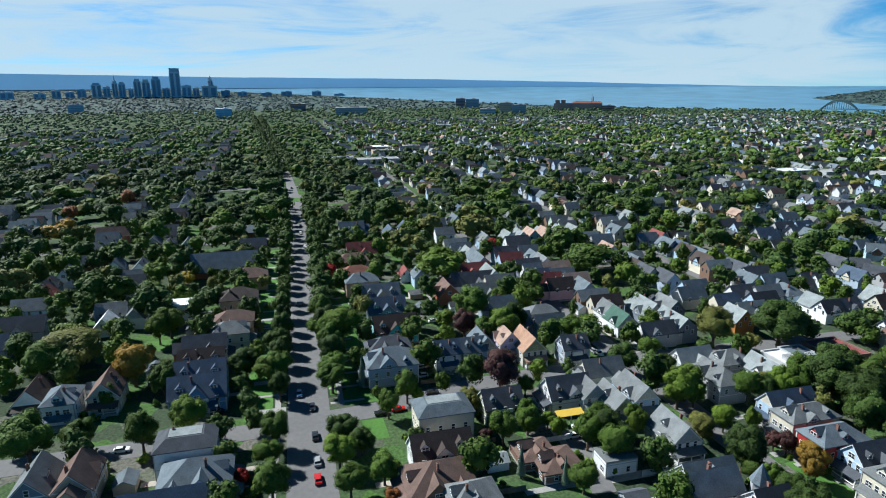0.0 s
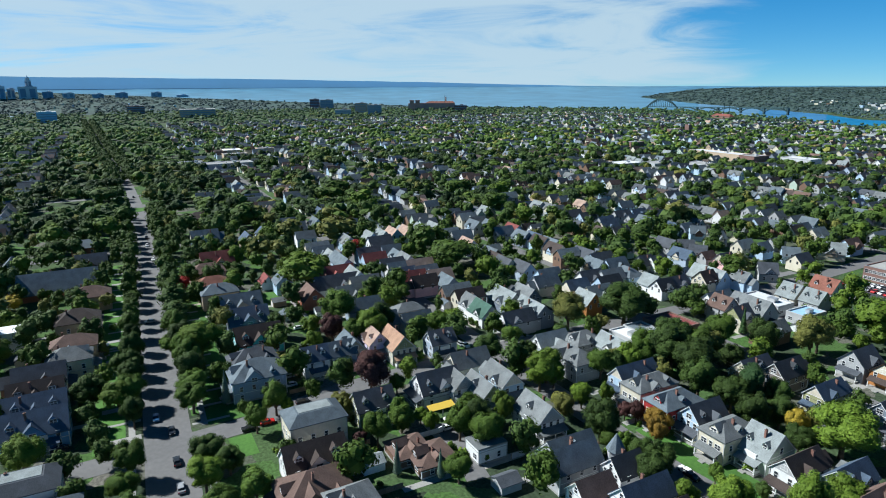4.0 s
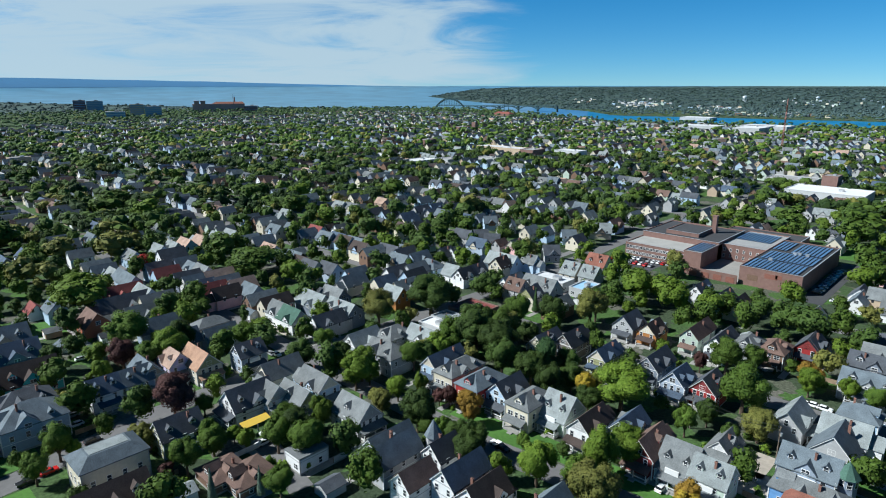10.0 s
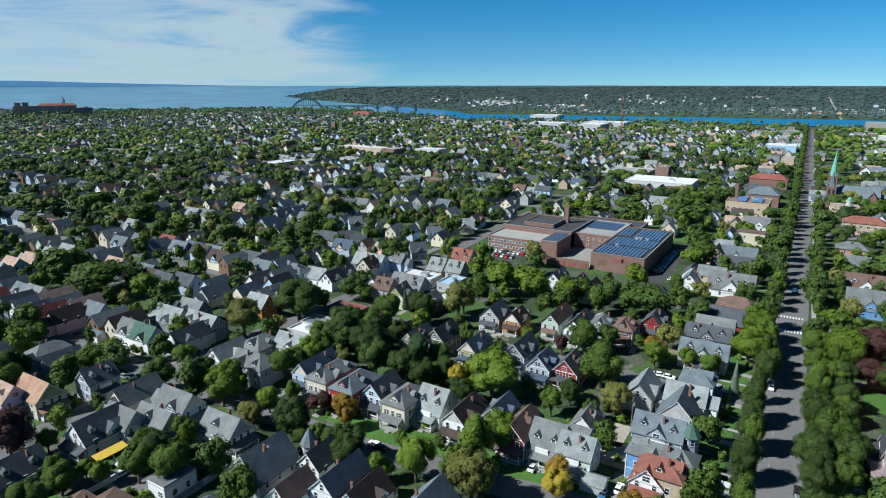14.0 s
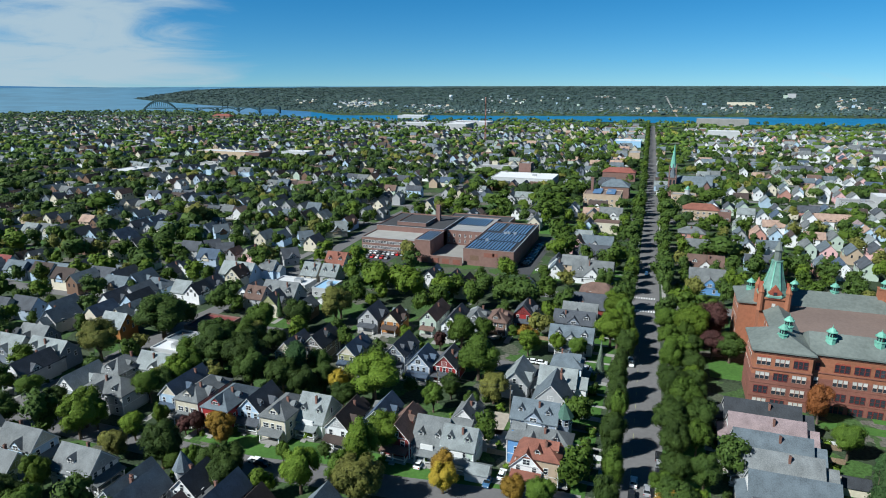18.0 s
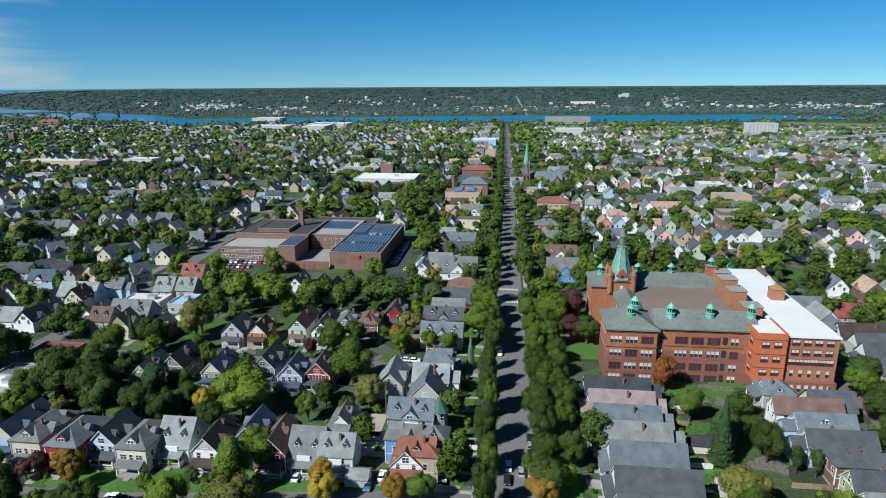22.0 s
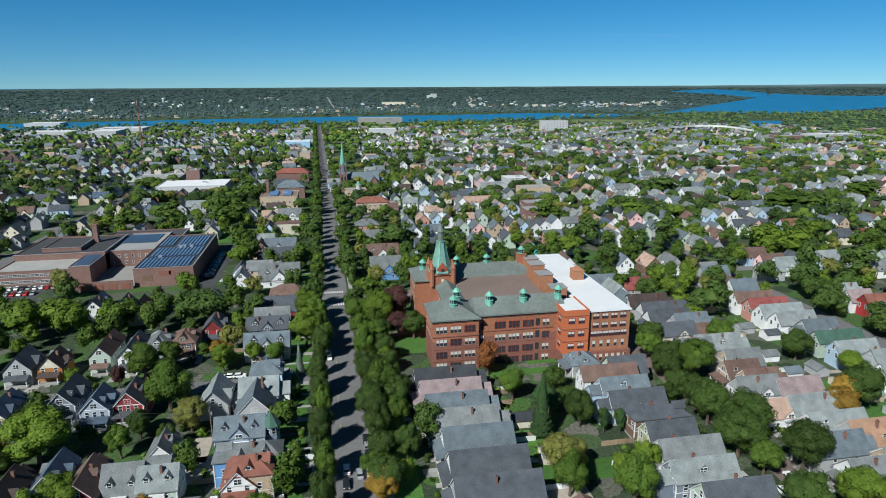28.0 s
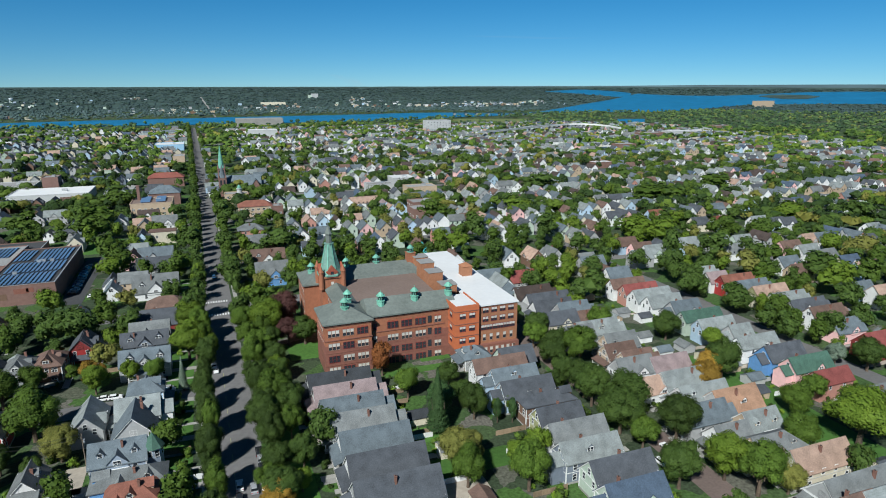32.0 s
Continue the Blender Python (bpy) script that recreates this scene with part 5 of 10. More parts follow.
house(84.0, 193.4, -90, 9, 10, 8, "slate", "grey", "h", 1, 2)
house(144.5, 132.3, -90, 11, 16, 10, "orange", "white", "g", 1, 2)
house(138.5, 88.3, -90, 10, 20, 10, "grey", "white", "g", 1, 2)
house(142.2, 82.1, -90, 9, 18, 10, "lightgrey", "white", "g", 1, 2)
house(132.6, 174.1, -90, 8, 12, 9.5, "brown", "tan", "g", 1, 2)
house(135.5, 167.9, -90, 8, 12, 9, "brown", "tan", "g", 1, 2)
house(186.9, 118.7, -90, 9, 18, 9.5, "grey", "white", "g", 1, 2)
house(140.5, 218.2, -90, 8, 14, 9.5, "slate", "white", "g", 1, 1)
house(140.2, 206.9, -90, 8, 16, 9.5, "brown", "tan", "g", 1, 1)
house(137.8, 196.1, -90, 8.5, 18, 9.5, "lightgrey", "cream", "g", 1, 2)
house(138.7, 182.3, -90, 9, 13, 9.5, "grey", "tan", "g", 1, 2)
house(232.5, 163.4, -90, 8.5, 15, 9.5, "slate", "pink", "g", 1, 1)
house(230.2, 148.2, -90, 9, 15, 10, "maroon", "darkred", "g", 1, 1)
house(152.9, 306.6, 0, 9, 12, 10, "slate", "white", "g", 1, 1)
house(166.6, 301.7, 0, 9, 12, 10, "tan", "brownwall", "g", 1, 1)
house(177.8, 299.8, 0, 9, 12, 10, "grey", "white", "g", 1, 1)
house(143.4, 271.5, -90, 9, 14, 8, "maroon", "grey", "g", 1, 1)
house(135.2, 244.7, -90, 9, 18, 9, "dkbrown", "grey", "g", 1, 1)
house(136.4, 232.6, -90, 9, 20, 9.5, "charcoal", "grey", "g", 1, 1)
house(134.5, 225.0, -90, 9, 18, 9, "charcoal", "grey", "g", 1, 1)
house(140.8, 348.9, 0, 8, 12, 9, "navy", "white", "g", 1, 1)
house(122.2, 311.7, 0, 9, 12, 10, "brown", "grey", "g", 1, 1)
house(113.9, 348.0, 0, 8, 10, 9, "brown", "teal", "g", 1, 1)
house(-409.3, 379.4, 0, 8.6, 13, 9.8, "lightgrey", "white", "g", 1, 0)
house(-361.0, 353.8, 0, 8.6, 13, 9.8, "slate", "paleblue", "g", 1, 0)
house(-359.4, 386.1, 0, 10, 16, 9.8, "slate", "white", "g", 1, 0)
house(-333.9, 340.7, 0, 8.6, 13, 9.8, "navy", "paleblue", "g", 1, 0)
house(-322.3, 349.4, 0, 8.6, 13, 9.8, "navy", "blue", "g", 1, 0)
house(-341.8, 298.6, 0, 8.6, 13, 9.8, "charcoal", "tan", "g", 1, 0)
house(-324.3, 300.8, 0, 8.6, 13, 9.8, "navy", "white", "g", 1, 0)
house(-353.4, 295.6, 0, 8.6, 13, 9.8, "charcoal", "grey", "g", 1, 0)
house(-295.7, 286.7, 0, 8.6, 13, 9.8, "charcoal", "white", "g", 1, 0)
house(-272.5, 380.9, 0, 8.6, 13, 9.8, "slate", "bluegrey", "g", 1, 0)
house(-269.3, 389.6, 0, 8.6, 13, 9.8, "grey", "white", "g", 1, 0)
house(-314.7, 442.5, 0, 8.6, 13, 9.8, "navy", "white", "g", 1, 0)
house(-297.7, 439.1, 0, 8.6, 13, 9.8, "charcoal", "white", "g", 1, 0)
house(-244.7, 396.7, 0, 9, 15, 9.8, "slate", "grey", "g", 1, 0)
house(-231.5, 393.8, 0, 8.6, 13, 9.8, "lightgrey", "cream", "g", 1, 0)
house(-263.0, 449.9, 0, 8.6, 13, 9.8, "navy", "blue", "g", 1, 0)
house(-246.3, 447.7, 0, 8.6, 13, 9.8, "charcoal", "cream", "g", 1, 0)
house(-231.9, 444.5, 0, 8.6, 13, 9.8, "charcoal", "palegreen", "g", 1, 0)
house(-211.9, 454.3, 0, 10, 16, 9.8, "grey", "white", "g", 1, 0)
house(-204.6, 383.0, 0, 8.6, 13, 9.8, "brown", "tan", "g", 1, 0)
house(-252.5, 232.0, 0, 9, 14, 9.8, "charcoal", "tan", "g", 1, 0)
house(-240.1, 231.1, 0, 8.6, 13, 9.8, "slate", "white", "g", 1, 0)
house(-262.8, 260.1, 0, 6, 9, 7, "slate", "teal", "g", 1, 0)
house(-285.5, 238.7, 0, 8.6, 13, 9.8, "charcoal", "paleblue", "g", 1, 0)
house(-229.0, 204.2, 0, 8.6, 13, 9.8, "charcoal", "tan", "g", 1, 0)
house(-218.1, 206.2, 0, 8.6, 13, 9.8, "black", "tan", "g", 1, 0)
house(-209.0, 191.8, 0, 8.6, 13, 9.8, "lightgrey", "orangewall", "g", 1, 1)
house(-108.3, 295.0, 0, 7, 9, 7, "navy", "slatewall", "g", 1, 0)
house(-221.8, 628.1, 0, 8.6, 13, 9.8, "grey", "white", "g", 1, 0)
house(-209.2, 626.6, 0, 8.6, 13, 9.8, "grey", "white", "g", 1, 0)
house(-206.5, 651.0, 0, 8.6, 13, 9.8, "grey", "white", "g", 1, 0)
house(-224.3, 554.7, 0, 8.6, 13, 9.8, "slate", "palegreen", "g", 1, 0)
house(-167.6, 537.4, 0, 8.6, 13, 9.8, "charcoal", "white", "g", 1, 0)
house(-173.3, 462.3, 0, 8.6, 13, 9.8, "navy", "white", "g", 1, 0)
house(-129.5, 432.7, 0, 8.6, 13, 9.8, "slate", "white", "g", 1, 0)
house(-89.9, 478.5, 0, 8.6, 13, 9.8, "slate", "paleblue", "g", 1, 0)
house(-81.1, 426.8, 0, 8.6, 13, 9.8, "lightgrey", "white", "g", 1, 0)
house(-89.8, 519.2, 0, 8.6, 13, 9.8, "dkbrown", "brownwall", "g", 1, 0)
house(-80.6, 520.1, 0, 8.6, 13, 9.8, "grey", "tan", "g", 1, 0)
house(-62.4, 483.6, 0, 8.6, 13, 9.8, "slate", "white", "g", 1, 0)
house(-128.8, 522.5, 0, 8.6, 13, 9.8, "grey", "white", "g", 1, 0)
house(-123.1, 533.8, 0, 8.6, 13, 9.8, "grey", "white", "g", 1, 0)
house(-394.9, 70.2, 90, 8.6, 13, 9.8, "navy", "paleblue", "g", 1, 0)
house(-404.0, 82.1, 90, 8.6, 13, 9.8, "navy", "white", "g", 1, 0)
house(-560.6, 142.6, 90, 8.6, 13, 9.8, "navy", "bluegrey", "g", 1, 0)
house(-587.9, 161.1, 90, 8.6, 13, 9.8, "slate", "white", "g", 1, 0)
house(-454.0, 134.9, 90, 8.6, 13, 9.8, "navy", "white", "g", 1, 0)
house(-441.8, 141.1, 90, 8.6, 13, 9.8, "navy", "white", "g", 1, 0)
house(-452.9, 156.9, 90, 8.6, 13, 9.8, "slate", "white", "g", 1, 0)
house(-418.9, 121.6, 90, 8.6, 13, 9.8, "slate", "grey", "g", 1, 0)
house(-359.3, 123.5, 90, 8.6, 13, 9.8, "grey", "grey", "g", 1, 0)
house(-361.7, 139.3, 90, 8.6, 13, 9.8, "lightgrey", "grey", "g", 1, 0)
house(-362.1, 147.9, 90, 8.6, 13, 9.8, "lightgrey", "paleblue", "g", 1, 0)
house(-364.0, 156.4, 90, 8.6, 13, 9.8, "tan", "grey", "g", 1, 0)
house(-364.1, 166.1, 90, 8.6, 13, 9.8, "tan", "grey", "g", 1, 0)
house(-365.4, 177.3, 90, 8.6, 13, 9.8, "lightgrey", "white", "g", 1, 0)
house(-365.7, 186.8, 90, 8.6, 13, 9.8, "lightgrey", "grey", "g", 1, 0)
house(-325.1, 123.5, 180, 8.6, 13, 9.8, "charcoal", "white", "g", 1, 0)
house(-312.5, 122.4, 180, 8.6, 13, 9.8, "maroon", "paleblue", "g", 1, 0)
house(-297.7, 126.5, 180, 8.6, 13, 9.8, "charcoal", "white", "g", 1, 0)
house(-288.9, 127.0, 180, 8.6, 13, 9.8, "slate", "white", "g", 1, 0)
house(-278.6, 124.4, 180, 8.6, 13, 9.8, "navy", "white", "g", 1, 0)
house(-271.1, 126.5, 180, 8.6, 13, 9.8, "maroon", "slatewall", "g", 1, 1)
house(-261.9, 128.1, 180, 8.6, 13, 9.8, "dkbrown", "pink", "g", 1, 1)
house(-283.1, 91.0, 180, 10, 22, 9.8, "charcoal", "white", "g", 1, 1)
house(-298.2, 95.6, 180, 9, 18, 9.8, "maroon", "brick", "g", 1, 0)
house(-308.6, 62.4, 90, 7, 9, 7, "maroon", "pink", "g", 1, 0)
house(-297.8, 67.8, 90, 8, 10, 9.8, "slate", "white", "g", 1, 0)
house(-271.4, 74.6, 90, 10, 12, 9.8, "brown", "brick", "g", 1, 1)
house(-264.0, 91.3, 180, 8.6, 13, 9.8, "grey", "grey", "g", 1, 1)
house(-244.7, 92.6, 180, 8.6, 13, 9.8, "slate", "bluegrey", "g", 1, 1)
house(-224.2, 90.0, 180, 8.6, 13, 9.8, "slate", "grey", "g", 1, 1)
house(-390.2, 235.3, 90, 8.6, 13, 9.8, "lightgrey", "palegreen", "g", 1, 0)
house(-396.0, 247.3, 90, 8.6, 13, 9.8, "lightgrey", "white", "g", 1, 0)
house(-357.8, 214.1, 90, 8.6, 13, 9.8, "slate", "white", "g", 1, 0)
house(-352.0, 223.5, 90, 8.6, 13, 9.8, "slate", "white", "g", 1, 0)
house(-335.3, 230.7, 90, 8.6, 13, 9.8, "maroon", "darkred", "g", 1, 0)
house(-316.7, 225.0, 90, 8.6, 13, 9.8, "slate", "paleblue", "g", 1, 0)
house(-308.2, 228.4, 90, 8.6, 13, 9.8, "navy", "bluegrey", "g", 1, 0)
house(-299.6, 226.7, 90, 8.6, 13, 9.8, "dkbrown", "yellow", "g", 1, 0)
house(-292.1, 228.5, 90, 10, 14, 9.8, "slate", "paleblue", "g", 1, 0)
house(-326.0, 275.1, 90, 8.6, 13, 9.8, "charcoal", "white", "g", 1, 0)
house(-299.0, 275.5, 90, 8.6, 13, 9.8, "dkbrown", "white", "g", 1, 0)
house(-263.4, 230.4, 90, 10, 15, 9.8, "charcoal", "tan", "g", 1, 0)
house(-244.6, 221.1, 90, 8.6, 13, 9.8, "slate", "white", "g", 1, 0)
house(-225.7, 215.0, 180, 8.6, 13, 9.8, "grey", "white", "g", 1, 0)
house(-315.9, 184.5, 90, 8.6, 13, 9.8, "tan", "cream", "g", 1, 0)
house(-290.4, 185.0, 90, 8.6, 13, 9.8, "slate", "white", "g", 1, 0)
house(-278.8, 181.4, 90, 8.6, 13, 9.8, "dkbrown", "tan", "g", 1, 0)
house(-269.5, 180.6, 90, 8.6, 13, 9.8, "charcoal", "white", "g", 1, 0)
house(-258.5, 184.6, 90, 8.6, 13, 9.8, "charcoal", "white", "g", 1, 0)
house(-233.7, 180.1, 180, 8.6, 13, 9.8, "slate", "grey", "g", 1, 1)
house(-258.1, 288.8, 90, 8.6, 13, 9.8, "charcoal", "white", "g", 1, 0)
house(-290.9, 325.8, 90, 8.6, 13, 9.8, "navy", "white", "g", 1, 0)
house(-236.4, 277.7, 90, 8.6, 13, 9.8, "navy", "salmon", "g", 1, 0)
house(-214.9, 133.6, 90, 9, 12, 9.8, "green", "white", "g", 1, 1)
house(-223.6, 133.8, 90, 8.6, 13, 9.8, "grey", "white", "g", 1, 1)
house(-224.9, 151.6, 90, 10, 16, 9.8, "lightgrey", "slatewall", "g", 1, 1)
house(-223.8, 161.7, 90, 8.6, 13, 9.8, "grey", "slatewall", "g", 1, 1)
house(94.2, 404.7, 0, 8.6, 13, 9.8, "slate", "white", "g", 1, 0)
house(106.6, 401.6, 0, 8.6, 13, 9.8, "slate", "bluegrey", "g", 1, 0)
house(120.0, 409.0, 0, 8.6, 13, 9.8, "charcoal", "white", "g", 1, 0)
house(125.2, 401.4, 0, 8.6, 13, 9.8, "grey", "cream", "g", 1, 0)
house(131.5, 397.0, 0, 8.6, 13, 9.8, "charcoal", "white", "g", 1, 0)
house(139.0, 401.3, 0, 8.6, 13, 9.8, "charcoal", "white", "g", 1, 0)
house(92.9, 365.4, 0, 8.6, 13, 9.8, "navy", "white", "g", 1, 0)
house(85.4, 368.6, 0, 8.6, 13, 9.8, "slate", "palegreen", "g", 1, 0)
house(207.2, 495.3, 0, 10, 16, 9.8, "lightgrey", "white", "g", 1, 0)
house(199.9, 448.9, 0, 8.6, 13, 9.8, "lightgrey", "white", "g", 1, 0)
house(171.5, 436.0, 0, 8.6, 13, 9.8, "grey", "grey", "g", 1, 0)
house(174.3, 427.5, 0, 8.6, 13, 9.8, "lightgrey", "cream", "g", 1, 0)
house(245.1, 534.6, 0, 8.6, 13, 9.8, "charcoal", "bluegrey", "g", 1, 0)
house(234.0, 467.4, 0, 8.6, 13, 9.8, "grey", "white", "g", 1, 0)
house(215.0, 435.5, 0, 8.6, 13, 9.8, "charcoal", "white", "g", 1, 0)
house(213.2, 415.8, 0, 8.6, 13, 9.8, "charcoal", "white", "g", 1, 0)
house(213.0, 382.5, 0, 8.6, 13, 9.8, "slate", "paleblue", "g", 1, 0)
house(183.3, 393.7, 0, 8.6, 13, 9.8, "navy", "grey", "g", 1, 0)
house(172.9, 361.4, 0, 12, 18, 9.8, "grey", "white", "g", 1, 0)
house(215.0, 351.7, 0, 8.6, 13, 9.8, "slate", "white", "g", 1, 0)
house(251.5, 403.3, 0, 8.6, 13, 9.8, "brown", "tan", "g", 1, 0)
house(216.3, 335.4, 0, 8.6, 13, 9.8, "grey", "white", "g", 1, 0)
house(221.8, 330.3, 0, 8.6, 13, 9.8, "charcoal", "white", "g", 1, 0)
house(239.7, 352.7, 0, 8.6, 13, 9.8, "brown", "tan", "g", 1, 0)
house(140.8, 497.0, 0, 8.6, 13, 9.8, "lightgrey", "white", "g", 1, 0)
house(127.4, 475.9, 0, 8.6, 13, 9.8, "pinkgrey", "white", "g", 1, 0)
house(315.6, 459.1, 0, 8.6, 13, 9.8, "slate", "white", "g", 1, 0)
house(341.3, 456.7, 0, 8.6, 13, 9.8, "slate", "blue", "g", 1, 0)
house(368.9, 461.1, 0, 8.6, 13, 9.8, "brown", "brick", "g", 1, 0)
house(428.5, 479.0, 0, 8.6, 13, 9.8, "lightgrey", "white", "g", 1, 0)
house(424.2, 456.1, 0, 8.6, 13, 9.8, "lightgrey", "white", "g", 1, 0)
house(428.6, 446.7, 0, 8.6, 13, 9.8, "lightgrey", "white", "g", 1, 0)
house(477.9, 469.4, 0, 8.6, 13, 9.8, "tan", "white", "g", 1, 0)
house(305.1, 370.0, -90, 8.6, 13, 9.8, "redbrown", "white", "g", 1, 0)
house(336.1, 372.9, 0, 8.6, 13, 9.8, "slate", "pink", "g", 1, 0)
house(346.8, 374.2, 0, 8.6, 13, 9.8, "charcoal", "paleblue", "g", 1, 0)
house(315.8, 337.4, -90, 8.6, 13, 9.8, "charcoal", "teal", "g", 1, 0)
house(333.0, 335.6, -90, 8.6, 13, 9.8, "maroon", "darkred", "g", 1, 0)
house(358.0, 326.4, -90, 8.6, 13, 9.8, "lightgrey", "white", "g", 1, 0)
house(366.1, 318.8, -90, 8.6, 13, 9.8, "charcoal", "palegreen", "g", 1, 0)
house(373.5, 316.1, -90, 8.6, 13, 9.8, "charcoal", "white", "g", 1, 0)
house(328.9, 288.2, 0, 8.6, 13, 9.8, "charcoal", "red", "g", 1, 0)
house(345.1, 274.6, -90, 8.6, 13, 9.8, "tan", "grey", "g", 1, 0)
house(355.5, 274.3, -90, 8.6, 13, 9.8, "slate", "slatewall", "g", 1, 0)
house(375.0, 282.4, 0, 8.6, 13, 9.8, "navy", "charcoalwall", "g", 1, 0)
house(471.4, 352.4, -90, 8.6, 13, 9.8, "slate", "grey", "g", 1, 0)
house(232.0, 306.0, -90, 8.6, 13, 9.8, "brown", "salmon", "g", 1, 0)
house(232.9, 292.5, -90, 8.6, 13, 9.8, "brown", "tan", "g", 1, 0)
house(236.1, 285.1, -90, 8.6, 13, 9.8, "lightgrey", "white", "g", 1, 0)
house(247.2, 291.3, 0, 8.6, 13, 9.8, "charcoal", "charcoalwall", "g", 1, 0)
house(267.1, 293.0, -90, 8.6, 13, 9.8, "lightgrey", "white", "g", 1, 0)
house(287.4, 288.9, -90, 8.6, 13, 9.8, "lightgrey", "white", "g", 1, 0)
house(302.9, 286.7, -90, 8.6, 13, 9.8, "lightgrey", "grey", "g", 1, 0)
house(288.1, 239.9, -90, 8.6, 13, 9.8, "slate", "white", "g", 1, 0)
house(282.1, 226.6, -90, 8.6, 13, 9.8, "brown", "tan", "g", 1, 0)
house(33.6, 188.2, -90, 9, 20, 8.8, "black", "grey", "r", 1, 2)
house(33.4, 177.8, -90, 9.4, 19, 9.5, "pinkgrey", "grey", "r", 1, 2)
house(33.7, 168.9, -90, 9.2, 18.5, 9.5, "slate", "grey", "r", 1, 2)
house(34.5, 159.6, -90, 9.4, 18.5, 9.5, "grey", "grey", "r", 1, 2)
house(35.6, 149, -90, 10, 19, 9.8, "slate", "white", "r", 1, 2)
house(35.8, 137.6, -90, 10.4, 20, 9.8, "charcoal", "white", "r", 1, 2)
house(35.4, 126.4, -90, 10.2, 21, 10, "charcoal", "white", "r", 1, 2)
house(-138.4, 145.0, 0, 7.1, 15.5, 10.5, "navy", "paleblue", "g", 1, 2)
house(-109.5, 143.8, 0, 8.8, 11.8, 10.5, "charcoal", "paleblue", "g", 1, 2)
house(-80.1, 144.0, 0, 7.1, 12.7, 10.3, "dkbrown", "white", "g", 1, 2)
house(-62.6, 145.2, 0, 8.0, 12.9, 10.5, "brown", "darkred", "g", 1, 2)
house(-100.5, 188.6, 0, 6.8, 12.5, 10, "navy", "olive", "g", 1, 2)
house(-73.4, 187.8, 0, 8.1, 9.8, 10.5, "navy", "bluegrey", "g", 1, 2)
house(-64.7, 190.5, 0, 8.6, 10.7, 10.3, "charcoal", "red", "g", 1, 2)
house(-74.6, 228.4, 0, 7.3, 15.6, 10.5, "charcoal", "white", "g", 1, 1)
house(-84.8, 231.0, 0, 7.1, 17, 10.5, "brown", "palegreen", "g", 1, 1)
house(86.7, 178.1, 90, 6.7, 19, 9.8, "brown", "white", "r", 1, 2)
house(87.9, 169.2, 90, 6.5, 15.5, 9.8, "slate", "paleblue", "g", 1, 2)
house(87.8, 160.4, 90, 7.1, 17.4, 9.8, "charcoal", "paleblue", "r", 1, 2)
house(90.0, 151.0, 90, 6.5, 17, 9.2, "charcoal", "brownwall", "h", 1, 2)
house(88.6, 141.9, 90, 7.3, 14.0, 9.8, "charcoal", "olive", "r", 1, 2)
house(89.1, 133.1, 90, 6.6, 17.1, 9.8, "grey", "white", "r", 1, 2)
house(86.8, 123.5, 90, 7.4, 17.0, 10.2, "lightgrey", "slatewall", "g", 1, 2)
house(89.8, 113.9, 90, 8.1, 17.5, 10.2, "charcoal", "palegreen", "r", 1, 2)
house(87.1, 104.6, 90, 8.2, 15.7, 10.2, "navy", "palegreen", "g", 1, 2)
house(141.9, 158.9, -90, 8.6, 14.7, 9.8, "pinkgrey", "paleblue", "r", 1, 2)
house(138.3, 148.4, -90, 8.3, 15.5, 9.8, "lightgrey", "white", "r", 1, 2)
house(138.1, 138.7, -90, 6.9, 17.4, 9.5, "lightgrey", "white", "g", 1, 2)
house(141.7, 120.0, -90, 9.3, 11.7, 9.5, "lightgrey", "tan", "d", 1, 2)
house(135.5, 109.5, -90, 8.2, 16.4, 9, "grey", "tan", "h", 1, 2)
house(141.3, 100.6, -90, 8.4, 18.7, 9.8, "tan", "cream", "r", 1, 2)
house(186.4, 152.2, 90, 8.5, 16.2, 10, "charcoal", "blue", "r", 1, 1)
house(186.6, 141.9, 90, 7.5, 17.1, 10, "green", "pink", "g", 1, 1)
house(185.1, 132.0, 90, 6.6, 14.4, 9.5, "maroon", "salmon", "r", 1, 1)
house(185.1, 162.7, 90, 6.7, 17.6, 9.5, "lightgrey", "white", "g", 1, 1)
house(182.1, 237.1, 90, 6.5, 18.1, 9.8, "brown", "white", "r", 1, 1)
house(182.8, 228.4, 90, 7.1, 17.7, 9.8, "maroon", "salmon", "r", 1, 1)
house(183.0, 220.3, 90, 8.6, 19, 9.8, "lightgrey", "white", "g", 1, 1)
house(182.6, 211.3, 90, 7.9, 16.6, 9.8, "lightgrey", "white", "r", 1, 1)
house(187.0, 203.1, 90, 8.2, 14.0, 9.4, "slate", "grey", "g", 1, 1)
house(184.9, 191.2, 90, 6.5, 19, 9.6, "green", "palegreen", "r", 1, 1)
house(183.5, 181.6, 90, 6.5, 16.6, 9.6, "lightgrey", "paleblue", "r", 1, 1)
house(187.6, 173.2, 90, 8.2, 9.6, 9.4, "lightgrey", "grey", "g", 1, 1)
house(231.2, 239.9, -90, 8.2, 12.2, 9.8, "lightgrey", "white", "r", 1, 1)
house(230.3, 230.7, -90, 8.2, 11.5, 9.8, "pinkgrey", "white", "g", 1, 1)
house(235.9, 223.5, -90, 6.7, 18.4, 10, "redbrown", "red", "r", 1, 1)
house(235.8, 214.7, -90, 8.2, 19, 9.8, "slate", "grey", "r", 1, 1)
house(237.4, 205.3, -90, 7.8, 18.9, 10, "tan", "cream", "g", 1, 1)
house(237.6, 195.3, -90, 6.5, 19, 9.8, "lightgrey", "paleblue", "r", 1, 1)
house(237.1, 185.1, -90, 6.5, 19, 10, "charcoal", "white", "g", 1, 1)
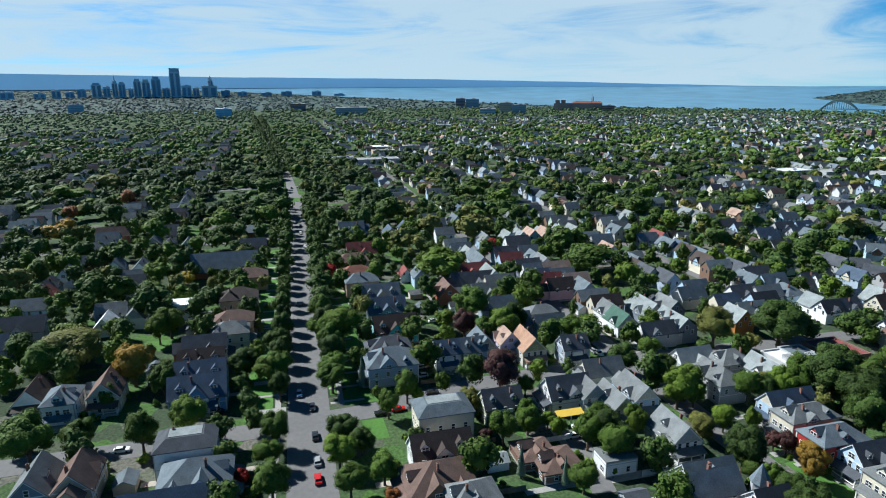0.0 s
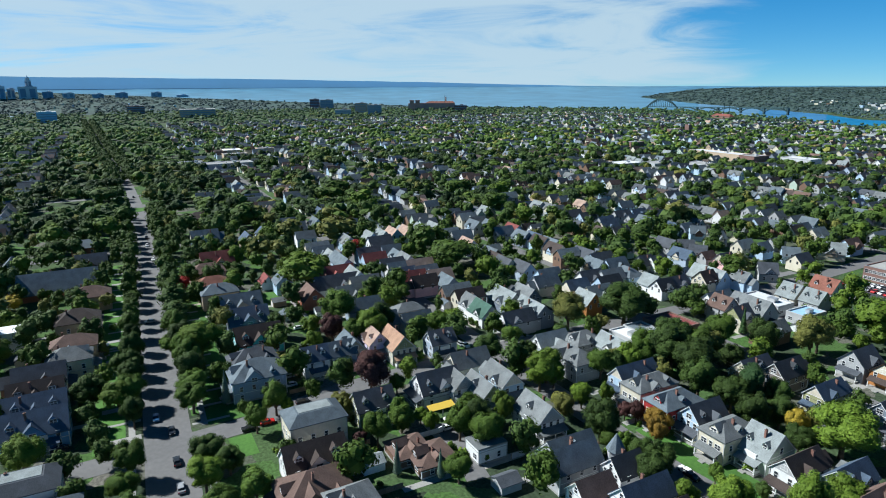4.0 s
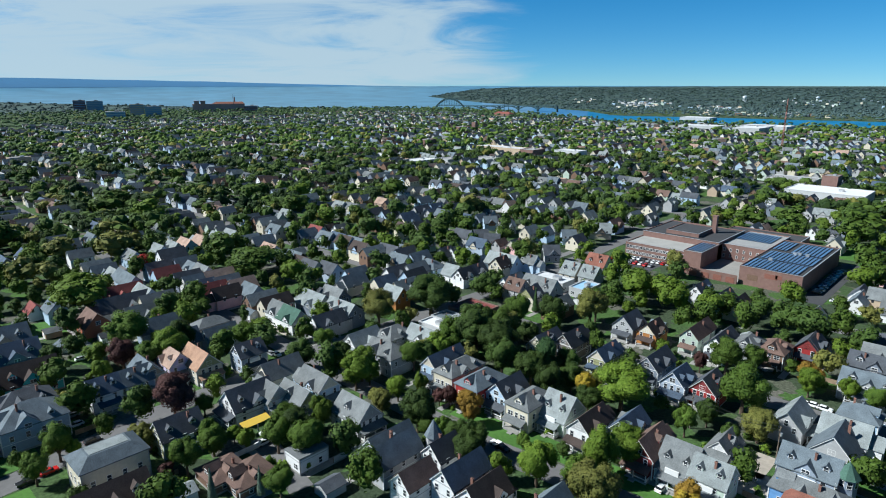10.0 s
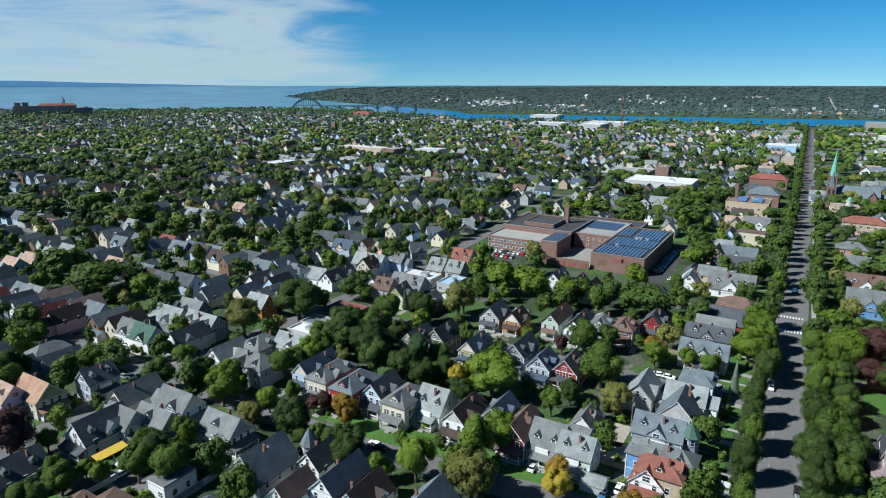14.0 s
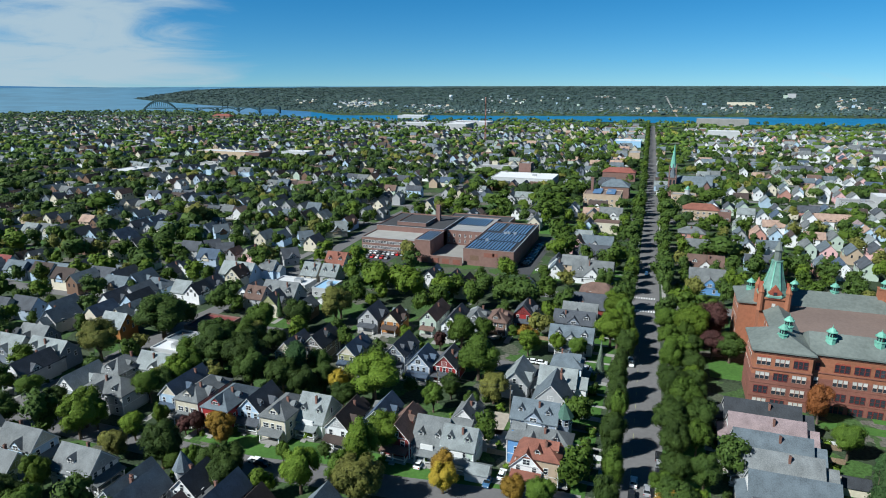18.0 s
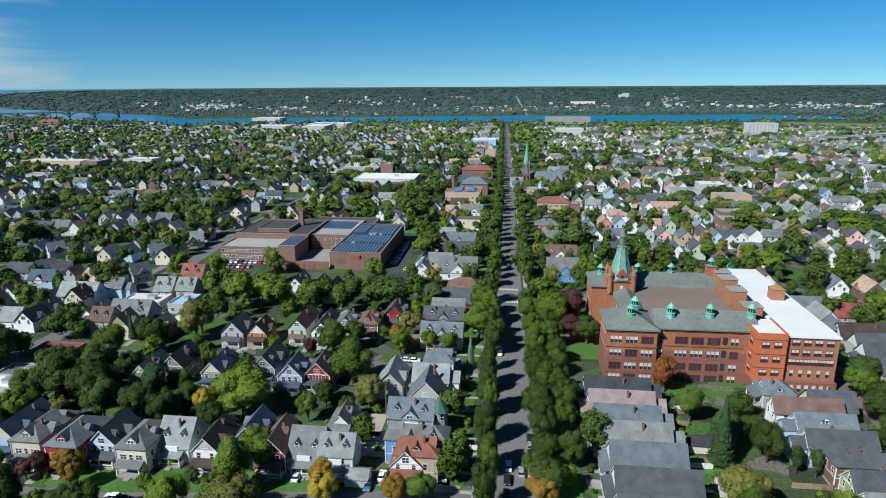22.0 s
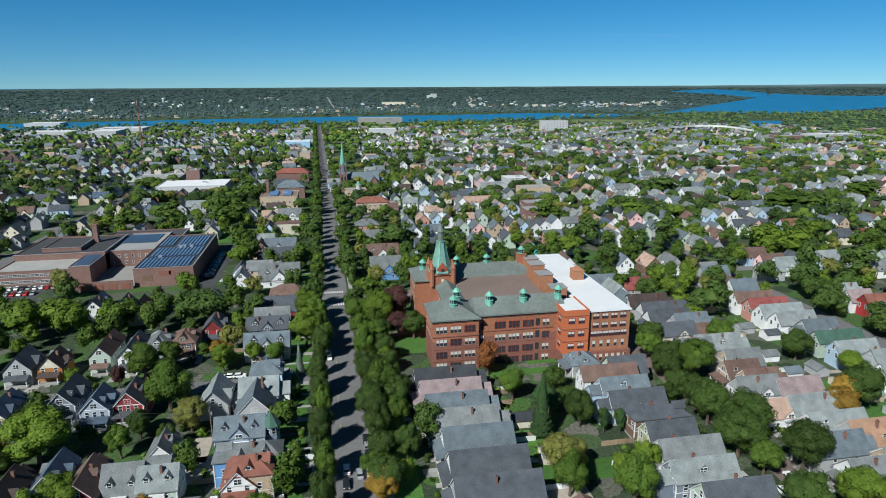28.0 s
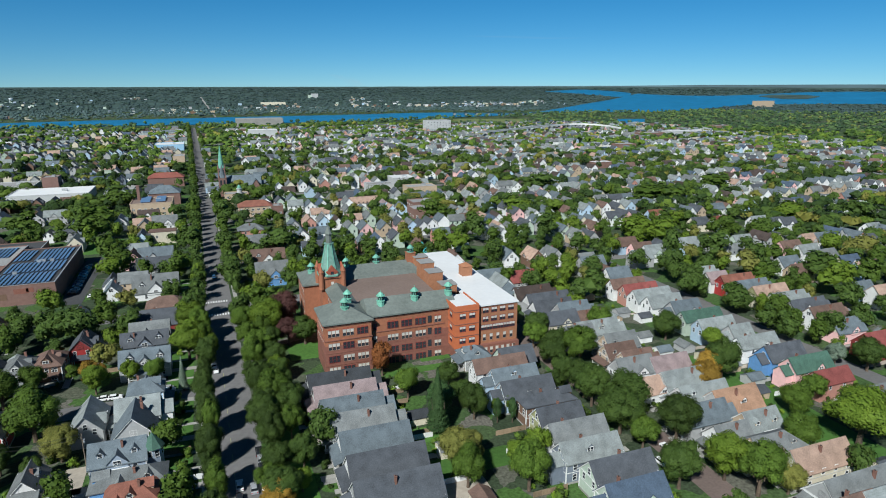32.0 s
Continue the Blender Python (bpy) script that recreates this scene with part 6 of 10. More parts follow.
house(236.9, 175.9, -90, 7.6, 17.7, 10, "brown", "white", "r", 1, 1)
house(-109.9, 95.5, 180, 8.3, 13.9, 10.5, "slate", "grey", "r", 1, 2)
house(-98.3, 92.3, 180, 6.8, 10.0, 9.5, "brown", "white", "r", 1, 2)
house(-90.8, 101.3, 180, 7.5, 13.8, 10.3, "navy", "white", "r", 1, 2)
house(-101.7, 105.8, 180, 7.5, 9, 9.5, "black", "white", "r", 1, 2)
house(-83.1, 100.7, 180, 8.6, 11.9, 9.0, "dkbrown", "white", "g", 1, 2)
house(-134.4, 103.0, 90, 9.3, 12.5, 10.3, "grey", "white", "g", 1, 2)
house(-201.2, 86.6, 90, 9.1, 14.4, 10.8, "orange", "cream", "r", 1, 2)
house(-26.6, 181.1, 0, 11.4, 11.7, 10.5, "slate", "white", "r", 1, 2)
house(-25.0, 150.0, -90, 7.5, 16.5, 10.5, "grey", "blue", "h", 1, 2)
house(-26.3, 188.7, -90, 8.6, 11.7, 10.3, "lightgrey", "white", "r", 1, 2)
house(-28.8, 163.9, -90, 8.6, 13.1, 10.8, "slate", "bluegrey", "d", 1, 2)
house(-25.0, 200.2, 90, 8.6, 10, 10.5, "slate", "paleblue", "h", 1, 2)
house(-53.9, 146.0, -90, 12.0, 9, 10.5, "grey", "grey", "d", 1, 2)
house(-45.2, 143.7, -90, 8.6, 9, 10.5, "lightgrey", "palegreen", "d", 1, 2)
house(-91.1, 146.4, -90, 11.8, 9, 10.8, "lightgrey", "palegreen", "d", 1, 2)
house(-159.1, 136.3, -90, 10, 16.4, 10.5, "grey", "grey", "h", 1, 2)
house(-160.1, 156.5, -90, 8.5, 13.4, 9.5, "lightgrey", "white", "g", 1, 1)
house(-204.8, 152.0, -90, 10, 16.2, 10.5, "lightgrey", "slatewall", "d", 1, 1)
house(-203.3, 180.4, -90, 9, 10.7, 10.5, "lightgrey", "orangewall", "g", 1, 1)
house(-238.3, 292.7, -54.9, 9, 9.5, 9.5, "charcoal", "white", "g", 1, 0)
house(-230.2, 290.3, 0, 7, 9.0, 8, "brown", "salmon", "g", 1, 0)
house(-219.5, 291.7, 0, 8, 9.0, 9.5, "charcoal", "pink", "g", 1, 1)
house(-204.8, 261.7, -90, 11, 18.6, 9.5, "lightgrey", "paleblue", "r", 1, 1)
house(-192.3, 269.9, -90, 8, 9.0, 9.5, "grey", "paleblue", "g", 1, 1)
house(-200.4, 253.6, 0, 9, 9.0, 10, "dkbrown", "cream", "g", 1, 1)
house(-211.0, 227.6, -90, 9, 9.0, 9, "lightgrey", "white", "r", 1, 1)
house(-201.9, 226.0, 0, 8, 9.3, 9.5, "black", "white", "g", 1, 1)
house(-202.2, 236.1, 0, 8, 9.0, 9.5, "charcoal", "cream", "g", 1, 1)
house(-227.1, 227.1, -90, 10, 14.8, 9, "slate", "paleblue", "h", 1, 1)
house(-238.5, 250.8, 0, 8.5, 9.0, 9, "charcoal", "grey", "g", 1, 1)
house(-235.2, 256.4, 0, 8.5, 9.0, 9, "charcoal", "white", "g", 1, 1)
house(-168.9, 226.7, -90, 9, 9.0, 11, "brown", "grey", "d", 1, 1)
house(-158.0, 223.2, 0, 8.5, 9.0, 10.5, "charcoal", "cream", "g", 1, 1)
house(-162.1, 236.5, -90, 12, 17.2, 11, "grey", "grey", "d", 1, 1)
house(-164.7, 294.3, -90, 11, 11.4, 10, "redbrown", "white", "d", 1, 1)
house(-168.8, 274.8, -90, 11, 9.0, 9, "lightgrey", "cream", "d", 1, 1)
house(-157.9, 275.0, -90, 10, 9.0, 9, "lightgrey", "grey", "d", 1, 1)
house(-195.9, 294.4, -41.6, 9, 9.0, 9.5, "charcoal", "grey", "g", 1, 1)
house(-224.9, 330.7, 0, 8.5, 9.0, 9.5, "slate", "blue", "g", 1, 0)
house(-210.9, 336.2, -46.3, 9, 9.0, 9, "slate", "grey", "g", 1, 0)
house(-283.2, 333.4, 0, 8.5, 9.0, 9.5, "slate", "white", "g", 1, 0)
house(-273.0, 332.4, -38.1, 8.5, 9.0, 9.5, "slate", "white", "g", 1, 0)
house(-250.7, 296.5, -38.4, 8.5, 9.0, 9.5, "charcoal", "white", "g", 1, 0)
house(-204.4, 363.5, -56.9, 11, 14.7, 10, "lightgrey", "grey", "d", 1, 0)
house(-109.4, 223.0, 0, 9, 11.2, 10.5, "charcoal", "grey", "g", 1, 1)
house(-99.6, 223.3, 0, 8, 10.2, 9.5, "dkbrown", "orangewall", "g", 1, 1)
house(-105.5, 282.6, 0, 8, 9.0, 9.5, "charcoal", "white", "g", 1, 1)
house(-92.7, 279.6, 0, 8, 11.2, 10, "charcoal", "paleblue", "g", 1, 1)
house(-85.0, 275.3, 0, 8, 12.7, 10, "dkbrown", "cream", "g", 1, 1)
house(-122.7, 284.5, 0, 8, 9.0, 9, "charcoal", "teal", "g", 1, 1)
house(-48.8, 322.3, 0, 7, 13.8, 8, "slate", "white", "g", 1, 1)
house(-57.7, 286.4, 0, 7, 10.2, 8, "lightgrey", "grey", "g", 1, 1)

# ---------------------------------------------------------------- trees, one by one
tree(-224.3, -80.9, 7.2, 15.8, "green", "wide", 0)
tree(-209.6, -40.7, 5.2, 11.5, "green", "wide", 4)
tree(-181.4, -75.6, 4.3, 9.6, "lime", "wide", 5)
tree(-176.3, -57.9, 4.7, 10.4, "green", "wide", 7)
tree(-210.9, -14.4, 5.4, 11.9, "dark", "wide", 10)
tree(-202.3, -6.9, 5.2, 11.5, "lime", "wide", 11)
tree(-230.6, -4.8, 4.8, 10.7, "dark", "wide", 12)
tree(-154.2, -7.0, 4.1, 9.1, "green", "wide", 14)
tree(-139.4, -6.2, 5.2, 11.4, "green", "wide", 15)
tree(-147.7, -14.1, 2.5, 5.5, "red", "wide", 16)
tree(-196.9, 14.2, 2.1, 5.0, "green", "wide", 19)
tree(-159.8, 13.1, 4.8, 10.5, "dark", "wide", 23)
tree(-149.0, 11.2, 4.9, 10.7, "lime", "wide", 24)
tree(-154.1, 17.9, 3.9, 8.6, "dark", "wide", 25)
tree(-136.2, 12.6, 4.3, 9.5, "green", "wide", 26)
tree(-139.1, 21.6, 4.3, 9.5, "green", "wide", 27)
tree(-130.8, 22.2, 2.3, 5.2, "rust", "wide", 28)
tree(-173.9, 74.6, 3.3, 7.4, "green", "wide", 30)
tree(-171.0, 54.2, 3.6, 7.9, "olive", "wide", 31)
tree(-151.4, 66.2, 4.1, 9.1, "green", "wide", 33)
tree(-149.5, 52.6, 2.4, 5.3, "plum", "wide", 34)
tree(-153.1, 73.3, 2.5, 5.6, "lime", "wide", 35)
tree(-122.2, 69.2, 4.2, 9.3, "green", "wide", 38)
tree(-144.5, 80.8, 3.2, 7.1, "dark", "wide", 39)
tree(-138.4, 84.4, 5.5, 12.1, "dark", "wide", 40)
tree(-146.5, 86.3, 4.5, 10.0, "green", "wide", 41)
tree(-179.0, 112.8, 5.5, 12.0, "dark", "wide", 43)
tree(-188.1, 130.0, 4.2, 9.2, "green", "wide", 44)
tree(-172.3, 125.3, 4.4, 9.7, "dark", "wide", 45)
tree(-156.8, 123.0, 6.0, 13.2, "lime", "wide", 46)
tree(-137.9, 114.5, 3.5, 7.6, "olive", "wide", 47)
tree(-140.4, 124.2, 3.4, 7.4, "lime", "wide", 48)
tree(-153.9, 156.8, 4.3, 9.5, "lime", "wide", 50)
tree(-154.2, 165.9, 5.7, 12.5, "green", "wide", 51)
tree(-136.0, 131.6, 2.9, 6.4, "green", "wide", 53)
tree(-116.0, 132.0, 3.7, 8.2, "gold", "wide", 54)
tree(-142.9, 167.5, 8.1, 17.8, "dark", "wide", 55)
tree(-105.1, 115.2, 4.1, 9.0, "dark", "wide", 58)
tree(-113.7, 113.1, 3.6, 7.9, "green", "wide", 59)
tree(-142.8, 183.7, 6.4, 14.1, "green", "wide", 60)
tree(-682.6, -242.2, 10.8, 18.0, "dark", "wide", 61)
tree(-637.6, -209.2, 14.1, 18.0, "dark", "wide", 62)
tree(-594.0, -167.9, 14.5, 18.0, "lime", "wide", 63)
tree(-656.5, -155.2, 13.5, 18.0, "olive", "wide", 64)
tree(-438.4, -135.3, 10.8, 18.0, "gold", "wide", 66)
tree(-512.0, -146.8, 6.3, 13.9, "rust", "wide", 67)
tree(-395.7, -136.4, 9.7, 18.0, "dark", "wide", 68)
tree(-382.6, -109.8, 8.0, 17.5, "dark", "wide", 69)
tree(-352.4, -123.3, 6.5, 14.4, "lime", "wide", 70)
tree(-322.2, -123.0, 7.9, 17.5, "olive", "wide", 71)
tree(-301.8, -84.6, 9.0, 18.0, "green", "wide", 72)
tree(-300.1, -72.6, 7.7, 17.0, "green", "wide", 73)
tree(-278.4, -55.9, 8.0, 17.6, "dark", "wide", 74)
tree(-330.3, -62.0, 6.4, 14.2, "lime", "wide", 75)
tree(-326.1, -46.3, 4.0, 8.8, "yellow", "wide", 76)
tree(-291.4, -44.1, 5.8, 12.7, "lime", "wide", 77)
tree(-257.2, -45.3, 6.3, 13.8, "lime", "wide", 78)
tree(-557.3, -92.9, 12.9, 18.0, "lime", "wide", 79)
tree(-457.8, -72.7, 8.8, 18.0, "green", "wide", 80)
tree(-415.1, -73.4, 8.0, 17.5, "lime", "wide", 81)
tree(-437.7, -36.2, 8.6, 18.0, "lime", "wide", 82)
tree(-444.6, -19.9, 7.8, 17.2, "dark", "wide", 83)
tree(-388.0, -36.4, 6.8, 15.0, "green", "wide", 84)
tree(-479.5, -112.8, 9.0, 18.0, "dark", "wide", 86)
tree(-550.2, -115.3, 9.2, 18.0, "rust", "wide", 87)
tree(-368.1, -86.6, 7.0, 15.4, "green", "wide", 88)
tree(-366.5, -69.2, 6.3, 13.9, "green", "wide", 89)
tree(-447.9, -4.7, 8.9, 18.0, "lime", "wide", 91)
tree(-489.7, 3.8, 8.7, 18.0, "green", "wide", 92)
tree(-578.0, -9.1, 12.7, 18.0, "dark", "wide", 93)
tree(-250.7, -78.4, 6.5, 14.2, "lime", "wide", 94)
tree(-262.5, -66.5, 4.6, 10.0, "lime", "wide", 95)
tree(-293.1, 77.5, 10.9, 18.0, "lime", "wide", 96)
tree(-313.7, 23.2, 4.7, 10.3, "red", "wide", 97)
tree(-292.4, 18.1, 5.4, 12.0, "dark", "wide", 98)
tree(-260.4, 14.4, 5.5, 12.1, "green", "wide", 99)
tree(-240.6, 11.7, 4.6, 10.0, "green", "wide", 101)
tree(-216.7, 82.5, 6.7, 14.7, "lime", "wide", 104)
tree(-251.8, 110.8, 4.7, 10.3, "green", "wide", 105)
tree(-234.3, 122.0, 2.7, 8.2, "dark", "tall", 106)
tree(-288.1, 113.8, 5.8, 12.8, "dark", "wide", 107)
tree(-268.3, 110.5, 4.9, 10.8, "dark", "wide", 109)
tree(-336.6, 120.1, 5.3, 11.7, "red", "wide", 110)
tree(-444.5, 79.3, 10.3, 18.0, "green", "wide", 112)
tree(-359.3, 72.2, 7.2, 15.7, "olive", "wide", 113)
tree(-351.1, 80.8, 6.0, 13.3, "olive", "wide", 114)
tree(-422.8, 55.5, 7.8, 17.2, "dark", "wide", 115)
tree(-377.4, 54.4, 5.3, 11.6, "dark", "wide", 116)
tree(-437.0, 37.5, 8.0, 17.5, "dark", "wide", 117)
tree(-524.6, 170.3, 12.6, 18.0, "green", "wide", 118)
tree(-464.7, 174.7, 11.3, 18.0, "lime", "wide", 119)
tree(-375.1, 118.2, 10.9, 18.0, "olive", "wide", 120)
tree(-330.2, 164.1, 10.1, 18.0, "green", "wide", 121)
tree(-493.3, 275.5, 15.0, 18.0, "green", "wide", 122)
tree(-380.4, 129.6, 9.3, 18.0, "olive", "wide", 123)
tree(-327.8, 51.4, 4.7, 10.2, "green", "wide", 124)
tree(-211.4, 109.3, 5.1, 11.1, "green", "wide", 125)
tree(-213.8, 118.0, 4.6, 10.1, "lime", "wide", 126)
tree(-285.5, 158.0, 12.5, 18.0, "green", "wide", 127)
tree(-263.0, 165.3, 7.0, 15.4, "lime", "wide", 128)
tree(-251.0, 164.4, 5.4, 11.9, "dark", "wide", 129)
tree(-248.6, 209.9, 6.3, 13.8, "dark", "wide", 134)
tree(-280.0, 291.4, 8.1, 17.8, "dark", "wide", 137)
tree(-255.0, 248.9, 8.8, 18.0, "dark", "wide", 139)
tree(-337.9, 307.1, 8.5, 18.0, "dark", "wide", 140)
tree(-410.2, 359.3, 13.5, 18.0, "green", "wide", 141)
tree(-361.3, 258.8, 9.6, 18.0, "lime", "wide", 142)
tree(-403.1, 258.8, 9.4, 18.0, "green", "wide", 143)
tree(-456.2, 297.2, 9.5, 18.0, "lime", "wide", 144)
tree(-307.7, 252.8, 7.6, 16.7, "dark", "wide", 145)
tree(-266.5, 297.3, 7.8, 17.2, "green", "wide", 146)
tree(-181.3, 216.8, 5.6, 12.3, "dark", "wide", 147)
tree(-308.0, 349.7, 10.8, 18.0, "olive", "wide", 149)
tree(-125.5, 129.1, 2.7, 5.9, "plum", "wide", 153)
tree(-115.0, 132.8, 3.7, 8.1, "gold", "wide", 154)
tree(-97.7, 110.7, 4.7, 10.3, "dark", "wide", 155)
tree(-91.9, 128.3, 2.1, 5.0, "green", "wide", 156)
tree(-80.9, 132.0, 2.0, 5.0, "dark", "wide", 158)
tree(-66.2, 140.1, 5.5, 12.2, "lime", "wide", 159)
tree(-62.8, 117.0, 6.8, 14.9, "olive", "wide", 160)
tree(-88.9, 157.8, 4.5, 9.8, "dark", "wide", 162)
tree(-112.9, 160.8, 5.8, 12.7, "dark", "wide", 164)
tree(-115.0, 173.6, 2.8, 11.1, "needle", "cone", 165)
tree(-100.0, 165.5, 4.7, 10.4, "dark", "wide", 166)
tree(-151.7, 148.1, 4.3, 9.5, "olive", "wide", 167)
tree(-60.0, 178.1, 3.5, 7.8, "dark", "wide", 171)
tree(-44.9, 176.5, 5.0, 11.1, "olive", "wide", 173)
tree(-43.1, 221.4, 4.6, 10.0, "gold", "wide", 175)
tree(-13.4, 234.0, 6.7, 14.7, "lime", "wide", 179)
tree(-12.6, 260.2, 6.2, 13.7, "lime", "wide", 180)
tree(-45.3, 128.3, 4.1, 8.9, "yellow", "wide", 182)
tree(-67.9, 214.9, 6.2, 13.6, "green", "wide", 183)
tree(-183.9, 184.2, 10.6, 18.0, "dark", "wide", 184)
tree(-182.7, 217.4, 5.7, 12.5, "dark", "wide", 185)
tree(-174.9, 217.0, 4.8, 10.5, "green", "wide", 186)
tree(-153.1, 219.6, 2.8, 11.0, "needle", "cone", 188)
tree(-126.6, 221.8, 7.5, 16.5, "olive", "wide", 189)
tree(-124.8, 260.8, 8.0, 17.7, "lime", "wide", 190)
tree(-153.2, 178.4, 7.0, 15.4, "dark", "wide", 191)
tree(-141.4, 185.4, 5.6, 12.4, "olive", "wide", 192)
tree(-230.5, 473.1, 11.8, 18.0, "green", "wide", 193)
tree(-186.2, 317.1, 4.4, 9.7, "lime", "wide", 194)
tree(-200.6, 273.4, 7.1, 15.7, "green", "wide", 196)
tree(-271.7, 236.6, 6.9, 15.2, "lime", "wide", 199)
tree(-110.9, 261.6, 7.8, 17.2, "lime", "wide", 200)
tree(-53.6, 258.4, 8.0, 17.6, "dark", "wide", 203)
tree(-89.1, 267.9, 5.7, 12.6, "green", "wide", 204)
tree(-53.3, 347.0, 6.5, 14.3, "lime", "wide", 206)
tree(-53.9, 389.5, 6.4, 14.1, "green", "wide", 207)
tree(-39.7, 299.4, 5.0, 11.0, "olive", "wide", 208)
tree(-77.3, 474.8, 11.7, 18.0, "green", "wide", 209)
tree(-76.4, 556.9, 11.2, 18.0, "green", "wide", 210)
tree(-116.9, 469.5, 10.2, 18.0, "green", "wide", 211)
tree(-139.6, 452.3, 10.2, 18.0, "green", "wide", 212)
tree(-156.7, 454.4, 6.3, 13.8, "lime", "wide", 213)
tree(-6.7, 176.1, 4.4, 13.2, "dark", "tall", 214)
tree(-6.9, 158.9, 4.5, 13.5, "dark", "tall", 215)
tree(-5.4, 144.3, 3.7, 11.1, "green", "tall", 216)
tree(-8.2, 192.9, 4.4, 13.1, "dark", "tall", 217)
tree(15.5, 205.9, 4.2, 9.3, "lime", "wide", 218)
tree(12.4, 188.5, 5.8, 12.7, "green", "wide", 219)
tree(8.1, 174.0, 5.4, 11.8, "dark", "wide", 220)
tree(9.0, 163.1, 4.3, 9.4, "dark", "wide", 221)
tree(17.6, 183.6, 4.5, 10.0, "dark", "wide", 222)
tree(6.8, 142.4, 4.1, 9.0, "green", "wide", 223)
tree(8.5, 134.0, 4.2, 9.2, "gold", "wide", 224)
tree(14.7, 140.7, 3.0, 6.7, "lime", "wide", 225)
tree(-27.8, 130.6, 3.4, 7.5, "gold", "wide", 226)
tree(-21.0, 131.0, 3.8, 8.4, "green", "wide", 227)
tree(50.4, 196.5, 4.4, 13.3, "rust", "tall", 228)
tree(56.1, 154.9, 5.6, 20.0, "needle", "cone", 230)
tree(69.5, 169.2, 3.9, 8.5, "dark", "wide", 231)
tree(76.5, 157.6, 2.1, 6.2, "green", "tall", 233)
tree(80.5, 157.6, 2.1, 6.2, "green", "tall", 234)
tree(55.3, 136.1, 5.7, 12.6, "olive", "wide", 235)
tree(70.3, 130.3, 4.0, 8.9, "lime", "wide", 237)
tree(112.0, 199.4, 5.1, 11.1, "green", "wide", 238)
tree(110.3, 182.0, 5.4, 11.8, "dark", "wide", 239)
tree(100.6, 164.8, 3.8, 8.3, "dark", "wide", 241)
tree(108.6, 158.4, 6.0, 13.2, "dark", "wide", 242)
tree(69.3, 181.1, 4.1, 9.1, "dark", "wide", 243)
tree(-10.9, 233.9, 5.7, 12.4, "lime", "wide", 245)
tree(-11.3, 275.6, 5.9, 17.7, "dark", "tall", 246)
tree(-9.9, 250.6, 5.0, 15.1, "green", "tall", 247)
tree(13.9, 282.8, 6.2, 13.6, "lime", "wide", 248)
tree(16.4, 248.4, 7.1, 15.7, "lime", "wide", 249)
tree(23.7, 256.4, 6.9, 15.1, "plum", "wide", 250)
tree(23.1, 235.3, 5.2, 11.5, "plum", "wide", 251)
tree(29.1, 234.0, 5.6, 12.4, "dark", "wide", 252)
tree(12.7, 230.0, 5.0, 11.0, "green", "wide", 253)
tree(-18.5, 340.6, 7.2, 15.8, "green", "wide", 254)
tree(-15.6, 392.3, 6.5, 18.0, "dark", "tall", 255)
tree(-14.8, 493.8, 6.8, 18.0, "green", "tall", 256)
tree(7.4, 472.0, 7.8, 17.2, "dark", "wide", 257)
tree(4.3, 385.7, 6.4, 14.2, "dark", "wide", 258)
tree(5.1, 318.7, 6.9, 15.2, "dark", "wide", 259)
tree(37.4, 376.2, 12.2, 18.0, "dark", "wide", 260)
tree(60.0, 343.9, 6.4, 14.1, "green", "wide", 261)
tree(38.6, 548.8, 11.2, 18.0, "green", "wide", 262)
tree(-87.6, 494.9, 10.2, 18.0, "dark", "wide", 263)
tree(-66.8, 550.8, 11.3, 18.0, "green", "wide", 264)
tree(-75.6, 448.5, 10.3, 18.0, "green", "wide", 265)
tree(-57.4, 378.2, 7.9, 17.4, "green", "wide", 266)
tree(144.1, 304.1, 6.5, 18.0, "dark", "tall", 267)
tree(114.1, 225.0, 4.9, 10.7, "green", "wide", 268)
tree(199.5, 306.9, 5.2, 15.5, "dark", "tall", 269)
tree(210.0, 305.1, 5.1, 11.3, "dark", "wide", 270)
tree(158.5, 232.0, 8.8, 18.0, "dark", "wide", 271)
tree(150.3, 243.7, 4.6, 10.2, "lime", "wide", 272)
tree(147.3, 226.6, 4.4, 9.6, "lime", "wide", 273)
tree(199.7, 347.2, 9.6, 18.0, "dark", "wide", 274)
tree(155.8, 360.8, 8.3, 18.0, "dark", "wide", 275)
tree(134.5, 334.6, 7.0, 15.4, "lime", "wide", 276)
tree(151.2, 425.9, 11.7, 18.0, "green", "wide", 278)
tree(287.9, 515.3, 16.3, 18.0, "dark", "wide", 279)
tree(220.5, 425.1, 11.7, 18.0, "lime", "wide", 281)
tree(106.2, 135.7, 6.6, 14.5, "dark", "wide", 283)
tree(107.6, 126.9, 4.4, 9.8, "green", "wide", 284)
tree(128.8, 97.2, 4.2, 9.3, "olive", "wide", 289)
tree(148.1, 147.2, 5.2, 11.5, "gold", "wide", 290)
tree(163.0, 125.3, 5.2, 11.5, "green", "wide", 291)
tree(176.1, 130.1, 4.6, 10.0, "green", "wide", 292)
tree(165.8, 106.3, 10.3, 18.0, "lime", "wide", 293)
tree(147.2, 109.9, 5.5, 12.0, "green", "wide", 294)
tree(208.3, 147.5, 4.1, 9.1, "spruce", "wide", 296)
tree(214.3, 139.5, 6.0, 13.3, "dark", "wide", 297)
tree(247.0, 282.3, 6.5, 18.0, "dark", "tall", 299)
tree(217.8, 245.2, 5.8, 17.3, "dark", "tall", 301)
tree(213.9, 200.1, 6.3, 13.8, "dark", "wide", 304)
tree(214.5, 172.7, 5.7, 12.6, "green", "wide", 306)
tree(268.1, 271.7, 9.1, 18.0, "dark", "wide", 307)
tree(281.9, 258.3, 7.2, 15.8, "dark", "wide", 308)
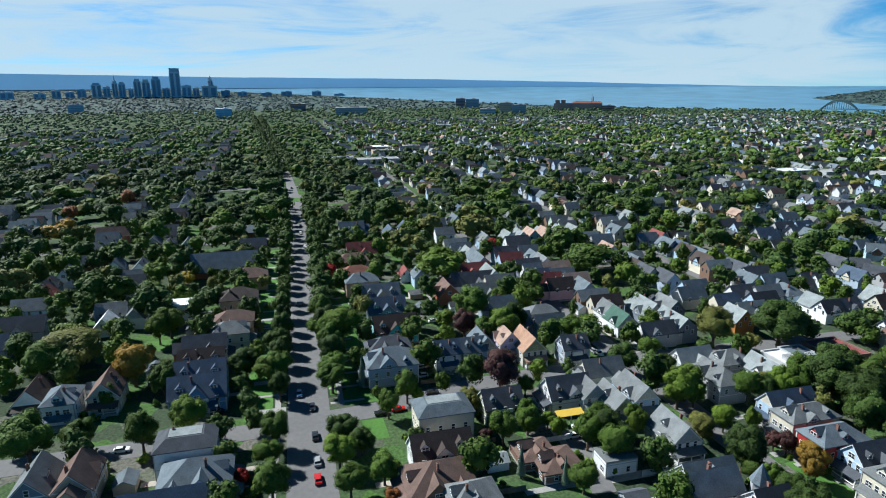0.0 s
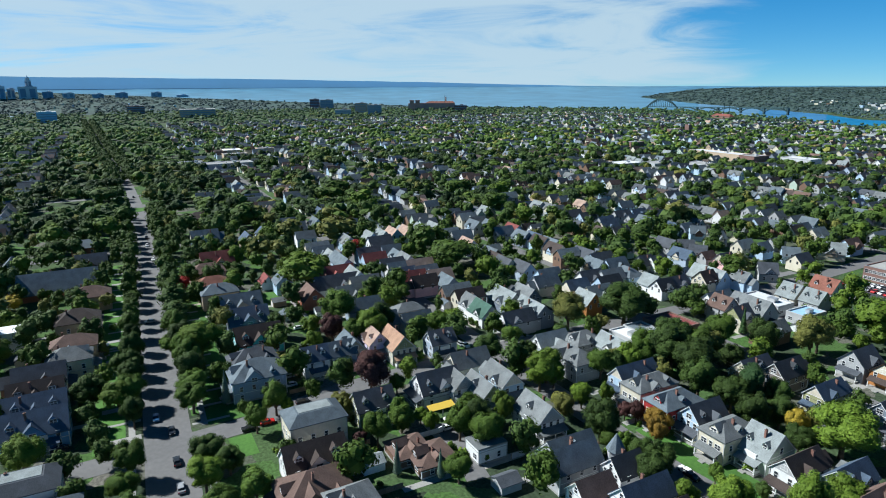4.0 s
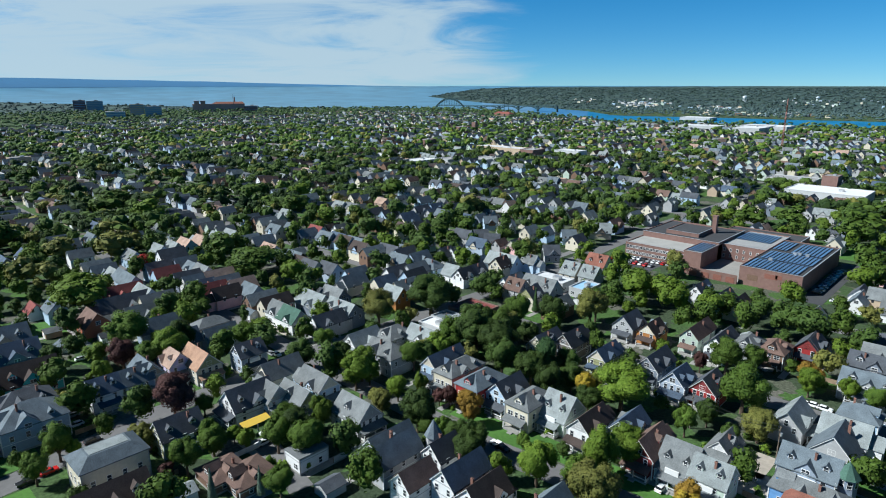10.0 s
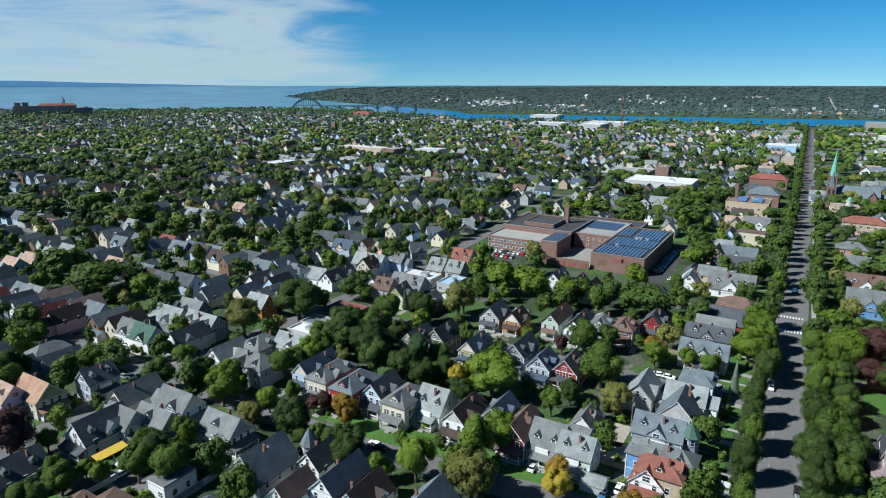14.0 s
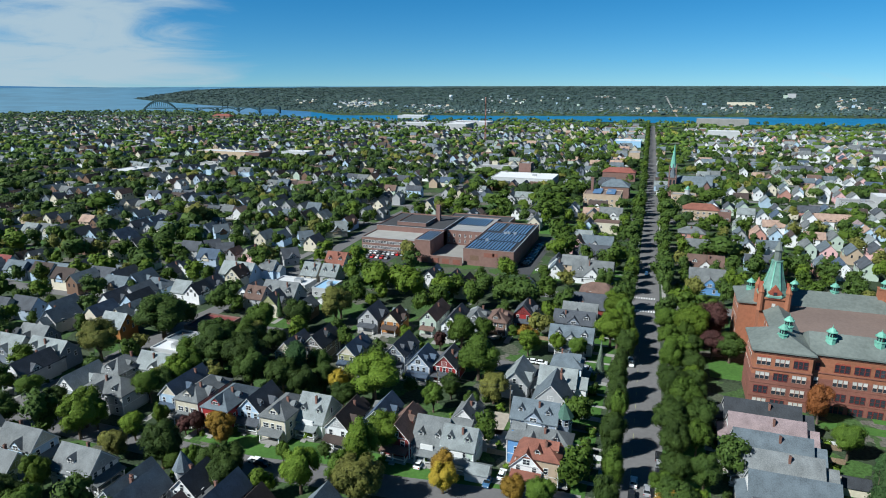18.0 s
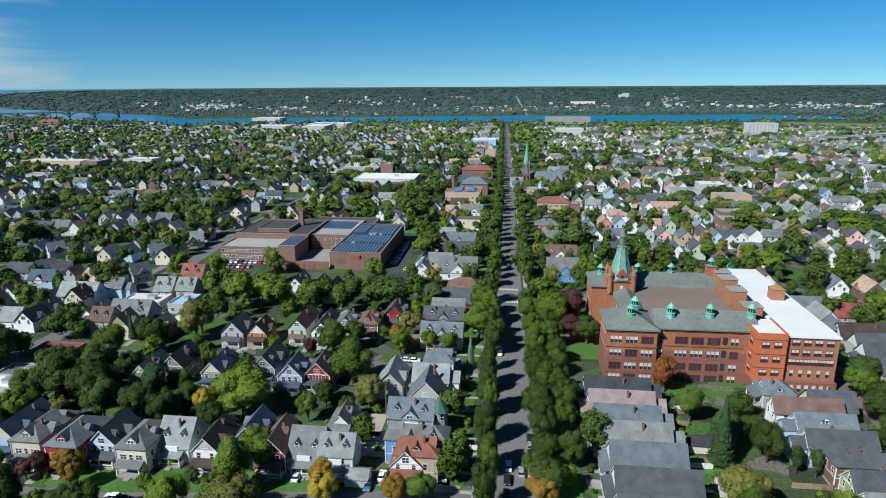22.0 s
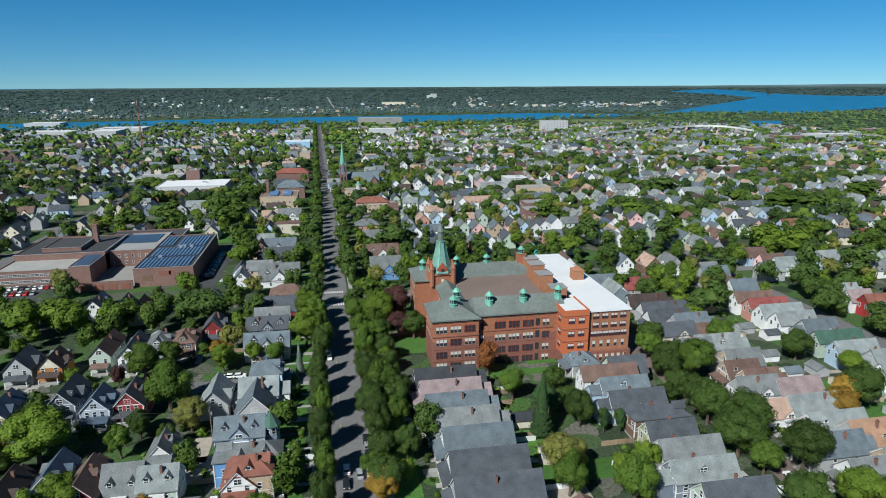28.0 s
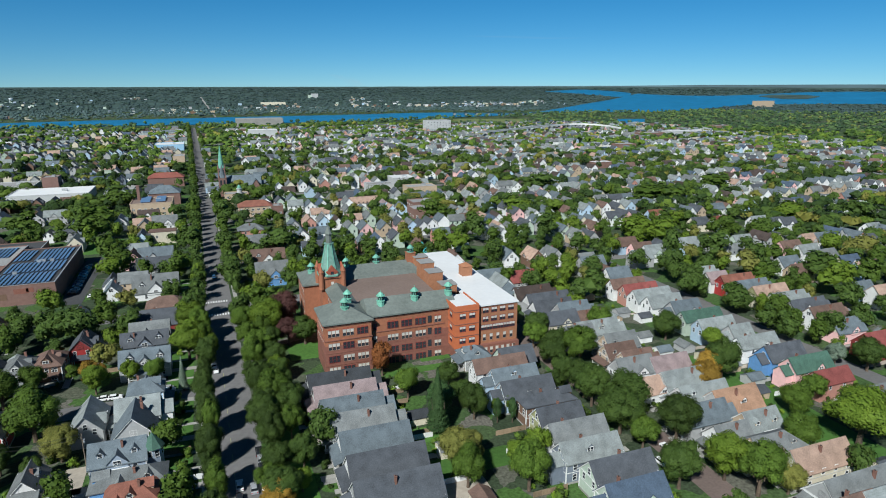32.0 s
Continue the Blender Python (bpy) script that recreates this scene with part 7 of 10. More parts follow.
tree(274.7, 200.8, 8.1, 17.8, "lime", "wide", 310)
tree(394.0, 330.7, 11.5, 18.0, "lime", "wide", 312)
tree(336.5, 252.8, 6.9, 15.3, "lime", "wide", 313)
tree(355.1, 245.9, 6.9, 15.3, "olive", "wide", 314)
tree(440.4, 313.5, 11.5, 18.0, "dark", "wide", 315)
tree(329.7, 295.5, 8.2, 18.0, "green", "wide", 316)
tree(444.2, 455.4, 15.9, 18.0, "green", "wide", 317)
tree(257.8, 305.4, 9.8, 18.0, "lime", "wide", 318)
tree(251.2, 324.5, 10.9, 18.0, "lime", "wide", 319)
tree(348.8, 424.6, 21.4, 18.0, "green", "wide", 320)
tree(143.4, 202.2, 5.8, 12.7, "green", "wide", 321)
tree(165.5, 187.8, 5.6, 12.4, "dark", "wide", 322)
tree(174.9, 173.2, 4.3, 9.6, "lime", "wide", 323)
tree(298.3, 201.3, 8.3, 18.0, "green", "wide", 324)
tree(263.0, 185.6, 6.3, 13.9, "dark", "wide", 325)
tree(-179.0, 36.0, 4.4, 11.8, "green", "wide", 0)
tree(-171.4, 28.5, 3.7, 10.1, "green", "wide", 1)
tree(-176.4, 39.0, 2.1, 6.9, "lime", "wide", 2)
tree(-176.0, 66.5, 6.5, 16.0, "plum", "wide", 3)
tree(-166.0, 53.4, 2.8, 8.4, "olive", "wide", 4)
tree(-147.7, 57.1, 4.4, 11.7, "green", "wide", 5)
tree(-155.4, 67.4, 3.3, 9.4, "green", "wide", 6)
tree(-146.8, 73.6, 2.4, 7.6, "lime", "wide", 7)
tree(-139.5, 79.2, 4.5, 12.0, "green", "wide", 8)
tree(-218.4, 60.0, 3.5, 9.8, "lime", "wide", 9)
tree(-223.1, 68.6, 5.1, 13.1, "plum", "wide", 10)
tree(-215.4, 75.2, 4.9, 12.7, "green", "wide", 11)
tree(-133.2, 56.7, 2.0, 9.5, "spruce", "cone", 12)
tree(-126.4, 66.0, 1.8, 8.6, "spruce", "cone", 13)
tree(-130.6, 83.3, 5.0, 13.0, "green", "wide", 14)
tree(-142.0, 95.6, 3.8, 10.5, "lime", "wide", 15)
tree(-152.8, 117.3, 5.6, 14.3, "lime", "wide", 16)
tree(-134.1, 112.6, 3.3, 9.4, "olive", "wide", 17)
tree(-137.2, 122.0, 3.3, 9.4, "lime", "wide", 18)
tree(-119.4, 113.7, 5.6, 14.1, "dark", "wide", 19)
tree(-110.8, 127.0, 3.2, 9.2, "gold", "wide", 20)
tree(-99.0, 115.2, 4.3, 11.6, "dark", "wide", 21)
tree(-78.9, 116.5, 5.2, 13.3, "lime", "wide", 22)
tree(-90.5, 126.5, 1.9, 6.4, "green", "wide", 23)
tree(-133.9, 128.7, 2.0, 9.2, "lime", "tall", 24)
tree(-110.6, 114.9, 2.9, 8.6, "green", "wide", 25)
tree(-122.4, 130.5, 2.6, 7.9, "plum", "wide", 26)
tree(-124.0, 159.1, 6.1, 15.2, "dark", "wide", 27)
tree(-110.6, 166.3, 4.9, 16.2, "needle", "tall", 28)
tree(-149.6, 140.9, 4.8, 12.4, "green", "wide", 29)
tree(-147.0, 151.2, 4.7, 12.3, "lime", "wide", 30)
tree(-82.4, 166.8, 9.1, 16.2, "lime", "wide", 31)
tree(-94.2, 164.5, 3.5, 9.8, "yellow", "wide", 32)
tree(-54.1, 190.6, 7.9, 16.2, "green", "wide", 33)
tree(-61.3, 165.2, 3.7, 10.2, "green", "wide", 34)
tree(-58.7, 174.9, 3.2, 9.2, "dark", "wide", 35)
tree(-49.8, 168.0, 2.7, 8.2, "dark", "wide", 36)
tree(-68.0, 128.6, 5.2, 16.2, "lime", "tall", 37)
tree(-69.1, 120.5, 4.6, 12.0, "green", "wide", 38)
tree(-42.0, 216.2, 4.0, 10.9, "lime", "wide", 39)
tree(-74.9, 209.6, 2.7, 8.2, "plum", "wide", 40)
tree(-60.6, 220.1, 4.5, 11.9, "green", "wide", 41)
tree(-103.1, 157.6, 5.0, 12.9, "dark", "wide", 42)
tree(-46.7, 132.9, 3.2, 9.1, "gold", "wide", 43)
tree(-136.1, 207.8, 6.0, 15.0, "dark", "wide", 44)
tree(-127.4, 227.9, 5.9, 14.9, "green", "wide", 45)
tree(-131.5, 270.2, 6.5, 16.0, "green", "wide", 46)
tree(-105.4, 254.0, 6.3, 15.7, "lime", "wide", 47)
tree(-129.8, 311.7, 5.8, 16.2, "olive", "tall", 48)
tree(-95.1, 268.1, 5.1, 13.1, "green", "wide", 49)
tree(-74.1, 270.0, 5.8, 14.6, "dark", "wide", 50)
tree(-64.0, 262.4, 6.6, 16.2, "dark", "wide", 51)
tree(-54.6, 267.0, 5.5, 14.0, "green", "wide", 52)
tree(-46.1, 272.5, 5.9, 14.8, "green", "wide", 53)
tree(-48.4, 355.6, 7.2, 16.2, "green", "wide", 54)
tree(-15.6, 269.9, 4.2, 11.3, "lime", "wide", 55)
tree(-12.2, 243.9, 4.9, 12.7, "lime", "wide", 56)
tree(-6.3, 228.5, 4.2, 11.3, "lime", "wide", 57)
tree(-31.8, 221.0, 3.1, 9.0, "lime", "wide", 58)
tree(-23.6, 217.6, 3.6, 10.1, "green", "wide", 59)
tree(-131.1, 183.7, 4.5, 12.0, "dark", "wide", 60)
tree(-105.5, 171.8, 4.6, 12.1, "dark", "wide", 61)
tree(116.2, 205.0, 4.9, 12.7, "dark", "wide", 62)
tree(114.5, 186.8, 5.3, 13.5, "dark", "wide", 63)
tree(119.6, 178.9, 6.8, 16.2, "green", "wide", 64)
tree(106.8, 168.7, 4.2, 11.2, "dark", "wide", 65)
tree(107.5, 152.5, 5.8, 14.6, "dark", "wide", 66)
tree(112.0, 140.9, 7.3, 16.2, "dark", "wide", 67)
tree(118.2, 125.9, 6.3, 15.7, "dark", "wide", 68)
tree(118.1, 107.3, 5.7, 14.4, "lime", "wide", 69)
tree(121.2, 99.3, 6.4, 15.9, "green", "wide", 70)
tree(104.6, 108.6, 5.3, 13.6, "dark", "wide", 71)
tree(160.2, 152.5, 6.4, 15.9, "dark", "wide", 72)
tree(154.5, 153.1, 4.3, 11.5, "gold", "wide", 73)
tree(54.0, 177.6, 4.3, 11.6, "green", "wide", 74)
tree(60.0, 162.9, 4.7, 12.4, "needle", "wide", 75)
tree(69.2, 158.2, 4.5, 12.0, "dark", "wide", 76)
tree(59.1, 137.3, 3.9, 10.6, "olive", "wide", 77)
tree(54.5, 127.8, 4.7, 12.2, "green", "wide", 78)
tree(74.9, 153.7, 1.7, 8.2, "needle", "tall", 79)
tree(79.3, 152.3, 1.7, 8.2, "needle", "tall", 80)
tree(68.4, 121.1, 5.6, 14.2, "green", "wide", 81)
tree(75.9, 131.1, 4.1, 11.1, "lime", "wide", 82)
tree(320.4, 318.0, 8.1, 16.2, "green", "wide", 83)
tree(221.6, 255.8, 5.9, 14.8, "dark", "wide", 84)
tree(175.8, 257.0, 6.7, 16.2, "dark", "wide", 85)
tree(256.3, 236.5, 7.3, 16.2, "olive", "wide", 86)
tree(217.0, 205.3, 5.0, 13.0, "dark", "wide", 87)
tree(214.9, 222.5, 3.8, 10.5, "dark", "wide", 88)
tree(209.9, 180.5, 4.6, 12.0, "dark", "wide", 89)
tree(209.2, 169.5, 5.2, 13.3, "dark", "wide", 90)
tree(288.6, 221.1, 9.7, 16.2, "dark", "wide", 91)
tree(243.4, 251.1, 5.4, 13.7, "dark", "wide", 92)
tree(207.3, 223.9, 5.3, 13.5, "dark", "wide", 93)
tree(225.8, 164.2, 5.2, 13.3, "dark", "wide", 94)
tree(-236.2, -75.4, 11.5, 16.2, "olive", "wide", 95)
tree(-215.7, -51.1, 6.6, 16.2, "gold", "wide", 96)
tree(-203.4, -40.1, 4.7, 12.3, "green", "wide", 97)
tree(-175.2, -29.2, 5.5, 13.9, "lime", "wide", 98)
tree(-171.2, -40.9, 4.8, 12.6, "green", "wide", 99)
tree(-171.7, -69.1, 7.5, 16.2, "green", "wide", 100)
tree(-164.3, -5.3, 4.5, 11.9, "green", "wide", 101)
tree(-231.8, 21.1, 8.1, 16.2, "lime", "wide", 102)
tree(-211.9, 15.8, 5.0, 13.0, "dark", "wide", 103)
tree(-193.7, 23.5, 2.6, 11.7, "spruce", "cone", 104)
tree(-182.8, 36.7, 3.0, 8.8, "green", "wide", 105)
tree(-309.0, 81.8, 9.8, 16.2, "lime", "wide", 106)
tree(-392.5, 99.3, 9.5, 16.2, "olive", "wide", 107)
tree(-241.1, 77.5, 8.4, 16.2, "green", "wide", 108)
tree(-223.7, 90.0, 5.4, 13.9, "dark", "wide", 109)
tree(-297.4, 163.4, 10.1, 16.2, "green", "wide", 110)
tree(-190.9, 160.0, 7.5, 16.2, "olive", "wide", 111)
tree(-192.0, 189.8, 8.6, 16.2, "dark", "wide", 112)
tree(-148.3, 173.5, 5.7, 14.5, "dark", "wide", 113)
tree(-260.9, 114.6, 6.1, 15.2, "green", "wide", 114)
tree(-232.7, 152.9, 5.1, 13.1, "dark", "wide", 115)
tree(-251.8, -48.8, 4.9, 12.7, "lime", "wide", 116)
tree(-200.1, -56.0, 3.2, 9.3, "green", "wide", 117)
tree(-152.4, 122.9, 3.8, 10.5, "lime", "wide", 118)
tree(-133.0, 168.1, 7.8, 16.2, "dark", "wide", 119)
tree(-147.3, 157.1, 4.8, 12.6, "green", "wide", 120)
tree(-146.8, 144.9, 3.9, 10.7, "dark", "wide", 121)
tree(-146.6, 197.3, 6.5, 16.0, "green", "wide", 122)
tree(-183.5, 228.8, 4.7, 12.3, "dark", "wide", 123)
tree(-14.9, 209.3, 2.7, 12.2, "spruce", "cone", 124)


# ---------------------------------------------------------------- rows of street trees
rnd = random.Random(5)


def tree_row(pts, gap, r, h, colors, kind="tall", first=0.0):
    """Street trees along a line, unevenly spaced."""
    k = 0
    for (xa, ya), (xb, yb) in zip(pts, pts[1:]):
        l = math.hypot(xb - xa, yb - ya)
        s = first
        while s < l:
            q = .8 + .4 * rnd.random()
            tree(xa + (xb - xa) * s / l + rnd.uniform(-.8, .8), ya + (yb - ya) * s / l + rnd.uniform(-.8, .8), r * q, h * (.85 + .3 * rnd.random()), rnd.choice(colors), kind, rnd.randrange(99))
            s += gap * (.75 + .5 * rnd.random())
            k += 1


G3 = ["green", "dark", "dark", "green", "dark"]
tree_row([(-6.3, 128), (-7.4, 226), (-9.0, 276)], 14.5, 3.5, 12.5, G3 + ["dark", "dark"])
tree_row([(9.4, 136), (8.2, 226), (6.6, 276)], 13, 4.4, 12.5, G3 + ["dark", "green"], "wide")
tree_row([(-10.4, 302), (-11, 340), (-15, 571), (-28.5, 1177), (-38, 1540)], 13.5, 4.0, 11.5, G3 + ["lime", "green"])
tree_row([(6.6, 302), (5.6, 340), (2.6, 571)], 13, 4.2, 11.5, G3 + ["lime", "green"])
tree_row([(2.4, 585), (-10.5, 1177), (-20, 1540)], 24, 4.4, 11, G3 + ["lime", "green"])
tree_row([(15.8, 150), (14.5, 276)], 14, 4.2, 11, G3, "wide")
for off, rad in ((-8.6, 4.6), (8.8, 4.8), (-15.5, 4.4), (16.0, 4.4)):
    line = [(px, py + off) for px, py in ST1[1:5]]
    if abs(off) < 10:
        tree_row([(-192, 5.3 + off)] + line[1:], 13 if off < 0 else 10.5, rad if off > 0 else 4.1, 12, G3 + ["green"], "wide")
    else:
        tree_row(line[2:], 14, rad, 11, G3, "wide")
    tree_row([(px, py + off * .72) for px, py in ST1[6:]], 9 if abs(off) < 10 else 12, rad, 12.5, G3, "wide")

# ---------------------------------------------------------------- larger buildings of the middle distance
LOTS = []


def block(x, y, rz, w, d, h, wall, roof, style, label):
    """A flat or hipped building with rows of windows on its long sides."""
    e = thing("building", pose(x, y, 0, 0, 0, rz), label, "building")
    LOTS.append((x, y, math.cos(radians(rz)), math.sin(radians(rz)), w / 2 + 4, d / 2 + 4))
    part("wall", Build().box(-w / 2, -d / 2, 0, w / 2, d / 2, h), wall, e)
    r = Build()
    if style == "hip":
        if w >= d:
            r.add([(-w / 2 - .5, -d / 2 - .5, h), (w / 2 + .5, -d / 2 - .5, h), (w / 2 + .5, d / 2 + .5, h), (-w / 2 - .5, d / 2 + .5, h), (-w / 2 + d * .4, 0, h + d * .28), (w / 2 - d * .4, 0, h + d * .28)], [(0, 1, 5, 4), (1, 2, 5), (2, 3, 4, 5), (3, 0, 4), (3, 2, 1, 0)])
        else:
            r.add([(-w / 2 - .5, -d / 2 - .5, h), (w / 2 + .5, -d / 2 - .5, h), (w / 2 + .5, d / 2 + .5, h), (-w / 2 - .5, d / 2 + .5, h), (0, -d / 2 + w * .4, h + w * .28), (0, d / 2 - w * .4, h + w * .28)], [(0, 1, 4), (1, 2, 5, 4), (2, 3, 5), (3, 0, 4, 5), (3, 2, 1, 0)])
        part("roof", r, roof, e)
    else:
        part("roof", r.box(-w / 2 + .4, -d / 2 + .4, h - .3, w / 2 - .4, d / 2 - .4, h + .06), roof, e)
        rim = Build().box(-w / 2 - .1, -d / 2 - .1, h, w / 2 + .1, -d / 2 + .4, h + .6).box(-w / 2 - .1, d / 2 - .4, h, w / 2 + .1, d / 2 + .1, h + .6).box(-w / 2 - .1, -d / 2 + .4, h, -w / 2 + .4, d / 2 - .4, h + .6).box(w / 2 - .4, -d / 2 + .4, h, w / 2 + .1, d / 2 - .4, h + .6)
        part("parapet", rim, wall, e)
        part("roof_unit", Build().cbox(w * .15, 0, h, min(4, w * .2), 3, h + 1.8), METAL, e)
    storeys = max(1, int(h / 3.8)) if math.hypot(x, y) < 570 or 20 < h < 25 else 0
    for s in range(storeys):
        n = min(8, max(2, int(w / 4)))
        for i in range(n):
            part("window", WIN_WIDE, None, e, at=pose(-w / 2 + w * (i + .5) / n, -d / 2, 2 + s * 3.7))
        n = min(3, max(2, int(d / 5)))
        for i in range(n):
            for q in (-1, 1):
                part("window", WIN_WIDE, None, e, at=pose(q * w / 2, -d / 2 + d * (i + .5) / n, 2 + s * 3.7, 0, 0, 90 * q))
    return e


tan_school = block(-45, 536, 0, 30, 28, 10, WALL["tan"], TARROOF, "flat", "tan brick building with solar panels and a chimney")
part("chimney", Build().cbox(-10, 6, 10, 2.2, 2.2, 21).cbox(-10, 6, 21, 2.6, 2.6, 21.6), BRICKWINE, tan_school)
for u in (-4.5, 6.5):
    rack = Build()
    for i in range(4):
        rack.add([(u - 3.4, -9 + 5 * i, 10.5), (u + 3.4, -9 + 5 * i, 10.5), (u + 3.4, -5.4 + 5 * i, 11.9), (u - 3.4, -5.4 + 5 * i, 11.9), (u - 3.4, -5.4 + 5 * i, 10.4), (u + 3.4, -5.4 + 5 * i, 10.4)], [(0, 1, 2, 3), (4, 3, 2, 5), (0, 3, 4), (1, 5, 2)])
    part("solar_rack", rack, SOLAR, tan_school)
block(-38, 579, 0, 24, 20, 10, BRICKWINE, ROOF["slate"], "hip", "brick building with a slate mansard roof")
block(-42, 680, 0, 33, 16, 9, BRICKWINE, REDTILE, "hip", "brick building with a red tiled roof")
block(-55, 1057, 0, 41, 40, 9, FACADE_BLUE, MEMBRANE, "flat", "blue and white commercial building")
block(-36, 871, 0, 14, 30, 10, WALL["tan"], GREYROOF, "flat", "tan brick apartment building")
rectory = block(19, 561, 0, 19, 13, 8, WALL["tan"], GREYROOF, "flat", "pale stone rectory with a small domed tower")
part("tower", Build().frustum(2.5, -8, 0, 2.3, 13, 2.1, 8).frustum(2.5, -8, 13, 2.6, 13.5, 2.6, 8), WALL_WHITE, rectory)
part("dome", Build().frustum(2.5, -8, 13.5, 1.8, 15, 1.5, 8).frustum(2.5, -8, 15, 1.5, 16.4, .3, 8), COPPER, rectory)
block(-132, 632, 0, 62, 40, 7, WALL_WHITE, MEMBRANE, "flat", "long white industrial building with a flat roof")
block(-138, 664, 0, 13, 16, 16, BRICKWINE, GREYROOF, "flat", "dark brick block among houses and trees")
block(-179, 697, 0, 44, 30, 6, WALL_WHITE, GREYROOF, "flat", "low grey commercial building")
block(119, 1567, 0, 106, 40, 18, CONCRETE, GREYROOF, "flat", "grey office slab beside the river")
block(99, 1243, 0, 51, 30, 14, WALL_WHITE, MEMBRANE, "flat", "white apartment building among houses and trees")
block(454, 1256, 0, 53, 25, 24, WALL_WHITE, GREYROOF, "flat", "white apartment tower among houses and trees")
block(178, 599, 0, 22, 20, 9, WALL_WHITE, MEMBRANE, "flat", "white commercial building among houses and trees")
block(151, 451, 0, 19, 18, 7, BRICKWINE, GREYROOF, "flat", "low red brick workshop")
block(180, 545, 0, 28, 16, 8, WALL["tan"], GREYROOF, "flat", "tan shop building among houses and trees")
block(-836, 80, 90, 35, 18, 6, WALL_WHITE, GREYROOF, "flat", "pale flat-roofed store among houses and trees")
block(-812, 114, 90, 31, 16, 6, WALL_WHITE, GREYROOF, "flat", "grey flat-roofed store among houses and trees")
block(-952, 157, 90, 26, 30, 8, WALL["tan"], MEMBRANE, "flat", "tan store among houses and trees")
block(-547, 1380, 0, 82, 50, 9, WALL_WHITE, MEMBRANE, "flat", "white riverside plant among houses and trees")
block(-425, 1415, 0, 90, 60, 12, WALL_WHITE, MEMBRANE, "flat", "white riverside warehouse among houses and trees")
block(-432, 1358, 90, 99, 50, 12, WALL_WHITE, MEMBRANE, "flat", "white riverside warehouse among houses and trees")
block(-683, 1696, 0, 80, 50, 9, WALL_WHITE, MEMBRANE, "flat", "pale riverside building among houses and trees")
block(-523, 633, 0, 30, 16, 5, WALL_WHITE, GREYROOF, "flat", "pale commercial yard building")
block(-168, 255, 0, 19, 11, 4.5, WALL_WHITE, MEMBRANE, "flat", "low white shop with a pale flat roof")
block(-150, 256, 0, 9, 14, 4.2, WALL_WHITE, FACADE_BLUE, "flat", "low shop with a bright blue roof")
block(-168.5, 195, 0, 16, 15, 5, BRICKWINE, ROOF["maroon"], "flat", "low hall with a broad red flat roof")
block(-167, 180, 0, 16, 9.5, 4.6, WALL["grey"], ROOF["slate"], "flat", "low annex with a slate grey flat roof")
block(-167, 170.5, 0, 13, 8, 4.8, WALL_WHITE, MEMBRANE, "flat", "low annex with a white flat roof")
block(30, 500, 0, 25, 14, 8, WALL["tan"], ROOF["redbrown"], "hip", "pinkish brown parish hall with a red-brown roof")
block(46, 498, 0, 9, 11, 7, BRICKWINE, GREYROOF, "flat", "small brick annex beside the parish hall")
block(-571, 722, 0, 79, 22, 9, WALL["tan"], MEMBRANE, "flat", "long tan commercial building with pale flat roof")
block(-514, 716, 90, 29, 22, 10, BRICKWINE, GREYROOF, "flat", "red brick corner building")
block(-468, 740, 0, 38, 22, 10, WALL_WHITE, MEMBRANE, "flat", "pale commercial building among houses and trees")
block(-567, 550, 90, 35, 25, 6, WALL_WHITE, MEMBRANE, "flat", "low pale store with a flat roof")
block(-548, 584, 90, 29, 22, 6, WALL_WHITE, GREYROOF, "flat", "low grey store with a flat roof")
block(-732, 726, 90, 27, 18, 10, BRICKWINE, GREYROOF, "flat", "dark brick apartment building")
block(-1186, 1500, 0, 60, 22, 9, BRICKWINE, REDTILE, "hip", "red brick hall near the bridge")
block(-915, 1013, 90, 35, 20, 8, BRICKWINE, GREYROOF, "flat", "low red brick building")
block(-882, 1018, 90, 8, 10, 18, BRICKWINE, GREYROOF, "flat", "slender dark brick tower")
block(874, 994, 0, 90, 26, 10, WALL_WHITE, MEMBRANE, "flat", "white waterfront building with flat roof")
block(786, 988, 0, 52, 22, 9, BRICKWINE, GREYROOF, "flat", "long brown brick waterfront terrace")
block(1068, 1106, 0, 46, 24, 9, BRICKWINE, GREYROOF, "flat", "red brick waterfront block")
block(2151, 2008, 0, 86, 30, 28, WALL["tan"], GREYROOF, "flat", "far pale apartment tower beyond the water")
block(603, 817, 0, 31, 20, 9, BRICKWINE, GREYROOF, "flat", "red brick building among houses and trees")
block(158, 472, 0, 21, 16, 8, BRICKWINE, GREYROOF, "flat", "low red brick hall among houses")
block(447, 649, 0, 27, 16, 7, BRICKWINE, MEMBRANE, "flat", "brick shop row among houses")
block(-893, 152, 90, 32, 18, 8, WALL["tan"], GREYROOF, "flat", "tan brick building among trees")
block(-802, 126, 90, 58, 26, 7, WALL_WHITE, GREYROOF, "flat", "pale store with broad flat roof among trees")
block(-841, 92, 90, 20, 14, 6, WALL_WHITE, GREYROOF, "flat", "white hall among trees")
block(-951, 205, 90, 24, 18, 8, WALL["tan"], GREYROOF, "flat", "tan brick block among trees")
block(-1051, 356, 90, 44, 24, 6, WALL_WHITE, MEMBRANE, "flat", "low white store among trees")
block(-1428, 382, 90, 40, 20, 7, WALL_WHITE, GREYROOF, "flat", "pale block among trees")
block(148, 571, 0, 25, 16, 8, WALL_WHITE, GREYROOF, "flat", "pale shop among houses")

# ---------------------------------------------------------------- the quarter goes on: houses and trees in rows
LOTA = np.array(LOTS)


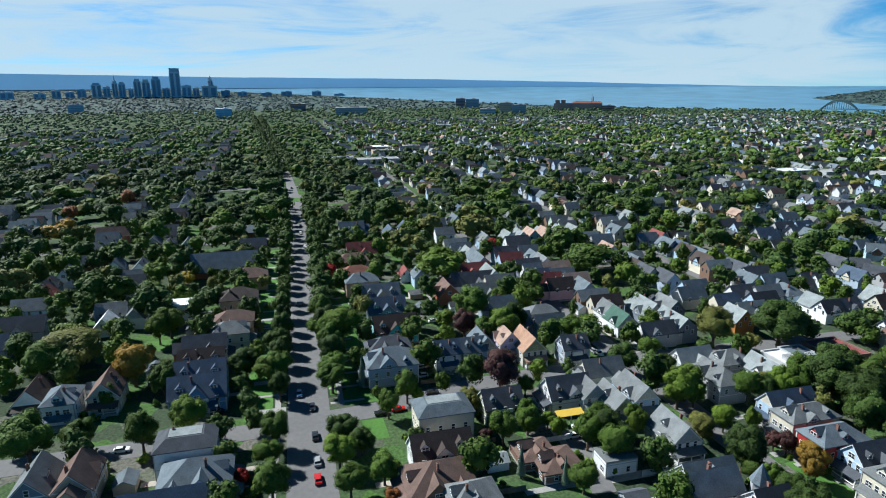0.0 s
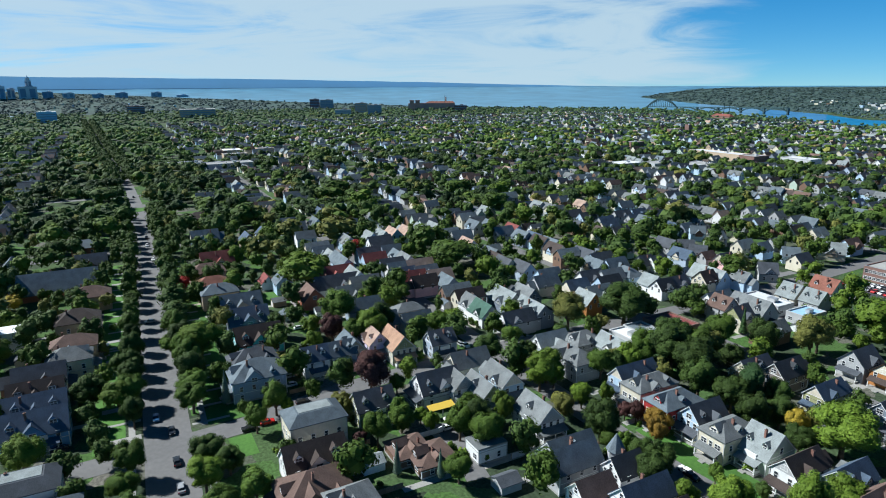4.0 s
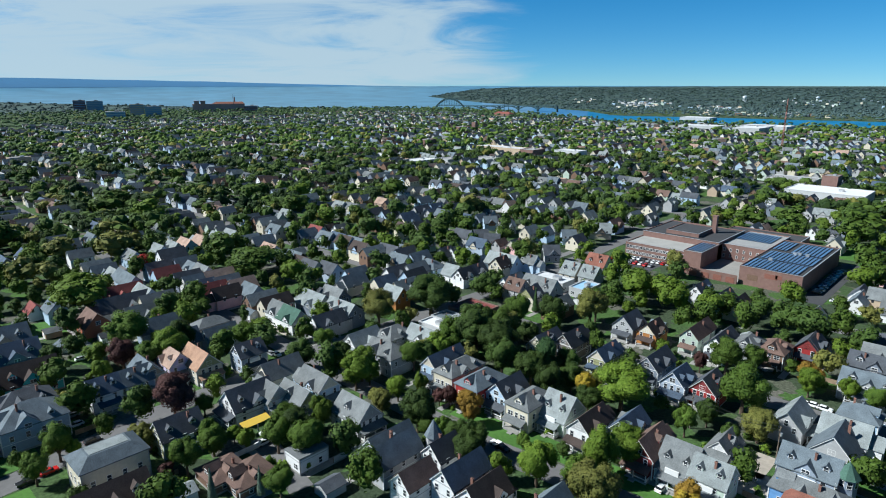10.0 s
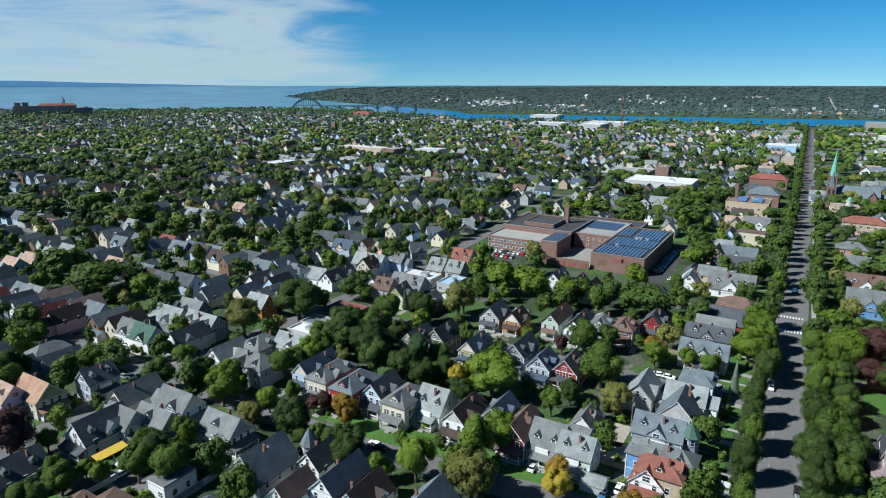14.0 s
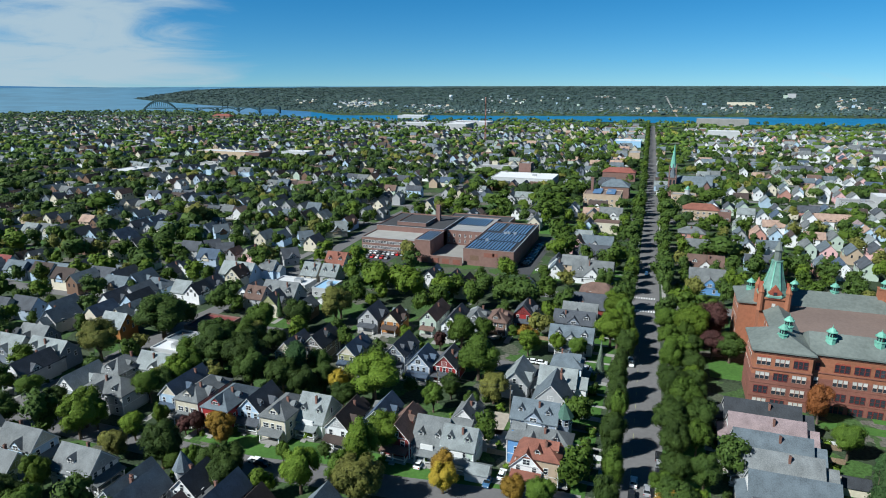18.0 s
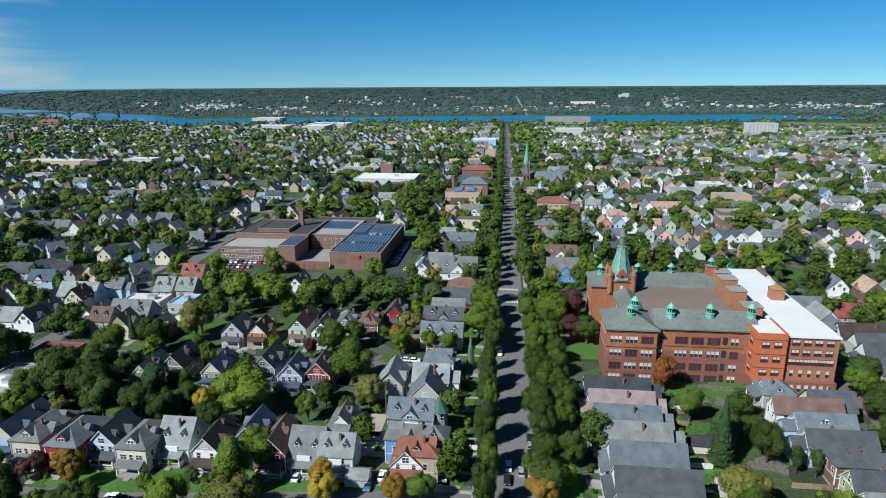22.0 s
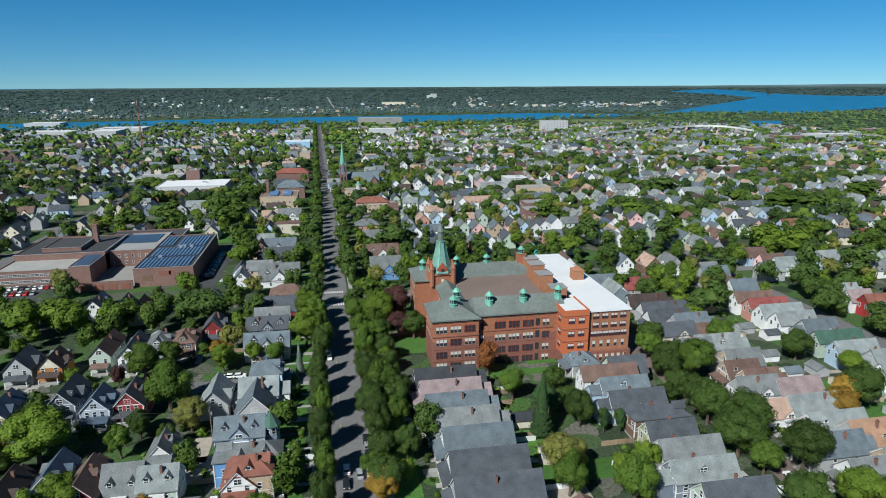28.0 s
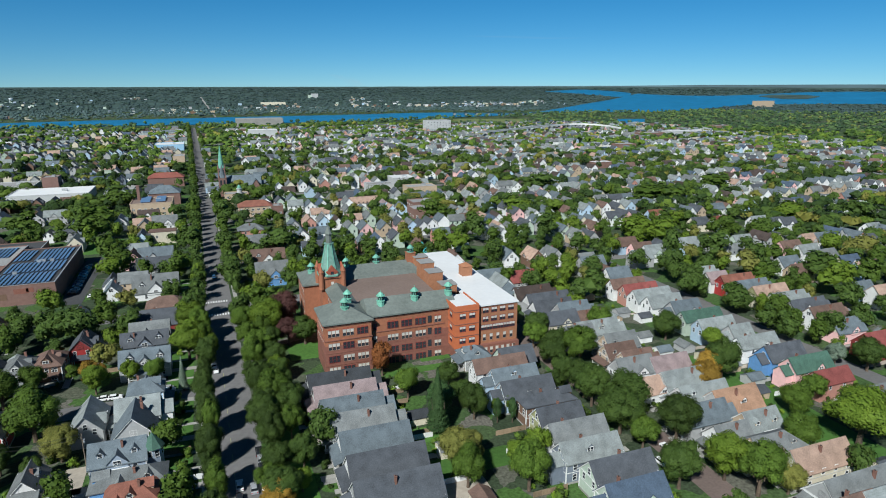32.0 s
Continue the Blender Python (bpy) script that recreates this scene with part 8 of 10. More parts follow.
def on_lot(x, y, r):
    """Inside a large building's lot, or in the open yard on its side of the crossing."""
    for k in (0, 9, 17):
        dx, dy = x * (1 + k / r) - LOTA[:, 0], y * (1 + k / r) - LOTA[:, 1]
        if np.any((np.abs(dx * LOTA[:, 2] + dy * LOTA[:, 3]) < LOTA[:, 4]) & (np.abs(dy * LOTA[:, 2] - dx * LOTA[:, 3]) < LOTA[:, 5])):
            return True
    return False


taken = [(o.location.x, o.location.y) for o in scene.objects if o.parent is None and o.name.split(".")[0] in ("house", "tree", "building")] + [(q[0], q[1]) for q in GATHER] + FARXY
CELL = {}
for px, py in taken:
    CELL.setdefault((int(px // 12), int(py // 12)), []).append((px, py))


def free(x, y, gap):
    i, j = int(x // 12), int(y // 12)
    return not any(math.hypot(x - a, y - b) < gap for u in (-1, 0, 1) for v in (-1, 0, 1) for a, b in CELL.get((i + u, j + v), ()))


def hold(x, y):
    CELL.setdefault((int(x // 12), int(y // 12)), []).append((x, y))


def blocked(x, y):
    """Schools, parks, roads and water keep free of houses and trees."""
    turn, far = math.degrees(math.atan2(x, y)), math.hypot(x, y)
    if 21.5 < turn < 28.6 and 1630 < far < 1850 or 35.6 < turn < 38.2 and 1630 < far < 1915:   # meadow and harbour
        return True
    if 24 < x < 112 and 190 < y < 284 or -185 < x < -52 and 300 < y < 430:
        return True
    if x < 0 and abs(y - float(np.interp(-x, [-q[0] for q in ST1], [q[1] for q in ST1]))) < (14 if x > -500 else 9.5) or abs(x - (1.5 - y * .018)) < (13 if y < 450 else 9) and y > 0:
        return True
    return math.hypot(x, y) < 128 and abs(math.degrees(math.atan2(x, y)) + 26) < 100


def onroad(x, y):
    for s in (114, 208, 305, 402, 500, 600, 700):
        if abs(x - s) < 6 and 0 < y < (1300 if s in (208, 500) else 300):
            return True
    if x > 20 and any(abs(y - s - x * .02) < 6 for s in (385, 585, 795, 1010)):
        return True
    for s in (-190, -420, -640, -880):
        if abs(x - s) < 6:
            return True
    for s in (121, 205, 310, 405):
        if abs(y - s) < 6 and x < 0:
            return True
    return any(abs(y - s) < 6 for s in (292, 480, 690, 900, 1120)) and x > -200


def ahead(x, y):
    a = math.degrees(math.atan2(x, y))
    return -114 < a < 60


def shore(x, y):
    a = math.degrees(math.atan2(x, y))
    edge = 3.55 if a > -30 else 3.2 if a > -40 else 2.5 if a > -60 else 2.2
    return 100 / math.tan(radians(edge))


roofs = ["grey", "slate", "charcoal", "grey", "brown", "lightgrey", "navy", "dkbrown", "slate", "lightgrey", "slate", "grey", "charcoal", "grey", "dkbrown", "slate", "tan", "lightgrey"]
walls = ["white", "white", "cream", "grey", "white", "bluegrey", "tan", "paleblue", "white", "grey", "white", "slatewall", "brownwall", "white", "palegreen", "salmon"]
spots = []
for s in (114, 208, 305, 402, 500, 600, 700, 800, 900):
    for side in (-1, 1):
        y = 60
        while y < 290:
            spots.append((s - y * .012 + side * 17, y, 90 * -side))
            y += 10.8 + rnd.random()
for s in (385, 480, 585, 690, 795, 900, 1010, 1120, 1230, 1340):   # rows with their gables to the south
    for side in (-17, 17, 46):
        x = 36 + rnd.random() * 8
        while x < 1000:
            spots.append((x, s + side + x * .02, rnd.choice((0, 180))))
            x += 9.6 + rnd.random() * 2
for s in range(-25, 60, 50):
    y = 300
    while y < 1500:
        spots.append((s - 12 - y * .018, y, 90 if s < 0 else -90))
        y += 12 + rnd.random()
for s in (121, 205, 310, 405, 500, 595, 690, 785, 880, 975, 1070, 1165, 1260, 1355, 1450):
    for side in (-1, 1):
        x = -40
        while x > -1700:
            spots.append((x, s + side * 17, 0 if side > 0 else 180))
            x -= 10.8 + rnd.random()
for s in range(-90, -1100, -95):
    for side in (-1, 1):
        x = -200
        while x > -1500:
            spots.append((x, s + side * 17, 0 if side > 0 else 180))
            x -= 11.5 + rnd.random()
back = set()
for s in (121, 205, 310, 405, 500, 595, 690, 785, 880, 975, 1070, 1165, 1260, 1355):
    for x in range(-50, -1500, -13):
        if rnd.random() < .7:
            spots.append((x, s + 47 + rnd.uniform(-6, 6), rnd.choice((0, 90, 180))))
            back.add(len(spots) - 1)
for k_spot, (x, y, rz) in enumerate(spots):
    x, y = x + rnd.uniform(-.8, .8), y + rnd.uniform(-2, 2)
    r = math.hypot(x, y)
    if not ahead(x, y) or blocked(x, y) or onroad(x, y) or not free(x, y, 9.5) or r > shore(x, y) or r < 150 or rnd.random() < (.08 if r < 450 else .18 if x > -150 else .12 if y > -x and r < 850 else .2 if r < 800 else .34) or on_lot(x, y, r):
        continue
    w, l, h = rnd.uniform(7.2, 9), rnd.uniform(11, 15), rnd.uniform(8.6, 10.8)
    if k_spot in back:
        if r < 320:
            continue
        w, l, h = rnd.uniform(6, 8), rnd.uniform(7, 11), rnd.uniform(5, 8.5)
    roof, wall = rnd.choice(roofs), rnd.choice(walls)
    hold(x, y)
    if r < 255:
        house(x, y, rz, w, l, h, roof, wall, rnd.choice("gggggdh"), rnd.choice((-1, 1)), 1)
    else:
        FARH.setdefault((int(r // 400), roof), []).append((x, y, rz + rnd.choice((0, 0, 0, 90)), w, l, h))
FARWALL = material("far_house_walls", (.6, .6, .6), 0.8, 0.1, 0.5, 0.1, per="ISLAND", second=tuple(WALLC[k] for k in ("white", "cream", "grey", "cream", "bluegrey", "tan", "paleblue", "brownwall", "grey", "palegreen", "slatewall", "grey")))
FARWALL_PALE = material("far_pale_house_walls", (.62, .62, .62), 0.8, 0.1, 0.5, 0.1, per="ISLAND", second=tuple(WALLC[k] for k in ("white", "cream", "white", "grey", "white", "tan", "paleblue", "white", "pink", "palegreen", "white", "salmon")))
for (ring, roof), rows in FARH.items():
    b = Build()
    for x, y, rz, w, l, h in rows:
        c, s = math.cos(radians(rz)), math.sin(radians(rz))
        t = Build()
        ze = h - w * .5
        t.add([(-w / 2, -l / 2, 0), (w / 2, -l / 2, 0), (w / 2, l / 2, 0), (-w / 2, l / 2, 0), (-w / 2, -l / 2, ze), (w / 2, -l / 2, ze), (w / 2, l / 2, ze), (-w / 2, l / 2, ze), (0, -l / 2, h), (0, l / 2, h)],
              [(0, 1, 5, 8, 4), (2, 3, 7, 9, 6), (1, 2, 6, 5), (3, 0, 4, 7)], 0)
        gable_roof(t, w, -l / 2 - .4, l / 2 + .4, ze, h, .4, .2, 1)
        if (int(abs(x)) + int(abs(y))) % 2 and math.hypot(x, y) < 900:   # cross gable
            k = 1 if -(x * c + y * s) > 0 else -1
            g2, wg = Build(), w * .52
            gable_roof(g2, wg, 0, w / 2 + .5, ze, ze + wg * .5, .3, .15, 1)
            g2.add([(-wg / 2, w / 2 + .25, ze - 2), (wg / 2, w / 2 + .25, ze - 2), (wg / 2, w / 2 + .25, ze), (0, w / 2 + .25, ze + wg * .5), (-wg / 2, w / 2 + .25, ze)], [(4, 3, 2, 1, 0)], 0)
            g2.v = [(k * py, -k * px + l * .05, pz) for px, py, pz in g2.v]
            t.add(g2.v, g2.f)
            t.m[-len(g2.m):] = g2.m
        for q in (-1, 1):
            for v in (-1, 0, 1):
                u, y0 = q * (w / 2 + .05), v * l * .3
                t.add([(u, y0 - .5 * q, 4), (u, y0 + .5 * q, 4), (u, y0 + .5 * q, 5.6), (u, y0 - .5 * q, 5.6)], [(0, 1, 2, 3)], 2)
            u, y0 = q * w * .22, -l / 2 - .05
            t.add([(u - .5, y0, 4), (u + .5, y0, 4), (u + .5, y0, 5.6), (u - .5, y0, 5.6)], [(0, 1, 2, 3)], 2)
        t.v = [(x + px * c - py * s, y + px * s + py * c, pz) for px, py, pz in t.v]
        o = len(b.v)
        b.v += t.v
        b.f += [tuple(i + o for i in f) for f in t.f]
        b.m += [3 if q == 0 and x > -60 else q for q in t.m]
    solid("far_houses", b, [FARWALL, ROOF[roof], PANE, FARWALL_PALE], "far rows of pale wooden houses under gabled roofs", "houses", kind="stuff")

# ---------------------------------------------------------------- gardens: drives, garages, fences and shrubs
GARAGE_ROOFS = ["grey", "charcoal", "slate", "brown", "lightgrey", "black"]
FENCEPANEL = Build()   # nine boards in one grooved sheet
steps = []
for k in range(9):
    steps += [(-1.2 + .268 * k, -.03), (-1.2 + .268 * k + .22, -.03), (-1.2 + .268 * k + .22, -.01), (-1.2 + .268 * k + .268, -.01)]
steps += [(1.212, .03), (-1.2, .03)]
FENCEPANEL.v = [(u, v, z) for z in (.08, 1.72) for u, v in steps]
ns = len(steps)
FENCEPANEL.f = [(k, (k + 1) % ns, ns + (k + 1) % ns, ns + k) for k in range(ns)] + [tuple(range(ns - 1, -1, -1)), tuple(range(ns, 2 * ns))]
FENCEPANEL.m = [0] * len(FENCEPANEL.f)
FENCE_WOOD = material("weathered_fence_boards", (.24, .18, .12), 0.9, 0.25, 2.0, 0.3, 0, 0.2)
FENCEMESH = FENCEPANEL.mesh("panel", [FENCE_WOOD])
FENCEWHITE = FENCEPANEL.mesh("panel", [TRIM])
FENCEPOST = Build().cbox(0, 0, 0, .14, .14, 1.85).mesh("post", [FENCE_WOOD])
SHRUBS = []
gar = random.Random(21)
for x, y, rz, w, l in list(HOMES):
    r = math.hypot(x, y)
    if r > 330:
        continue
    m = pose(x, y, 0, 0, 0, rz)
    q = gar.choice((-1, 1))

    def out(u, v):
        p = m @ Vector((u, v, 0))
        return p.x, p.y
    for k in range(5 if r < 230 else 3):
        u, v = gar.choice(((gar.uniform(-.5, .5) * w, -l / 2 - gar.uniform(2.9, 5)), (gar.choice((-1, 1)) * (w / 2 + gar.uniform(.8, 1.5)), gar.uniform(-.5, .5) * l), (gar.uniform(-.6, .6) * w, l / 2 + gar.uniform(4.5, 9))))
        SHRUBS.append((*out(u, v), gar.uniform(.7, 1.7)))
    gx, gy = out(q * (w / 2 + 1.2), l / 2 + 9.5)
    if free(gx, gy, 7.5) and not blocked(gx, gy) and not onroad(gx, gy) and r < 300:
        hold(gx, gy)
        turned = gar.choice((0, 0, 90))
        e = thing("garage", pose(gx, gy, 0, 0, 0, rz + turned), "small wooden garage behind a house", "garage", "garages of the gardens")
        part("wall", Build().box(-2.6, -3, 0, 2.6, 3, 2.5).add([(-2.6, -3, 2.5), (2.6, -3, 2.5), (0, -3, 3.9)], [(0, 1, 2)]).add([(-2.6, 3, 2.5), (2.6, 3, 2.5), (0, 3, 3.9)], [(2, 1, 0)]), WALL[gar.choice(["white", "white", "cream", "grey", "tan"])], e)
        t = Build()
        gable_roof(t, 5.2, -3.3, 3.3, 2.5, 3.9, .3, .15)
        part("roof", t, ROOF[gar.choice(GARAGE_ROOFS)], e)
        part("door", Build().box(-1.3, -3.06, 0, 1.3, -3, 2.15).box(-1.2, -3.09, .1, 1.2, -3.06, 2.05), TRIM, e)
        (ax, ay), (bx, by) = out(q * (w / 2 + 1.4), l / 2 + 6.4), out(q * (w / 2 + 1.4), -l / 2 - 6)
        road("driveway", [(ax, ay), (bx, by)], 2.3, CONCRETE if gar.random() < .5 else GRAVEL, "pale driveway beside a house", 0.043)
    elif r < 300 and gar.random() < .5:
        (ax, ay), (bx, by) = out(q * (w / 2 + 1.4), l * .2), out(q * (w / 2 + 1.4), -l / 2 - 6)
        road("driveway", [(ax, ay), (bx, by)], 2.2, CONCRETE, "pale driveway beside a house", 0.047)
    if r < 235 and gar.random() < .5:
        pale = gar.random() < .3
        f = thing("garden_fence", m @ pose(-q * (w / 2 + 1.6), l / 2 + .5, 0, 0, 0, 90), f"{'white painted' if pale else 'weathered brown'} board fence between two gardens", "fence", "fences of the gardens")
        for k in range(4):
            part("panel", FENCEWHITE if pale else FENCEMESH, None, f, at=pose(1.2 + 2.45 * k, 0, 0))
        part("post", FENCEPOST, None, f)
rng = np.random.default_rng(8)
for color, share in (("green", .4), ("dark", .4), ("lime", .2)):
    rows = []
    for x, y, r in SHRUBS:
        if gar.random() > share * 1.1:
            continue
        c = crown_faces(rng, "wide", 70, .6, 4)
        rows.append((c - np.array([0, 0, 3.6])) * np.array([r / 4.6, r / 4.6, r / 4.4]) + np.array([x, y, 0]))
    tagged(new("shrubs", face_mesh("shrubs", np.concatenate(rows), [LEAF[color]])), "rounded green shrubs beside the houses", "shrubs", kind="stuff")

# nearer garden trees, then the far canopy
PLOTS = {}
for x, y, rz, w, l in HOMES:
    for i in range(-2, 3):
        for j in range(-2, 3):
            PLOTS.setdefault((int(x // 12) + i, int(y // 12) + j), []).append((x, y, radians(rz), w / 2 + 1.2, l / 2 + 1.2))


YARDS = {}
for x, y, rz, w, l in HOMES:
    r = math.hypot(x, y)
    if r < 330:   # yards on the side of the crossing stay open
        q = 1 - (l * .35 + 5) / r
        for i in (-1, 0, 1):
            for j in (-1, 0, 1):
                YARDS.setdefault((int(x * q // 12) + i, int(y * q // 12) + j), []).append((x * q, y * q))


def over_house(x, y):
    if math.hypot(x + 143, y - 75) < 16:   # the drive beside the awning
        return True
    if any(math.hypot(x - a, y - b) < 5.6 for a, b in YARDS.get((int(x // 12), int(y // 12)), ())):
        return True
    for hx, hy, a, w, l in PLOTS.get((int(x // 12), int(y // 12)), ()):
        u, v = (x - hx) * math.cos(a) + (y - hy) * math.sin(a), (y - hy) * math.cos(a) - (x - hx) * math.sin(a)
        if abs(u) < w and abs(v) < l:
            return True
    return False


for k in range(14000):
    a, r = radians(rnd.uniform(-113, 59)), math.sqrt(rnd.uniform(135 ** 2, 470 ** 2))
    x, y = math.sin(a) * r, math.cos(a) * r
    if blocked(x, y) or onroad(x, y) or over_house(x, y) or not free(x, y, 9.3 if r < 260 else 8.8 if r < 330 else 8.4 if a < -1.05 else 9.2 if a < .05 else 9.8):
        continue
    if on_lot(x, y, r) or 46 < x < 112 and 95 < y < 200 or 118 < x < 205 and 95 < y < 245:
        continue
    rr = rnd.uniform(2.6, 6.4)
    GATHER.append((x, y, rr, min(rr * 2.3 + 1, 14.5), rnd.choice(["green", "green", "dark", "lime", "dark", "olive", "lime", "dark", "green"]), rnd.choice(["wide", "wide", "tall"]), k))
    hold(x, y)
rng = np.random.default_rng(3)
BATCH = {}
for x, y, r, h, color, kind, seed in GATHER:
    BATCH.setdefault(color, []).append((x, y, r, h, kind, math.hypot(x, y) < 340))
for color, rows in BATCH.items():
    cs = []
    for x, y, r, h, kind, close in rows:
        c = crown_faces(rng, kind, 1000 if close else 400, .3 if close else .42, 16 if close else 9)
        turn = rng.uniform(0, 6.28)
        c = c @ np.array([[math.cos(turn), math.sin(turn), 0], [-math.sin(turn), math.cos(turn), 0], [0, 0, 1]])
        cs.append(c * np.array([r / 5, r / 5, h / 12]) + np.array([x, y, -.1]))
    tagged(new("garden_trees", face_mesh("garden_trees", np.concatenate(cs), [LEAF[color]])), f"{TREEWORD[color]} garden trees between the houses", "trees", kind="stuff")
for ring, (ra, rb, want, lumps, leaves) in enumerate(((450, 900, 5000, 4, 72), (900, 1500, 7600, 3, 8), (1500, 2500, 10500, 2, 0), (2500, 12000, 14000, 1, 0))):
    cs, wh = [], []
    got = 0
    for k in range(want * 5):
        az = rng.uniform(-114, 60)
        a, r = math.radians(az), math.sqrt(rng.uniform(ra ** 2, rb ** 2)) if ring < 3 else ra * (rb / ra) ** rng.random()
        x, y = math.sin(a) * r, math.cos(a) * r
        down = math.degrees(math.atan(100 / r))
        wet = edge(az, 2) - .02 < down < edge(az, 1) + .04 or 29.4 < az < 36.7 and np.interp(az, [q[0] for q in INLET_ROWS], [q[2] for q in INLET_ROWS]) < down < np.interp(az, [q[0] for q in INLET_ROWS], [q[1] for q in INLET_ROWS]) or 1.2 < down < 2.9 and abs(az - .3 - (down - 2.04) * .62) < .14 or -45.1 < az < -16 and down < np.interp(az, [q[0] for q in TIP_ROWS], [q[1] for q in TIP_ROWS])
        if got >= want or wet or blocked(x, y) or onroad(x, y) or (ring < 2 and not free(x, y, 5 if az < -50 else 6.8)) or (ring < 2 and noise.noise((x / 45, y / 45, .3)) < (.12 if az > 2 else .2 if az > -50 else .03) and rng.random() < .85):
            continue
        if ring < 3 and on_lot(x, y, r):
            continue
        got += 1
        p = bowl(az, r)
        shrink = math.hypot(p[0], p[1]) / r
        rad, hh = rng.uniform(2.8, 7.2) * (1.1, 1.25, 1.35, 1)[ring] * shrink, rng.uniform(7, 14.5) * shrink
        if ring == 3:
            rad, hh = r * shrink * rng.uniform(.0013, .0032), hh * rng.uniform(.5, .9)
        mid = np.array([p[0], p[1], p[2] + hh * .56])
        size = np.array([rad, rad, hh * .44])
        n = rng.normal(size=(lumps, 3))
        n[:, 2] = np.abs(n[:, 2]) * .8
        n /= np.linalg.norm(n, axis=1, keepdims=True)
        lump = rng.uniform(.42, .66, (lumps, 1)) * size if lumps > 1 else size[None] * 1.05
        tree_faces = [lump_faces(mid + n * size * (.52 if lumps > 1 else 0), lump, rng, .17, True)]
        if leaves:
            n = rng.normal(size=(leaves, 3))
            n[:, 2] = np.abs(n[:, 2]) * 1.1 - .2
            n /= np.linalg.norm(n, axis=1, keepdims=True)
            tree_faces.append(leaf_faces(mid + n * size * rng.uniform(.82, 1.12, (leaves, 1)), n + rng.normal(size=n.shape) * .2, (.55 + .22 * ring) * shrink * rng.uniform(.6, 1.3, leaves) * (1 if ring < 3 else 2.4), rng))
        tree_faces = np.concatenate(tree_faces)
        cs.append(tree_faces)
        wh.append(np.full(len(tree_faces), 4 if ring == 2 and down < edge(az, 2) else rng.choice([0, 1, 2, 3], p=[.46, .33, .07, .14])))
    # past 1500 m the canopy's haze is painted into its leaf colours
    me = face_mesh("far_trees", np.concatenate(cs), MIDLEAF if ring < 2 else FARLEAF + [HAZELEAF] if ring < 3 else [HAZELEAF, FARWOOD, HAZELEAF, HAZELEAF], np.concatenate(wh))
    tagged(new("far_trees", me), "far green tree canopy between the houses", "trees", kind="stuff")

verge = [(down, .3 + (down - 2.04) * .62) for down in (2.88, 2.5, 2.04, 1.7, 1.4, 1.2)]   # a straight highway leaves the far bank
hw = Build()
for (d0, a0), (d1, a1) in zip(verge, verge[1:]):
    hw.add([bowl(a, 100 / math.tan(radians(d)), 1.5) for a, d in ((a0 - .07, d0), (a0 + .07, d0), (a1 + .07, d1), (a1 - .07, d1))], [(0, 1, 2, 3)])
solid("far_highway", hw, CONCRETE, "pale straight road through the woods on the far bank", "road", kind="structure")

# pale houses and sheds on the far bank and by the lake
fb = Build()
for az, down, wide, deep, count in ((-26.4, 1.85, 2.6, .16, 70), (-20.5, 2.2, 2.2, .1, 34), (-17.5, 2.62, 5, .06, 40), (-5, 1.3, 1.4, .05, 12), (-12, 1.6, 5, .2, 26), (-3, 2.3, 5, .14, 40), (5, 2.2, 4, .12, 26),
                                    (12.5, 1.45, 1.2, .18, 14), (19.2, 2.0, 1.6, .08, 22), (24, 1.9, 3, .12, 60), (14, 2.0, 3, .16, 24), (29, 1.75, 2, .1, 20), (-31, 1.6, 1.5, .1, 8), (42, 1.35, 5, .1, 16), (-90, 1.9, 12, .3, 40)):
    for k in range(count):
        a, low = rnd.gauss(az, wide * .5), rnd.gauss(down, deep)
        if edge(a, 2) - .03 < low < edge(a, 1) + .05 or low < .7 or low > 2.75:
            continue
        p = bowl(a, 100 / math.tan(radians(low)))
        s = math.hypot(p[0], p[1]) * math.tan(radians(low)) / 100
        w, l, h = rnd.uniform(7, 17) * s, rnd.uniform(7, 12) * s, rnd.uniform(6, 9) * s
        fb.cbox(p[0], p[1], p[2] - 2, w, l, p[2] + h)
for a, low, w, h in ((5.6, 1.86, 105, 12), (9.15, 1.28, 34, 22), (8.75, 1.28, 20, 15), (-27.6, 1.83, 70, 8), (-25.2, 1.9, 60, 8)):   # the larger halls
    p = bowl(a, 100 / math.tan(radians(low)))
    fb.cbox(p[0], p[1], p[2] - 2, w, 20, p[2] + h)
solid("far_bank_buildings", fb, FARWALL, "scattered pale buildings on the far bank", "buildings", kind="stuff")

# ---------------------------------------------------------------- church with twin spires
church = thing("church", pose(9.5, 606, 0), "brown stone church with slate roof and two pointed spires", "church")
part("nave", Build().box(3, -11, 0, 33, 11, 8).add([(3, -11, 8), (33, -11, 8), (33, 11, 8), (3, 11, 8), (3, 0, 17), (33, 0, 17)], [(4, 0, 3), (1, 5, 2)]), BRICKWINE, church)
part("roof", Build().add([(2.6, -11.8, 7.6), (34, -11.8, 7.6), (34, 0, 17.5), (2.6, 0, 17.5), (34, 11.8, 7.6), (2.6, 11.8, 7.6)], [(0, 1, 2, 3), (3, 2, 4, 5)]), ROOF["slate"], church)
part("transept", Build().box(24, -15, 0, 33, 15, 8).add([(24, -15, 8), (33, -15, 8), (28.5, -15, 14.5), (33, 15, 8), (24, 15, 8), (28.5, 15, 14.5)], [(0, 1, 2), (3, 4, 5)]), BRICKWINE, church)
part("transept_roof", Build().add([(23.3, -15.5, 7.6), (28.5, -15.5, 15), (28.5, 15.5, 15), (23.3, 15.5, 7.6), (33.7, -15.5, 7.6), (33.7, 15.5, 7.6)], [(0, 1, 2, 3), (1, 4, 5, 2)]), ROOF["slate"], church)
